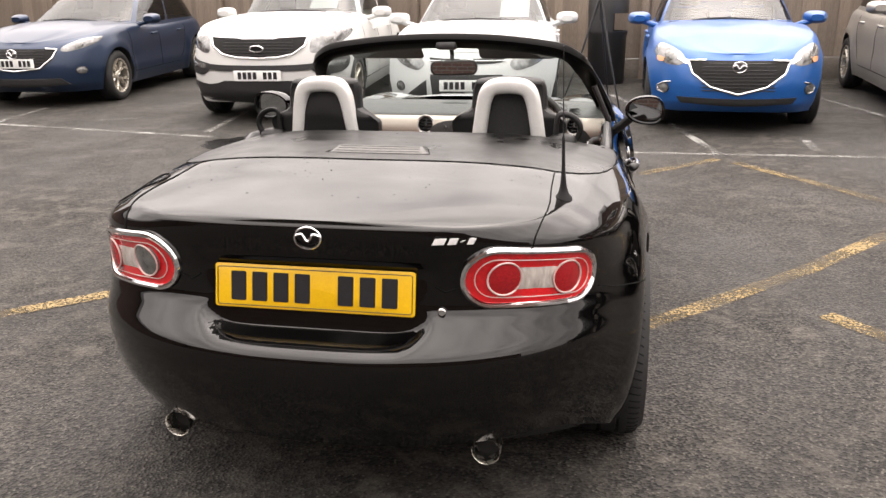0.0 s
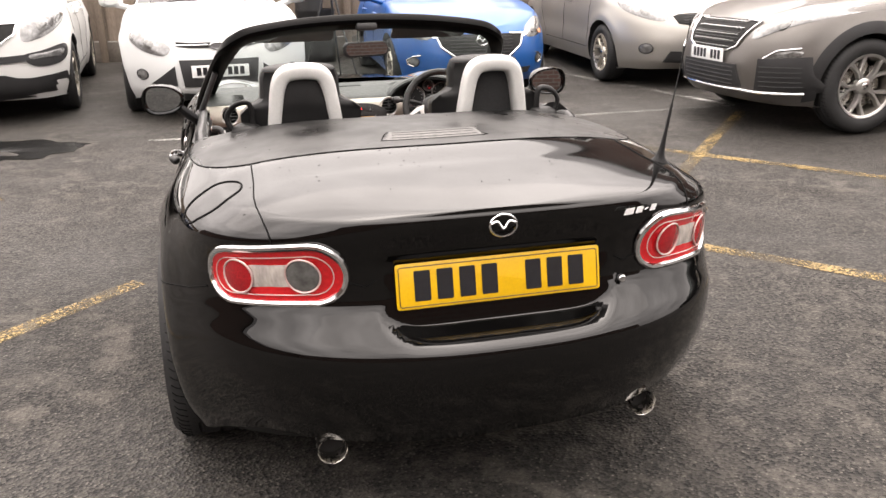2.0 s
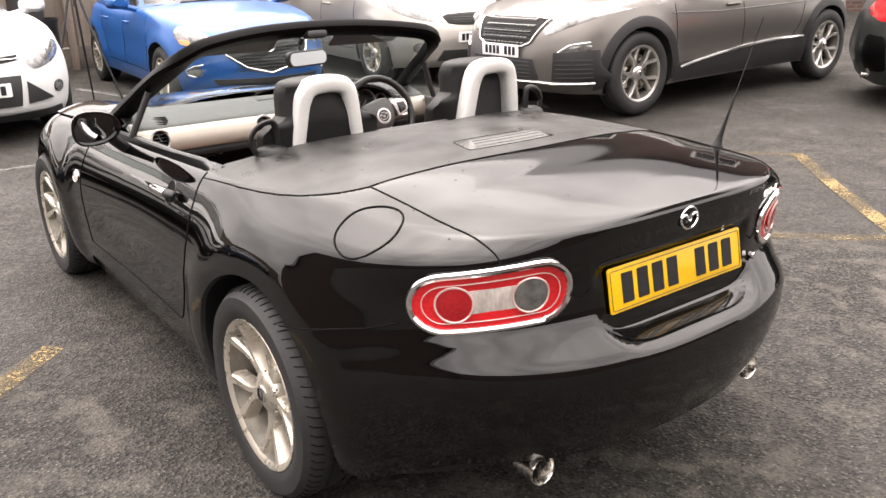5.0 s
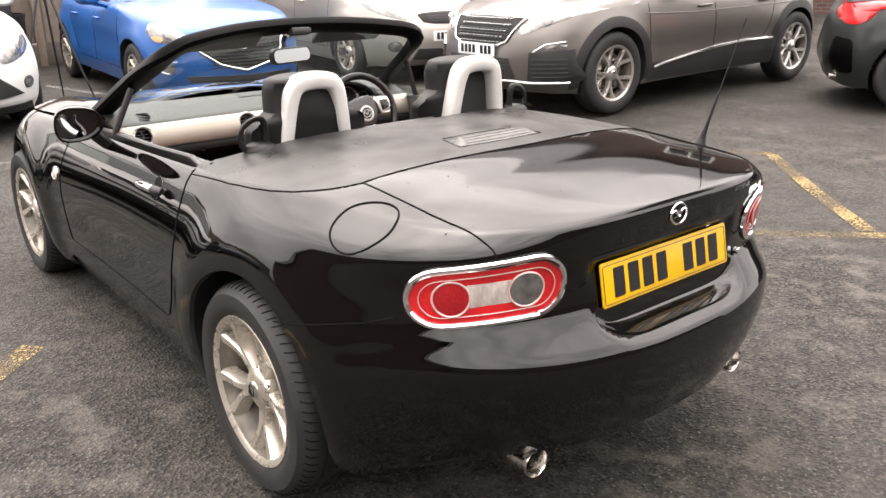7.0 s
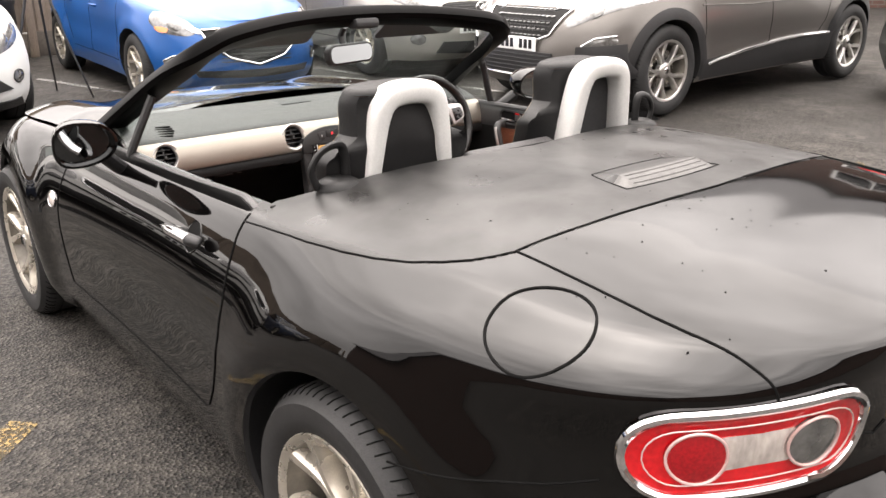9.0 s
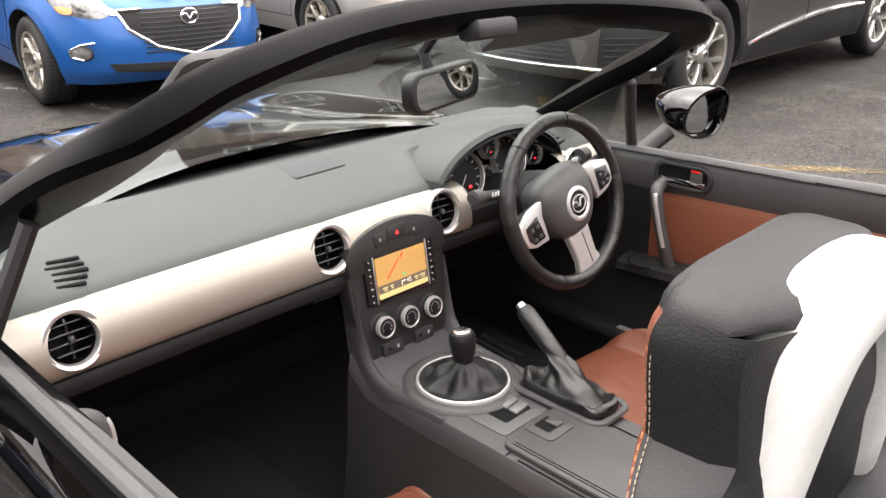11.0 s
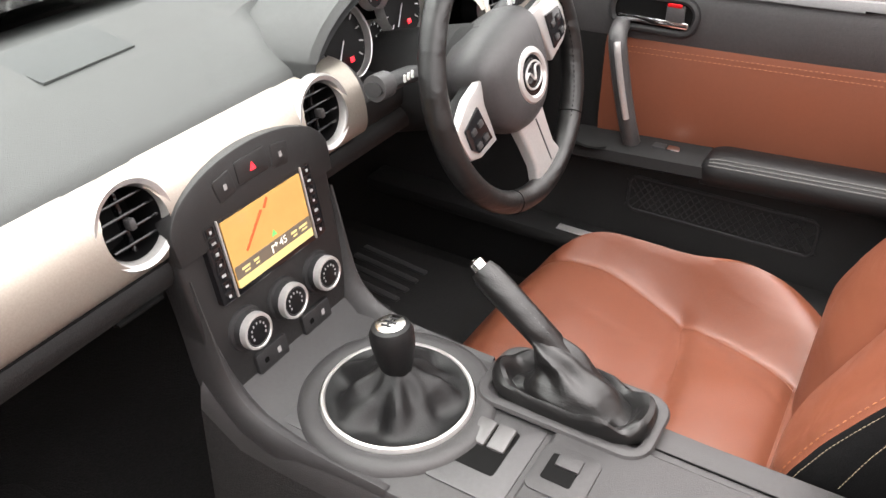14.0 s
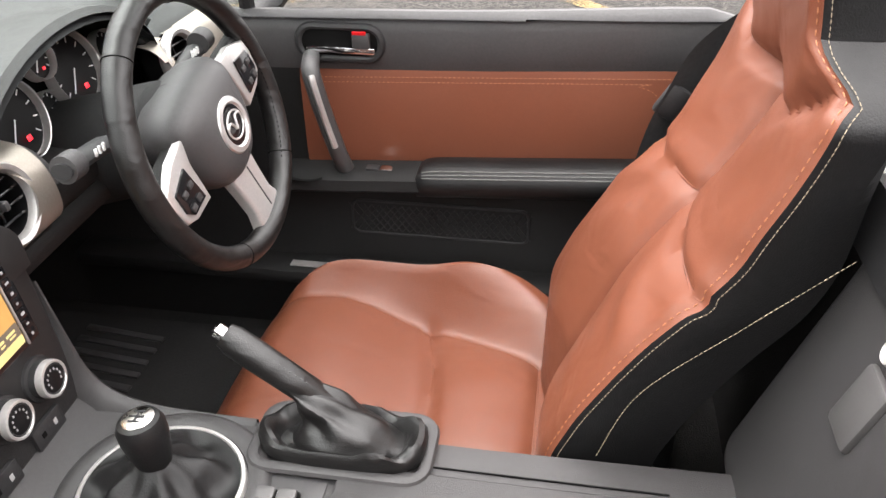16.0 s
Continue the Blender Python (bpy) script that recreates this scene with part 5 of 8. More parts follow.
def glow(name, colour, strength):
    m = material(name, colour, 0.2, coat=0.6, grain=0.04)
    b = m.node_tree.nodes["Principled BSDF"]
    b.inputs["Emission Color"].default_value = (*colour, 1)
    b.inputs["Emission Strength"].default_value = strength
    return m


SCREEN_MAP = glow("lit_map_screen", (0.43, 0.250, 0.082), 0.08)
SCREEN_PALE = glow("lit_screen_strip", (0.50, 0.42, 0.18), 0.12)
SCREEN_GREY = glow("lit_screen_band", (0.085, 0.070, 0.055), 0.2)
SCREEN_RED = glow("lit_screen_route", (0.5, 0.06, 0.02), 0.3)
SCREEN_WHITE = glow("lit_screen_figures", (0.6, 0.57, 0.5), 0.25)
KEY_MARK = material("grey_key_mark", (0.30, 0.30, 0.30), 0.5, grain=0.05)
RED_GLOW = glow("red_indicator", (0.7, 0.02, 0.03), 0.7)


def stitches(path, length=0.0040, gap=0.0016, r=0.00055):
    """A row of raised thread stitches along a path."""
    g, run = Geo(), [0.0]
    for a, b in zip(path, path[1:]):
        run.append(run[-1] + (b - a).length)

    def at(s):
        k = 0
        while k < len(run) - 2 and run[k + 1] < s:
            k += 1
        return path[k].lerp(path[k + 1], (s - run[k]) / max(1e-9, run[k + 1] - run[k]))

    s = 0.0
    while s + length < run[-1]:
        g.tube([at(s), at(s + length / 2) + Vector((0, 0, 0.0003)), at(s + length)], [r * 0.6, r, r * 0.6], 5)
        s += length + gap
    return g


# tub
part("floor_carpet", Geo().grid([[(x, y, 0.215) for x in (-0.72, 0.0, 0.72)] for y in (0.42, 1.2, 1.9)]), CARPET, roadster, "black cabin carpet")
part("rear_carpet", Geo().grid([[(x, 0.44, z) for x in (-0.70, 0, 0.70)] for z in (0.2, 0.86)]), CARPET, roadster)
part("bulkhead_carpet", Geo().grid([[(x, y, z) for x in (-0.72, 0, 0.72)] for y, z in ((1.9, 0.2), (1.9, 0.5), (1.72, 0.84))]), CARPET, roadster)
for sx in (-1, 1):
    part("side_carpet", Geo().grid([[(sx * 0.700, y, z) for z in (0.2, 0.5, 0.82)] for y in (1.60, 1.75, 1.92)]), CARPET, roadster)
    part("sill_carpet", Geo().grid([[(sx * 0.715, y, z) for z in (0.2, 0.4)] for y in (0.42, 1.0, 1.62)]), CARPET, roadster)
mat = part("floor_mat", Geo().prism(rounded(0.40, 0.62, 0.05), 0.012, pose(0.45, 1.42, 0.22), 0.004), CARPET, roadster, "black driver's floor mat")
for k in range(6):
    part("heel_rib", Geo().box((0.014, 0.165, 0.006), pose(0.425 + 0.034 * k, 1.54, 0.2345, 0, 0, -6), 0.002), CHARCOAL, mat)
part("floor_mat", Geo().prism(rounded(0.42, 0.62, 0.05), 0.012, pose(-0.38, 1.42, 0.22), 0.004), CARPET, roadster, "black passenger's floor mat")
# pedals
for x in (0.27, 0.36, 0.45):
    part("pedal", Geo().box((0.055, 0.02, 0.07), pose(x, 1.66, 0.36, 55), 0.008).tube([(x, 1.67, 0.37), (x, 1.75, 0.52)], 0.009, 8), BLACK_TRIM, roadster)

# dashboard pad and fascia
def dash_bow(x):
    return -0.012 * (abs(x) / 0.62) ** 2


GRILLE_CLOTH = material("speaker_cloth", (0.030, 0.034, 0.034), 0.55, grain=0.2, grain_scale=500, bump=0.6, bump_scale=1500)
pad_rows = []
for k in range(65):
    x = -0.70 + 1.40 * k / 64
    hood = smooth01((x - 0.13) / 0.06) * smooth01((0.54 - x) / 0.06)
    b = dash_bow(x)
    row = [Vector((x, 1.340 + b, 0.838)), Vector((x, 1.346 + b, 0.846)), Vector((x, 1.36 + b, 0.853 + 0.012 * hood)), Vector((x, 1.40 + b, 0.866 + 0.02 * hood)), Vector((x, 1.45, 0.881 + 0.015 * hood)), Vector((x, 1.50, 0.887)), Vector((x, 1.575, 0.889)), Vector((x, 1.580, 0.880)), Vector((x, 1.61, 0.876)), Vector((x, 1.70, 0.865))]
    if 0.166 < x < 0.514:
        row = [Vector((p.x, max(p.y, 1.428), p.z if p.y > 1.428 else 0.868)) for p in row]
    pad_rows.append(row)
pad = part("dashboard_pad", Geo().grid(pad_rows), PAD, roadster, "soft charcoal dashboard top")
part("speaker_grille", Geo().prism([(-0.067, -0.053), (0.054, -0.047), (0.072, 0.052), (-0.060, 0.050)], 0.003, pose(-0.028, 1.520, 0.8848, 1.6), 0.001), GRILLE_CLOTH, pad, "dark grille set in the dash top")
for sx in (-1, 1):
    for k in range(5):
        part("side_demister_slot", Geo().box((0.062 - 0.008 * abs(k - 2), 0.007, 0.003), pose(sx * (0.572 - 0.004 * k), 1.352 + 0.014 * k, 0.8535 + 0.0046 * k, 18, 0, 12 * sx), 0.001), GAP, pad)
slot = Geo()
for k in range(44):
    slot.box((0.020, 0.016, 0.004), pose(-0.50 + 0.0225 * k, 1.590, 0.8785, -6), 0.001)
part("defroster_slots", slot, GAP, pad, "dark demister slots")
fascia_rows = []
for k in range(181):
    x = -0.70 + 1.40 * k / 180
    b = dash_bow(x)
    prof = spline([(0, 1.346, 0.841), (0, 1.324, 0.836), (0, 1.306, 0.820), (0, 1.296, 0.796), (0, 1.293, 0.770), (0, 1.297, 0.754), (0, 1.306, 0.746)], 3)
    fascia_rows.append([Vector((x, p.y + b, p.z)) for p in prof])
TRIM_END, TRIM_BACK = 0.207, 0.500
trim_geo = Geo().grid([r for r in fascia_rows if r[0].x <= TRIM_END])
trim_geo.grid([r for r in fascia_rows if r[0].x >= TRIM_BACK])
trim_mesh = trim_geo.mesh("dash_trim", TRIM_SILVER)
part("column_surround", Geo().grid([[Vector((r[0].x, 1.400, 0.772)), Vector((r[0].x, 1.36, 0.786))] + [p + Vector((0, 0.005, -0.001)) for p in r if p.z < 0.79] for r in fascia_rows if TRIM_END - 0.02 < r[0].x < TRIM_BACK + 0.02][::3]), DEEP, roadster, "black panel round the steering column")
VENTS = [(-0.600, 0.798, 0.036), (-0.149, 0.800, 0.0365), (0.132, 0.800, 0.0365), (0.560, 0.805, 0.036)]


def snap_vent(p):
    for vx, vz, vr in VENTS:
        d = math.hypot(p.x - vx, p.z - vz)
        if 0.01 < d < vr + 0.02:
            return Vector((vx + (p.x - vx) * vr / d, p.y, vz + (p.z - vz) * vr / d))
    return None


cut_hole(trim_mesh, lambda p: any(math.hypot(p.x - vx, p.z - vz) < vr for vx, vz, vr in VENTS), snap_vent)
part("dash_trim", trim_mesh, None, roadster, "champagne silver dashboard band")
last = [r for r in fascia_rows if r[0].x <= TRIM_END][-1]
turn_rows = [[Vector((p.x + 0.052 * f, p.y + 0.004 * (f > 0) + 0.036 * f ** 2, 0.744 + (p.z - 0.744) * (1 - 0.42 * f ** 1.3) - 0.001 * (f > 0))) for p in last] for f in (0.0, 0.03, 0.2, 0.4, 0.6, 0.8, 1.0)]
part("fascia_return", Geo().grid(turn_rows), CHARCOAL, roadster, "dark end of the fascia beside the column")
low_rows = []
for k in range(29):
    x = -0.70 + 1.40 * k / 28
    b = dash_bow(x)
    low_rows.append([Vector((x, y + b, z)) for y, z in ((1.304, 0.750), (1.298, 0.742), (1.297, 0.730), (1.302, 0.718), (1.315, 0.712), (1.36, 0.70), (1.45, 0.66), (1.53, 0.58), (1.62, 0.48), (1.75, 0.42))])
part("lower_dash", Geo().grid(low_rows), DEEP, roadster, "black lower dashboard")
part("dash_joint", Geo().tube([(-0.69 + 0.0545 * k, 1.3015 + dash_bow(-0.69 + 0.0545 * k), 0.7485) for k in range(17)], 0.0022, 6), GAP, roadster, "dark joint under the silver band")
gb = part("glovebox_pull", Geo().prism(rounded(0.07, 0.022, 0.006), 0.006, pose(-0.40, 1.345, 0.703, 165), 0.002), BLACK_TRIM, roadster, "black glovebox pull")
part("glovebox_lock", Geo().lathe([(0, 0.003), (0.007, 0.003), (0.009, 0.0)], pose(-0.345, 1.335, 0.706, 165), 16), SATIN, gb)
for k in range(6):
    part("side_vent_slot", Geo().box((0.055, 0.008, 0.004), pose(-0.168, 1.300 + 0.010 * k, 0.716 - 0.004 * k, 0, 0, 0), 0.001), GAP, roadster)


# round air vents
def air_vent(x, y, z, r=0.042, tilt=-12, yaw=0.0):
    m = pose(x, y, z, 90 + tilt, 0, yaw)
    v = part("air_vent", Geo().lathe([(r * 1.28, -0.008), (r * 1.27, 0.002), (r * 1.20, 0.006), (r * 1.06, 0.004), (r, -0.002), (r * 0.96, -0.02)], None, 40), SATIN, roadster, "round air vent with a silver ring", at=m)
    part("vent_throat", Geo().lathe([(r * 0.97, -0.004), (r * 0.93, -0.012), (r * 0.9, -0.05), (0, -0.05)], None, 32), DIAL, v, "black vent throat")
    for k in range(4):
        a = -0.6 * r + 1.2 * r * k / 3
        h = math.sqrt(max(0.0, (0.92 * r) ** 2 - a * a))
        part("vent_slat", Geo().box((2 * h, 0.0030, 0.016), pose(0, a, -0.012, -20), 0.0008), GLOSS_BLACK, v)
    part("vent_bar", Geo().box((0.004, 1.7 * r, 0.010), pose(0, 0, -0.016), 0.001), GLOSS_BLACK, v)
    part("vent_tab", Geo().box((0.008, 0.012, 0.012), pose(0, 0, -0.004), 0.003), CHARCOAL, v)
    return v


air_vent(-0.600, 1.294, 0.800, 0.035, -14, 4)
air_vent(-0.149, 1.304, 0.802, 0.036)
air_vent(0.132, 1.304, 0.802, 0.036)
air_vent(0.560, 1.296, 0.807, 0.035, -14, -4)

# centre stack with an arched head
stack_pts = [(0.119, 0.128), (-0.119, 0.128), (-0.119, 0.08), (-0.115, 0.0), (-0.108, -0.10), (0.108, -0.10), (0.115, 0.0), (0.119, 0.08)]
head_pts = [(-0.121, -0.002), (-0.119, -0.030), (0.119, -0.030), (0.121, -0.002)] + [(0.121 * math.cos(math.pi * k / 20), 0.054 * math.sin(math.pi * k / 20)) for k in range(21)]
STACK = pose(-0.004, 1.277, 0.645, 81)
stack = part("centre_panel", Geo().prism(stack_pts, 0.03, STACK @ pose(0, 0, -0.028), 0.006, 3), STACK_BLACK, roadster, "dark arched centre fascia")


HEAD = STACK @ pose(0, 0.127, 0.0, 0)
part("panel_head", Geo().prism(head_pts, 0.041, HEAD @ pose(0, 0, -0.031), 0.003, 2), STACK_BLACK, stack, "arched top of the centre fascia")


def on_stack(x, z_up, h=0.0):
    return STACK @ pose(x, z_up, h)


unit = part("head_unit", Geo().prism(rounded(0.172, 0.094, 0.004), 0.010, on_stack(0.0, 0.078, 0.0), 0.002), GLOSS_BLACK, roadster, "double-height navigation unit")
screen = part("screen", Geo().prism(rounded(0.124, 0.078, 0.002, 2), 0.0015, on_stack(0, 0.079, 0.0102)), SCREEN_MAP, unit, "lit orange map screen")
part("screen_band", Geo().prism(rounded(0.122, 0.015, 0.001, 2), 0.0008, on_stack(0, 0.0575, 0.0118)), SCREEN_GREY, screen)
part("screen_strip", Geo().prism(rounded(0.122, 0.010, 0.001, 2), 0.0008, on_stack(0, 0.0450, 0.0118)), SCREEN_PALE, screen)
part("route_line", Geo().box((0.003, 0.046, 0.0008), on_stack(-0.022, 0.090, 0.0122) @ pose(0, 0, 0, 0, 0, -46)), SCREEN_RED, screen)
part("route_line", Geo().box((0.003, 0.012, 0.0008), on_stack(0.003, 0.1105, 0.0122) @ pose(0, 0, 0, 0, 0, -40)), SCREEN_RED, screen)
part("position_mark", Geo().prism([(-0.004, -0.003), (0.004, -0.003), (0, 0.004)], 0.0008, on_stack(0.004, 0.073, 0.0118)), glow("green_marker", (0.1, 0.4, 0.12), 0.2), screen)
part("turn_arrow", Geo().box((0.0018, 0.009, 0.0007), on_stack(-0.0045, 0.0565, 0.0124)).box((0.006, 0.0018, 0.0007), on_stack(-0.002, 0.0602, 0.0124)).prism([(0.001, -0.003), (0.005, 0), (0.001, 0.003)], 0.0007, on_stack(0, 0.0602, 0.0121)), SCREEN_WHITE, screen)
for x, w in ((-0.046, 0.012), (-0.030, 0.008), (0.032, 0.010), (0.048, 0.014)):
    part("screen_bar", Geo().box((w, 0.003, 0.0007), on_stack(x, 0.0590, 0.0124)), SCREEN_PALE, screen)
    part("screen_bar", Geo().box((w * 0.7, 0.0022, 0.0007), on_stack(x + 0.001, 0.0545, 0.0124)), SCREEN_PALE, screen)


def lettering(words, size, m, depth=0.0003):
    """Raised characters in the built-in font, centred."""
    text = bpy.data.curves.new("characters", "FONT")
    text.body, text.size, text.extrude, text.align_x, text.align_y = words, size, depth, "CENTER", "CENTER"
    holder = bpy.data.objects.new("characters", text)
    me = bpy.data.meshes.new_from_object(holder)
    bpy.data.objects.remove(holder)
    me.transform(m)
    return me


digits = lettering("45", 0.0125, on_stack(0.0135, 0.0582, 0.0126))
digits.materials.clear()
digits.materials.append(SCREEN_WHITE)
part("speed_digits", digits, None, screen, "white speed figures")
for sx in (-1, 1):
    part("screen_edge", Geo().box((0.0022, 0.090, 0.003), on_stack(sx * 0.0655, 0.078, 0.0110), 0.0008), SATIN, unit, "thin silver edge")
    for k in range(7):
        part("unit_button", Geo().box((0.011, 0.0105, 0.0012), on_stack(sx * 0.0755, 0.0395 + 0.0126 * k, 0.0103), 0.0004), GLOSS_BLACK, unit)
        part("button_mark", Geo().box((0.0030 + 0.0012 * (k % 3), 0.0024 + 0.0009 * ((k + 1) % 2), 0.0005), on_stack(sx * 0.0755, 0.0395 + 0.0126 * k, 0.0112)), KEY_MARK, unit)
for k, (x, z, rot) in enumerate(((-0.042, 0.150, 10), (0.0, 0.155, 0), (0.042, 0.150, -10))):
    sw = part("hazard_switch" if k == 1 else "stack_switch", Geo().prism(rounded(0.046 if k == 1 else 0.026, 0.026, 0.004), 0.004, HEAD @ pose(x, z - 0.127, 0.0075, 0, 0, rot), 0.0012), STACK_BLACK, roadster, "red-marked hazard switch" if k == 1 else "small black switch")
    part("switch_mark", Geo().prism([(-0.0045, -0.004), (0.0045, -0.004), (0, 0.0045)] if k == 1 else [(-0.002, -0.003), (0.002, -0.003), (0.002, 0.003), (-0.002, 0.003)], 0.0006, HEAD @ pose(x, z - 0.127, 0.0116)), RED_GLOW if k == 1 else KEY_MARK, sw)
for x in (-0.062, 0.0, 0.062):
    kn = part("heater_knob", Geo().lathe([(0.0, 0.018), (0.014, 0.018), (0.016, 0.020), (0.0195, 0.019), (0.0205, 0.015), (0.0215, 0.004), (0.025, 0.003), (0.026, 0.0)], on_stack(x, -0.012, 0.002), 36), BLACK_TRIM, roadster, "round heater knob with a silver rim")
    part("knob_rim", Geo().lathe([(0.0165, 0.0188), (0.0180, 0.0206), (0.0205, 0.0200), (0.0214, 0.0150), (0.0212, 0.012)], on_stack(x, -0.012, 0.002), 36), SATIN, kn)
    part("knob_face", Geo().lathe([(0.0, 0.0192), (0.0158, 0.0192), (0.0168, 0.0185)], on_stack(x, -0.012, 0.002), 28), DIAL, kn)
    for j in range(9):
        q = radians(-120 + 30 * j)
        part("knob_mark", Geo().box((0.0017, 0.0026, 0.0006), on_stack(x + 0.0105 * math.sin(q), -0.012 + 0.0105 * math.cos(q), 0.0216)), KEY_MARK, kn)
for x in (-0.04, 0.04):
    sb = part("seat_heater_switch", Geo().prism(rounded(0.050, 0.026, 0.003), 0.006, on_stack(x, -0.062, 0.001), 0.0015), BLACK_TRIM, roadster, "seat heater switch")
    part("switch_mark", Geo().box((0.005, 0.007, 0.0006), on_stack(x + 0.01, -0.062, 0.0073)), KEY_MARK, sb)
    part("switch_mark", Geo().box((0.006, 0.006, 0.0006), on_stack(x - 0.011, -0.062, 0.0073)), GAP, sb)

# instrument binnacle
hood_rows = []
for k in range(21):
    q = math.pi * k / 20
    hood_rows.append([Vector((0.335 - r * math.cos(q), y, 0.822 + h * max(0, math.sin(q)) ** 1.05 + dz)) for r, y, h, dz in ((0.198, 1.318, 0.106, 0.0), (0.206, 1.326, 0.114, 0.0), (0.212, 1.37, 0.110, 0.0), (0.216, 1.43, 0.098, 0.0), (0.205, 1.49, 0.083, 0.0), (0.16, 1.56, 0.066, 0.0))])
binn = part("instrument_hood", Geo().grid(hood_rows), PAD, roadster, "charcoal instrument hood")
part("hood_lining", Geo().grid([[p + Vector((0, 0, -0.010)) if 2 < i < 18 else p for p in r[:3]] for i, r in enumerate(hood_rows)]), DIAL, binn)
backing = [Vector((0.338 - 0.186 * math.cos(q), 1.398 + 0.02 * math.sin(q), 0.815 + 0.090 * math.sin(q))) for q in (math.pi * k / 16 for k in range(17))] + [Vector((0.52, 1.385, 0.74)), Vector((0.155, 1.385, 0.74))]
part("dial_backing", Geo().fan(backing), DIAL, binn)
for x, z, r in ((0.272, 0.830, 0.050), (0.410, 0.842, 0.050), (0.342, 0.880, 0.026), (0.345, 0.815, 0.022), (0.495, 0.838, 0.028)):
    m = pose(x, 1.380, z, 72)
    ga = part("gauge", Geo().lathe([(0, 0.0), (r * 0.965, 0.0), (r * 0.985, 0.010), (r * 1.015, 0.011), (r * 1.035, 0.006), (r * 1.035, -0.005)], m, 36), SATIN, roadster, "round dial with a silver ring")
    part("dial_face", Geo().lathe([(0, 0.001), (r * 0.94, 0.001)], m, 32), DIAL, ga)
    for j in range(11):
        q = radians(-130 + 26 * j)
        part("dial_mark", Geo().box((0.0016, r * 0.16, 0.0006), m @ pose(r * 0.78 * math.sin(q), r * 0.78 * math.cos(q), 0.0018, 0, 0, -math.degrees(q))), WHITE_MARK, ga)
    part("needle", Geo().box((0.0016, r * 0.72, 0.0015), m @ pose(-r * 0.22, -r * 0.26, 0.005, 0, 0, -40), 0.0005), WHITE_MARK, ga)
    part("warning_light", Geo().box((r * 0.16, r * 0.13, 0.001), m @ pose(r * 0.12, -r * 0.52, 0.005), 0.0004), RED_GLOW, ga, "lit red warning light")

# steering column and wheel
WHEEL = pose(0.352, 1.171, 0.802, 74, 0, -2.5) @ pose(0, 0, 0, 0, 0, 16)
part("steering_column", Geo().lathe([(0.072, -0.20), (0.068, -0.06), (0.060, -0.035), (0.0, -0.03)], WHEEL, 28), DEEP, roadster, "dark steering column shroud")
sw = part("steering_wheel", Geo().lathe([(0.1665 + 0.0155 * math.cos(q), 0.0165 * math.sin(q)) for q in (2 * math.pi * k / 18 for k in range(18))] + [(0.1665 + 0.0155, 0)], WHEEL, 72), CABIN_LEATHER, roadster, "black leather steering wheel")
hub_pts = smooth_outline([(-0.078, 0.040), (-0.044, 0.066), (0.044, 0.066), (0.078, 0.040), (0.072, -0.024), (0.042, -0.064), (0, -0.073), (-0.042, -0.064), (-0.072, -0.024)], 5)
rows = [[WHEEL @ Vector((x * k, y * k, h)) for x, y in hub_pts] for k, h in ((0.90, -0.05), (1.0, -0.03), (1.02, -0.012), (0.99, 0.004), (0.90, 0.016), (0.74, 0.023), (0.5, 0.027), (0.2, 0.028))]
part("hub", Geo().grid(rows, close_v=True).fan(rows[-1]), CHARCOAL, sw, "padded black hub")
part("hub_back", Geo().lathe([(0.066, -0.07), (0.070, -0.02), (0.06, -0.008)], WHEEL, 28), DEEP, sw)
ring_m = WHEEL @ pose(0.004, -0.008, 0.0235)
part("hub_ring", Geo().lathe([(0.0255, 0.003), (0.026, 0.005), (0.0285, 0.007), (0.0345, 0.006), (0.0365, 0.003), (0.037, -0.004)], ring_m, 40), SATIN, sw, "satin silver ring emblem")
part("hub_disc", Geo().lathe([(0, 0.0045), (0.026, 0.0045)], ring_m, 28), GLOSS_BLACK, sw)
wing = spline([(-0.020, 0.005, 0.006), (-0.008, 0.007, 0.006), (0, -0.006, 0.006), (0.008, 0.007, 0.006), (0.020, 0.005, 0.006)], 5)
oval = [(0.0205 * math.cos(q), 0.0165 * math.sin(q), 0.006) for q in (2 * math.pi * k / 28 for k in range(28))]
part("hub_emblem", Geo().tube(wing, 0.0017, 6).tube(oval, 0.0014, 6, closed=True).moved(ring_m), SATIN, sw)
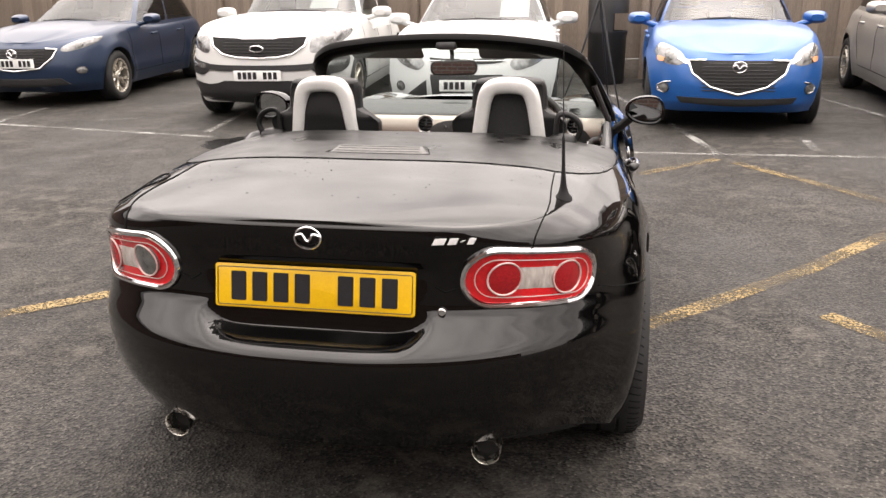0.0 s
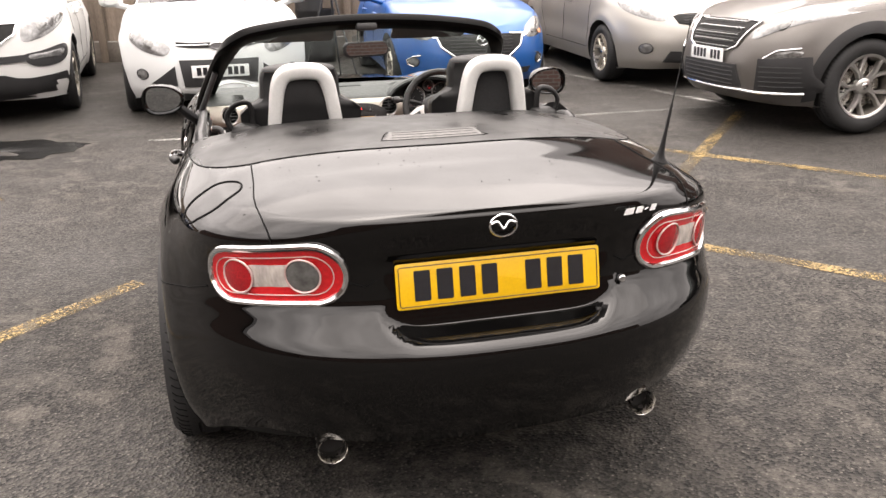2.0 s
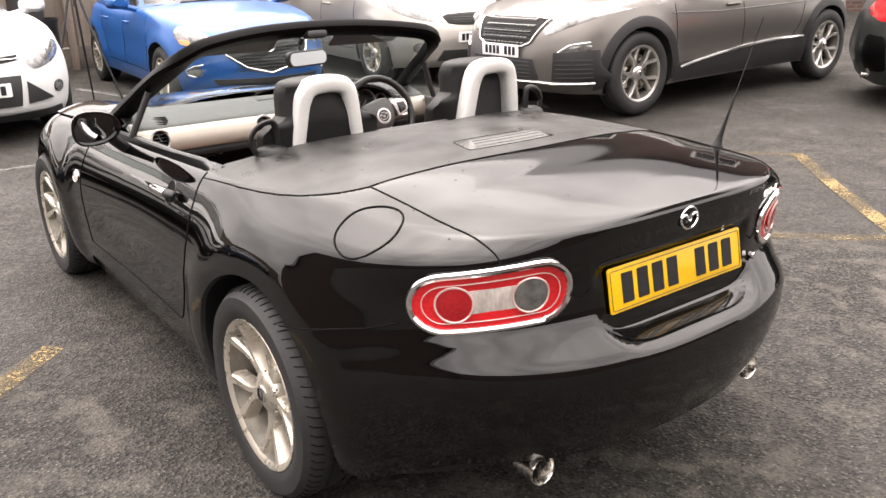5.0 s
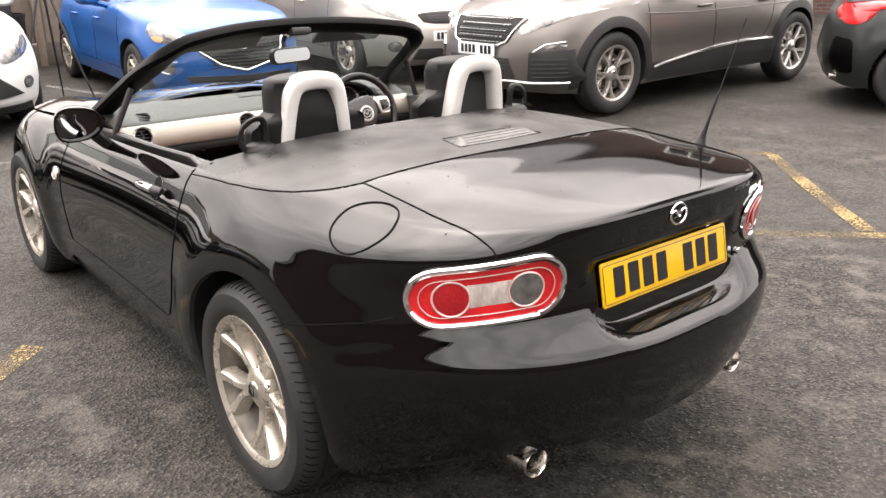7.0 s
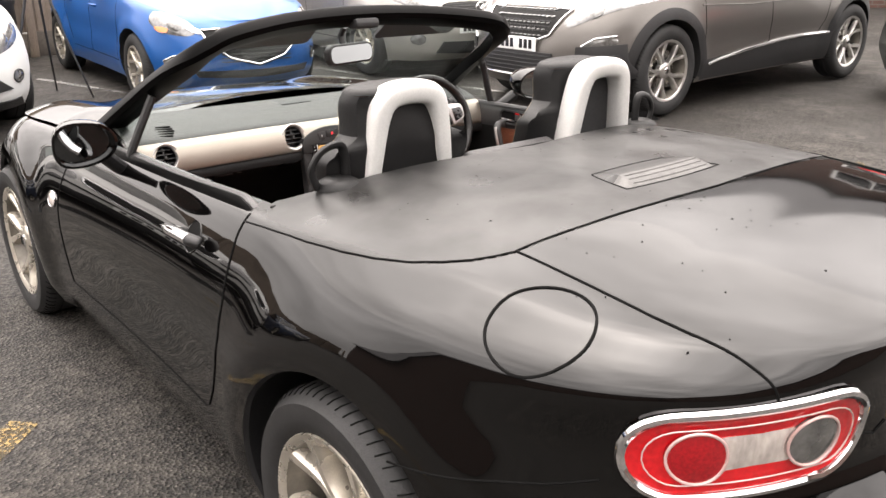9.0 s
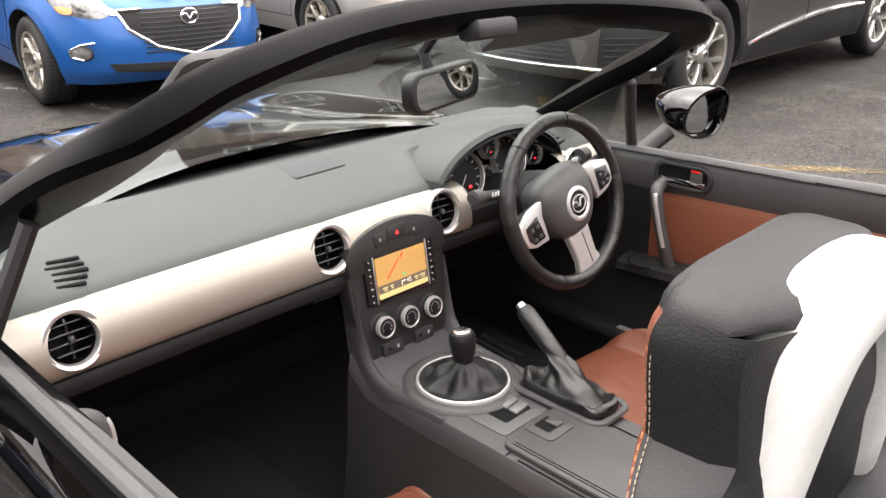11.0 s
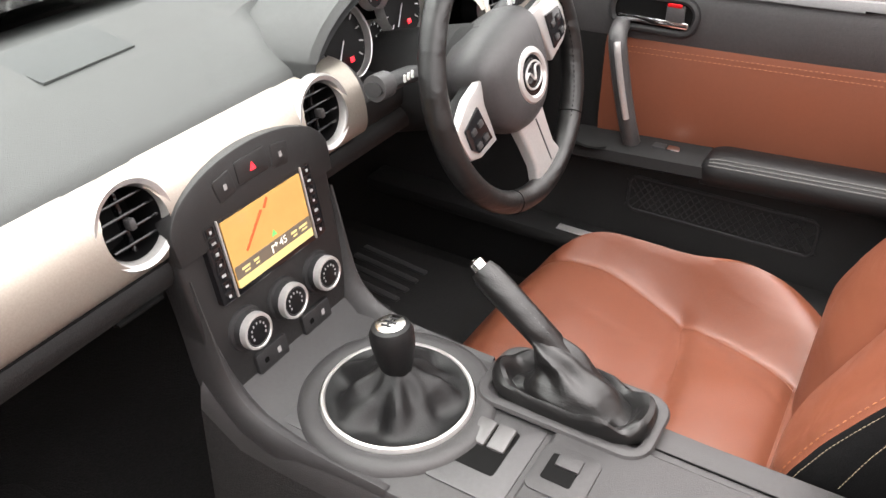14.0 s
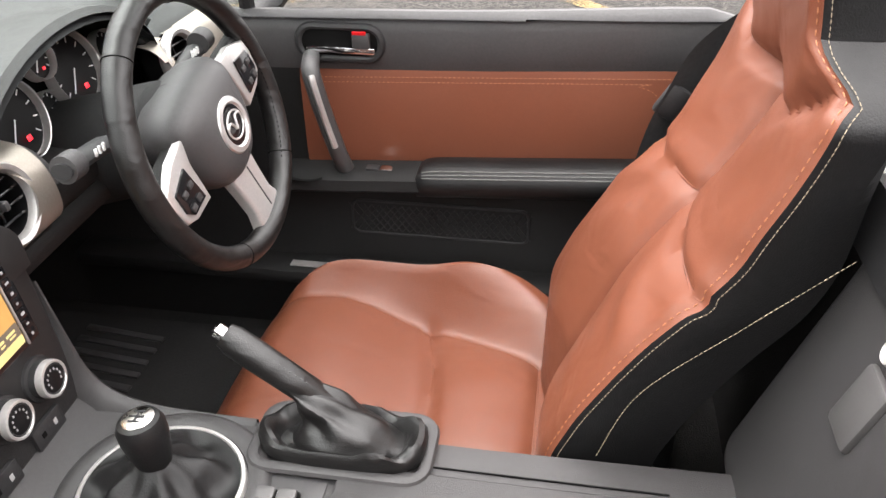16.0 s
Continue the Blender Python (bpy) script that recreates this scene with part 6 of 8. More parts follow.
for sx in (-1, 1):
    arm = [(sx * 0.066, 0.036), (sx * 0.110, 0.034), (sx * 0.160, 0.030), (sx * 0.163, 0.004), (sx * 0.158, -0.030), (sx * 0.074, -0.036)]
    part("spoke", Geo().prism(arm[::sx], 0.018, WHEEL @ pose(0, 0, -0.018), 0.005, 3), DEEP, sw)
    face_pts = [(sx * 0.070, 0.040), (sx * 0.112, 0.038), (sx * 0.150, 0.022), (sx * 0.154, 0.002), (sx * 0.148, -0.026), (sx * 0.128, -0.036), (sx * 0.088, -0.040), (sx * 0.083, 0.012)]
    part("spoke_trim", Geo().prism(face_pts[::sx], 0.010, WHEEL @ pose(0, 0, -0.001), 0.0035, 3), SATIN, sw, "silver spoke trim")
    pod = [(sx * 0.102, 0.020), (sx * 0.140, 0.012), (sx * 0.142, -0.014), (sx * 0.132, -0.026), (sx * 0.098, -0.028)]
    part("button_pod", Geo().prism(pod[::sx], 0.0035, WHEEL @ pose(0, 0, 0.0085), 0.001), GLOSS_BLACK, sw, "black button pod")
    for j in range(4):
        part("wheel_button", Geo().box((0.010, 0.0075, 0.003), WHEEL @ pose(sx * (0.111 + 0.017 * (j % 2)), -0.018 + 0.020 * (j // 2), 0.013), 0.001), SOFT_GREY, sw)
    for d in (64, -54):
        q0 = radians(90 - sx * 90 + sx * d)
        seam = [WHEEL @ Vector(((0.1665 + 0.0158 * math.cos(k)) * math.cos(q0), (0.1665 + 0.0158 * math.cos(k)) * math.sin(q0), 0.0168 * math.sin(k))) for k in (2 * math.pi * j / 16 for j in range(16))]
        part("rim_seam", Geo().tube(seam, 0.0008, 5, closed=True), GAP, sw)
low_pts = [(-0.036, -0.060), (-0.032, -0.096), (-0.030, -0.130), (-0.040, -0.156), (-0.020, -0.164), (0.020, -0.164), (0.040, -0.156), (0.030, -0.130), (0.032, -0.096), (0.036, -0.060)]
part("lower_spoke", Geo().prism(low_pts, 0.016, WHEEL @ pose(0, 0, -0.010), 0.006, 4), SATIN, sw, "silver lower spoke")
part("spoke_groove", Geo().box((0.002, 0.07, 0.002), WHEEL @ pose(0.006, -0.112, 0.0062), 0.0005), CHARCOAL, sw)
tagged(part("rim_stitching", stitches([WHEEL @ Vector((0.153 * math.cos(q), 0.153 * math.sin(q), 0.010)) for q in (radians(-58 + 2.5 * k) for k in range(28))], 0.004, 0.003, 0.0009), GAP, sw), kind="stuff")
for sx, tip in ((-1, (0.140, 1.236, 0.842)), (1, (0.505, 1.232, 0.862))):
    stalk = part("stalk", Geo().tube(spline([(0.345 + sx * 0.05, 1.255, 0.805), (0.345 + sx * 0.11, 1.245, 0.832 + 0.005 * sx), tip], 4), [0.011] * 4 + [0.013] * 3 + [0.0115] * 2, 12, flat=0.75), BLACK_TRIM, roadster, "black column stalk")
    part("stalk_collar", Geo().tube([Vector(tip) - Vector((sx * 0.026, 0, 0.002)), Vector(tip) - Vector((sx * 0.004, 0, 0))], 0.0155, 14), CHARCOAL, stalk)
    for k in range(3):
        part("stalk_mark", Geo().box((0.003, 0.003, 0.009), pose(tip[0] - sx * (0.050 + 0.008 * k), tip[1] - 0.010, tip[2] - 0.002), 0.0006), WHITE_MARK, stalk)

# centre tunnel
tun = []
for y, w, z in ((0.46, 0.125, 0.545), (0.60, 0.122, 0.545), (0.80, 0.118, 0.546), (0.95, 0.118, 0.548), (1.10, 0.120, 0.548), (1.20, 0.120, 0.549), (1.245, 0.122, 0.556), (1.29, 0.126, 0.60)):
    tun.append([Vector((x * w, y, zz)) for x, zz in ((-1.35, 0.22), (-1.15, 0.40), (-1.06, z - 0.040), (-1.02, z - 0.014), (-0.95, z - 0.002), (-0.80, z), (-0.4, z), (0, z), (0.4, z), (0.80, z), (0.95, z - 0.002), (1.02, z - 0.014), (1.06, z - 0.040), (1.15, 0.40), (1.35, 0.22))])
part("centre_console", Geo().grid([r[2:13] for r in tun]), SOFT_GREY, roadster, "grey moulded centre console")
for cut in (slice(0, 3), slice(12, 15)):
    part("console_side", Geo().grid([r[cut] for r in tun]), CARPET, roadster, "black carpeted console side")
for sx in (-1, 1):
    fin = spline([(0, 1.06, 0.5465), (0, 1.14, 0.548), (0, 1.195, 0.553), (0, 1.232, 0.566), (0, 1.256, 0.592), (0, 1.268, 0.630), (0, 1.278, 0.675), (0, 1.288, 0.72)], 5)
    rows = []
    for i, p in enumerate(fin):
        t = (fin[min(i + 1, len(fin) - 1)] - fin[max(i - 1, 0)]).normalized()
        nrm = Vector((0, -t.z, t.y))
        k, thin = smooth01(i / 12), 1 - 0.75 * smooth01((i - 18) / 14)
        rows.append([Vector((sx * (0.115 + (dx * (0.35 + 0.45 * k) if dx > 0 else dx) * thin), p.y, p.z)) + nrm * dn for dx, dn in ((0.012, -0.04), (0.012, -0.025), (0.011, -0.012), (0.006, -0.001), (0.0, 0.003), (-0.007, 0.002), (-0.014, -0.004), (-0.022, -0.016), (-0.026, -0.03))])
    part("console_edge", Geo().grid(rows), SOFT_GREY, roadster, "flared grey console edge")
tray = part("console_tray", Geo().prism(rounded(0.19, 0.085, 0.014), 0.004, pose(0, 1.200, 0.5465), 0.002), CHARCOAL, roadster, "dark tray before the gear lever")
part("gear_surround", Geo().lathe([(0.114, -0.001), (0.111, 0.005), (0.104, 0.0085), (0.095, 0.0085), (0.0885, 0.006), (0.087, -0.004)], pose(0, 1.122, 0.5478), 64), SOFT_GREY, roadster, "raised grey ring round the gear lever")
lidp = part("console_lid", Geo().prism(rounded(0.160, 0.340, 0.020), 0.010, pose(-0.020, 0.776, 0.546, 0, 0, 0), 0.004, 3), SOFT_GREY, roadster, "grey storage lid")
part("lid_latch", Geo().prism(rounded(0.066, 0.062, 0.010), 0.0025, pose(-0.012, 0.915, 0.5555), 0.001), SOFT_GREY, lidp)
part("latch_pocket", Geo().prism(rounded(0.036, 0.032, 0.003), 0.0008, pose(-0.010, 0.918, 0.5578)), GAP, lidp, "dark finger pocket")
part("latch_tongue", Geo().box((0.018, 0.026, 0.004), pose(0.001, 0.914, 0.5595), 0.0015), SOFT_GREY, lidp)
for x0 in (-0.084, -0.090):
    part("lid_groove", Geo().tube([(x0, 0.62, 0.5562), (x0, 0.925, 0.5562)], 0.0009, 5), GAP, lidp)
LIGHT_GREY = material("pale_grey_plastic", (0.062, 0.060, 0.060), 0.38, grain=0.06, grain_scale=300, stain=0.05)
swp = part("switch_panel", Geo().prism(rounded(0.118, 0.088, 0.008), 0.004, pose(-0.018, 0.998, 0.546), 0.0015), CHARCOAL, roadster, "dark switch panel")
part("switch_pocket", Geo().prism(rounded(0.066, 0.052, 0.004), 0.0008, pose(-0.014, 1.003, 0.5498)), GAP, swp, "dark switch pocket")
for k, y in enumerate((1.014, 0.991)):
    part("rocker", Geo().box((0.034, 0.021, 0.007), pose(0.001, y, 0.5525, 0, -8), 0.003), LIGHT_GREY, swp)
for x0 in (-0.108, 0.076):
    part("console_joint", Geo().tube([(x0, 0.60, 0.5465), (x0, 0.90, 0.5475)], 0.0012, 5), GAP, roadster)
part("console_joint", Geo().tube([(-0.112, 0.922, 0.5475), (0.05, 0.922, 0.5485)], 0.0014, 5), GAP, roadster)

# gear lever
gear = part("gear_lever", Geo().lathe([(0.0875, -0.006), (0.087, 0.005), (0.0855, 0.0080), (0.0825, 0.0085), (0.0805, 0.006), (0.079, -0.006)], pose(0, 1.122, 0.550), 56), SATIN, roadster, "gear lever in a silver ring")
rows = []
for k in range(21):
    t = k / 20
    rows.append([])
    for j in range(64):
        q = 2 * math.pi * j / 64
        wave = math.sin(5 * q + 2.5 * t) + 0.6 * math.sin(9 * q - 3 * t + 1)
        r = (0.066 * (1 - t) ** 0.85 + 0.0145) * (1 + 0.06 * math.sin(math.pi * t) * wave)
        rows[-1].append(Vector((r * math.cos(q) + 0.003 * t, r * math.sin(q) + 0.004 * t, 0.009 - 0.006 * math.sin(math.pi * min(1, t / 0.6)) + 0.038 * t ** 2.4 + 0.0065 * math.sin(math.pi * t) ** 1.2 * (wave * 0.8 + 0.9))))
part("gear_gaiter", Geo().grid(rows, close_v=True).moved(pose(0, 1.122, 0.549)), VINYL, gear, "creased black leather gaiter")
part("gear_knob", Geo().lathe([(0.013, -0.055), (0.016, -0.045), (0.0165, -0.03), (0.0215, -0.010), (0.0245, 0.010), (0.0245, 0.022), (0.021, 0.030), (0.016, 0.0325), (0.0, 0.033)], pose(0.003, 1.126, 0.618, -6), 32), VINYL, gear, "black leather gear knob")
part("knob_cap", Geo().lathe([(0.0, 0.0), (0.0145, -0.0004), (0.0165, -0.002)], pose(0.003, 1.1295, 0.6525, -6), 28), STEEL, gear, "silver shift pattern cap")
for x, w, l in ((0, 0.002, 0.016), (-0.007, 0.002, 0.012), (0.007, 0.002, 0.012)):
    part("shift_mark", Geo().box((w, l, 0.0006), pose(0.003 + x, 1.1295, 0.6531, -6)), PLATE_INK, gear)
part("shift_mark", Geo().box((0.016, 0.002, 0.0006), pose(0.003, 1.1295, 0.6531, -6)), PLATE_INK, gear)

# handbrake
hbase = Vector((0.098, 0.945, 0.585))
htip = Vector((0.114, 1.080, 0.672))
hdir = (htip - hbase).normalized()
hb = part("handbrake", Geo().tube([hbase, hbase.lerp(htip, 0.25), hbase.lerp(htip, 0.3), hbase.lerp(htip, 0.75), hbase.lerp(htip, 0.93), htip], [0.012, 0.013, 0.0165, 0.0175, 0.0170, 0.014], 20), CABIN_LEATHER, roadster, "raised leather handbrake lever")
part("release_button", Geo().tube([htip, htip + hdir * 0.010, htip + hdir * 0.013], [0.009, 0.009, 0.006], 16), CHROME, hb, "chrome release button")
tagged(part("grip_stitching", stitches([hbase.lerp(htip, 0.32) + Vector((-0.006, -0.002, 0.0165)), hbase.lerp(htip, 0.9) + Vector((-0.006, -0.002, 0.0165))], 0.004, 0.003, 0.0009), CHARCOAL, hb), kind="stuff")
top = hbase.lerp(htip, 0.50)
foot = Vector((0.090, 0.950, 0.556))
LIP = [(1.0, 0.0), (1.01, 0.010), (0.97, 0.018), (0.90, 0.021), (0.83, 0.018), (0.76, 0.010), (0.71, 0.004)]
rows = []
for k in range(29):
    row = []
    for j in range(48):
        q = 2 * math.pi * j / 48
        cx, sy = math.copysign(abs(math.cos(q)) ** 0.7, math.cos(q)), math.copysign(abs(math.sin(q)) ** 0.7, math.sin(q))
        ruck = math.sin(4 * q + 0.8) + 0.7 * math.sin(7 * q + 2.0)
        if k < len(LIP):
            s, h = LIP[k]
            s += 0.030 * ruck * (k / 6)
            row.append(foot + Vector((0.043 * s * cx, 0.092 * s * sy, h * (1 + 0.25 * ruck * (abs(sy) > 0.3)))))
        else:
            t = (k - len(LIP) + 1) / 22
            c = (foot + Vector((0, -0.004, 0.004))).lerp(top, t) + Vector((0, -0.012 * math.sin(math.pi * t), 0.004 * math.sin(math.pi * t)))
            a = 0.024 * (1 - t) ** 1.9 + 0.0165
            b = 0.046 * (1 - t) ** 1.7 + 0.0170
            fold = 1 + math.sin(math.pi * min(1, 1.08 * t)) * (0.09 * math.sin(13 * t + 2.2 * math.sin(q + 0.6)) + 0.05 * math.sin(3 * q + 8 * t) + 0.03 * math.sin(7 * q - 5 * t))
            row.append(c + Vector((a * fold * math.cos(q), b * fold * math.sin(q), 0.003 * math.sin(5 * q + 9 * t) * math.sin(math.pi * t))))
    rows.append(row)
part("handbrake_gaiter", Geo().grid(rows, close_v=True), CABIN_LEATHER, hb, "creased black leather gaiter")
part("gaiter_frame", Geo().tube([(0.090 + x, 0.950 + y, 0.5555) for x, y in rounded(0.092, 0.190, 0.022)], 0.0075, 8, closed=True, flat=0.7), SOFT_GREY, hb)


# seats
SEAT_RIDGE = curve([(0.36, 0.735), (0.5, 0.736), (0.56, 0.718), (0.62, 0.688), (0.68, 0.652), (0.742, 0.607), (0.80, 0.573), (0.87, 0.546), (0.93, 0.529), (0.98, 0.522), (1.06, 0.530), (1.12, 0.508)])
SEAT_HALF = curve([(0.36, 0.190), (0.5, 0.206), (0.72, 0.203), (0.90, 0.208), (0.935, 0.210), (0.958, 0.192), (0.975, 0.160), (0.99, 0.138), (1.06, 0.132), (1.10, 0.112), (1.125, 0.075)])
SEAT_BOL = curve([(0.36, 0.02), (0.565, 0.036), (0.66, 0.022), (0.754, 0.012), (0.83, 0.020), (0.90, 0.028), (0.945, 0.014), (0.98, 0.004), (1.12, 0.002)])


SEAT_DEEP = curve([(0.36, 0.17), (0.7, 0.165), (0.88, 0.10), (0.95, 0.084), (1.12, 0.082)])


def build_seat(name, cx, label):
    seat = part(name, Geo().box((0.40, 0.40, 0.06), pose(cx, 0.92, 0.25), 0.02), BLACK_TRIM, roadster, label)
    zs_ = [0.36 + (1.080 - 0.36) * k / 80 for k in range(81)]
    fs = [-1 + 2 * k / 96 for k in range(97)]

    def front(f, z):
        w = SEAT_HALF(z)
        a = abs(f)
        ridge = SEAT_RIDGE(z)
        body = smooth01((0.94 - z) / 0.03)
        y = ridge - SEAT_BOL(z) * (1 - a) ** 1.1 + 0.016 * math.sin(math.pi * min(1, a)) * body - 0.010 * smooth01((a - 0.86) / 0.14) ** 2
        y -= 0.009 * math.exp(-(a / 0.045) ** 2) * body
        across = z - 0.748 - 0.010 * (1 - a) + 0.006 * a
        y -= 0.009 * math.exp(-(across / 0.009) ** 2)
        head = z - 0.905 - 0.05 * smooth01((a - 0.45) / 0.5)
        y -= 0.010 * math.exp(-(head / 0.009) ** 2)
        y += 0.014 * smooth01((head - 0.004) / 0.03)
        # gathered leather below the cross seam
        y += 0.0050 * math.sin(60 * (z + 0.16 * a) + 3 * f) * math.exp(-((z - 0.70) / 0.042) ** 2) * smooth01((a - 0.25) / 0.3) * smooth01((1.0 - a) / 0.15)
        y += 0.0030 * math.sin(38 * (z - 0.2 * a) + 2.0) * math.exp(-((z - 0.80) / 0.05) ** 2) * smooth01((a - 0.5) / 0.3)
        return Vector((cx + w * f, y, z))

    part("backrest", Geo().grid([[front(f, z) for f in fs] for z in zs_]), TAN, seat, "tan leather backrest with side bolsters")
    sides = Geo()
    for s in (-1, 1):
        sides.grid([[front(s, z), front(s, z) + Vector((s * 0.004, -0.010, 0)), front(s, z) + Vector((s * 0.002, -0.05, 0)), Vector((cx + s * SEAT_HALF(z) * 0.95, SEAT_RIDGE(z) - SEAT_DEEP(z) * 0.75, z)), Vector((cx + s * SEAT_HALF(z) * 0.6, SEAT_RIDGE(z) - SEAT_DEEP(z) * 0.96, z)), Vector((cx, SEAT_RIDGE(z) - SEAT_DEEP(z), z))] for z in zs_])
    z1 = 1.080
    ring = [front(f, z1) for f in fs]
    side_r = [front(1, z1) + Vector((0.004, -0.010, 0)), front(1, z1) + Vector((0.002, -0.05, 0)), Vector((cx + SEAT_HALF(z1) * 0.6, SEAT_RIDGE(z1) - SEAT_DEEP(z1) * 0.96, z1))]
    side_l = [Vector((2 * cx - p.x, p.y, p.z)) for p in reversed(side_r)]
    ring += side_r + [Vector((cx, SEAT_RIDGE(z1) - SEAT_DEEP(z1), z1))] + side_l
    mid = sum(ring, Vector()) / len(ring)
    caps = [[mid + (p - mid) * k + Vector((0, 0, h)) for p in ring] for k, h in ((1.0, 0.0), (0.97, 0.008), (0.86, 0.015), (0.6, 0.020), (0.3, 0.022))]
    sides.grid(caps, close_v=True).fan(caps[-1])
    part("backrest_shell", sides, VINYL, seat, "black leather seat sides and back")
    st, st2 = Geo(), Geo()
    for s in (-1, 1):
        path = [front(s, z) + Vector((s * 0.003, 0.0005, 0.0)) for z in zs_[:78]]
        for tgt, dx in ((st, 0.002),):
            q = stitches([p + Vector((s * dx, -0.006, 0)) for p in path])
            base = len(tgt.v)
            tgt.v += q.v
            tgt.f += [tuple(base + i for i in f) for f in q.f]
        q = stitches([front(s * 0.965, z) + Vector((0, 0.0008, 0)) for z in zs_[4:78]], 0.005, 0.0045, 0.0008)
        base = len(st2.v)
        st2.v += q.v
        st2.f += [tuple(base + i for i in f) for f in q.f]
        line = spline([(cx + s * 0.220, 0.675, 0.545), (cx + s * 0.219, 0.640, 0.64), (cx + s * 0.219, 0.555, 0.735), (cx + s * 0.214, 0.470, 0.82)], 12)
        q = stitches([p + Vector((s * 0.004, 0, 0)) for p in line])
        base = len(st.v)
        st.v += q.v
        st.f += [tuple(base + i for i in f) for f in q.f]
    tagged(part("stitching", st, THREAD, seat, "cream contrast stitching"), kind="stuff")
    tagged(part("tonal_stitching", st2, ORANGE_THREAD, seat), kind="stuff")
    seams = Geo()
    seams.tube([front(0.0, z) + Vector((0, 0.0002, 0)) for z in zs_[8:62]], 0.0012, 5)
    seams.tube([front(f, 0.748 + 0.010 * (1 - abs(f)) - 0.006 * abs(f)) + Vector((0, 0.0002, 0)) for f in fs[2:95]], 0.0014, 5)
    seams.tube([front(f, 0.905 + 0.05 * smooth01((abs(f) - 0.45) / 0.5)) + Vector((0, 0.0002, 0)) for f in fs[8:89]], 0.0014, 5)
    part("backrest_seam", seams, TAN_DARK, seat)
    # cushion
    rows = []
    ys = [0.66 + (1.24 - 0.66) * k / 60 for k in range(61)]

    seam_f = curve([(0.66, 0.40), (0.75, 0.49), (0.85, 0.62), (0.95, 0.71), (1.05, 0.76), (1.17, 0.80)])

    def cushion(f, y):
        w = 0.274 - 0.030 * smooth01((y - 1.08) / 0.13) - 0.045 * smooth01((0.80 - y) / 0.14)
        a = abs(f)
        rise = smooth01((a - seam_f(y)) / (0.30 if y > 1 else 0.30 + 0.25 * (1 - y)))
        z = 0.362 + 0.112 * rise * smooth01((1.235 - y) / 0.13) * smooth01((y - 0.58) / 0.32) - 0.12 * smooth01((a - 0.90) / 0.12) ** 2
        z += 0.040 * smooth01((y - 0.93) / 0.16) * (1 - 0.6 * rise)
        z -= 0.13 * max(0.0, (y - 1.135) / 0.105) ** 2.2
        z += 0.012 * math.sin(math.pi * min(1.0, max(0.0, (y - 0.75) / 0.16))) * (1 - smooth01((a - 0.2) / 0.5))
        z -= 0.0035 * math.exp(-((a - seam_f(y)) / 0.050) ** 2) + 0.009 * math.exp(-((y - 0.905 - 0.06 * a * a) / 0.014) ** 2) * (1 - smooth01((a - 0.70) / 0.1)) + 0.006 * math.exp(-((y - 0.745) / 0.010) ** 2) * (1 - smooth01((a - 0.5) / 0.1))
        return Vector((cx + w * f, y + 0.015 * (1 - f * f) * smooth01((y - 1.0) / 0.2), z))

    rows = [[cushion(f, y) for f in fs] for y in ys]
    g = Geo().grid(rows)
    part("cushion", g, TAN, seat, "tan leather seat cushion")
    skirt = Geo()
    edge = [r[0] for r in rows] + rows[-1][1:] + [r[-1] for r in reversed(rows[:-1])]
    skirt.grid([edge, [Vector((p.x, p.y, p.z - 0.02)) for p in edge], [Vector((p.x + (cx - p.x) * 0.1, p.y - 0.02, 0.27)) for p in edge]])
    part("cushion_skirt", skirt, VINYL, seat, "black cushion sides")
    seams = Geo()
    for s in (-1, 1):
        seams.tube([cushion(s * seam_f(y), y) - Vector((0, 0, 0.0004)) for y in ys[4:56]], 0.0013, 5)
    seams.tube([cushion(f, 0.905 + 0.06 * f * f) + Vector((0, 0, 0.0001)) for f in fs[12:85]], 0.0012, 5)
    seams.tube([cushion(f, 0.745) + Vector((0, 0, 0.0002)) for f in fs[27:70]], 0.0012, 5)
    part("cushion_seam", seams, TAN_DARK, seat)
    return seat


build_seat("driver_seat", 0.345, "tan and black leather driver's seat")
passenger = build_seat("passenger_seat", -0.340, "tan and black leather passenger's seat")
passenger.location = (-0.012, -0.05, 0)
belt = Geo()
bp = spline([(0.640, 0.41, 0.905), (0.622, 0.475, 0.893), (0.606, 0.545, 0.840), (0.602, 0.578, 0.770), (0.602, 0.605, 0.68), (0.600, 0.64, 0.45)], 8)
belt.grid([[p + Vector((0.012, -0.016, -0.012)), p + Vector((0, 0.003, 0.002)), p + Vector((-0.012, 0.022, 0.014))] for p in bp])
sb = part("seat_belt", belt, INTERIOR_DARK, roadster, "black seat belt")
part("belt_tongue", Geo().box((0.016, 0.05, 0.035), pose(0.600, 0.590, 0.765, -60, 0, 0), 0.006), BLACK_TRIM, sb)

# bulkhead between the seats with lock and catch
BULK = Matrix.Translation((0.0, 0.475, 0.72)) @ Matrix.Rotation(math.pi, 4, "Z") @ Matrix.Rotation(radians(72), 4, "X")
bulk = part("rear_bulkhead_panel", Geo().prism(rounded(0.34, 0.40, 0.03), 0.03, BULK @ pose(0, 0, -0.03), 0.008, 3), SOFT_GREY, roadster, "grey panel between the seats")
part("bulkhead_lock", Geo().lathe([(0, 0.003), (0.008, 0.003), (0.011, 0.005), (0.013, 0.001)], BULK @ pose(-0.045, 0.065, 0.0), 20), SATIN, bulk)
part("bulkhead_catch", Geo().box((0.050, 0.070, 0.012), BULK @ pose(-0.03, 0.012, 0.001), 0.006), LIGHT_GREY, bulk, "pale release catch")
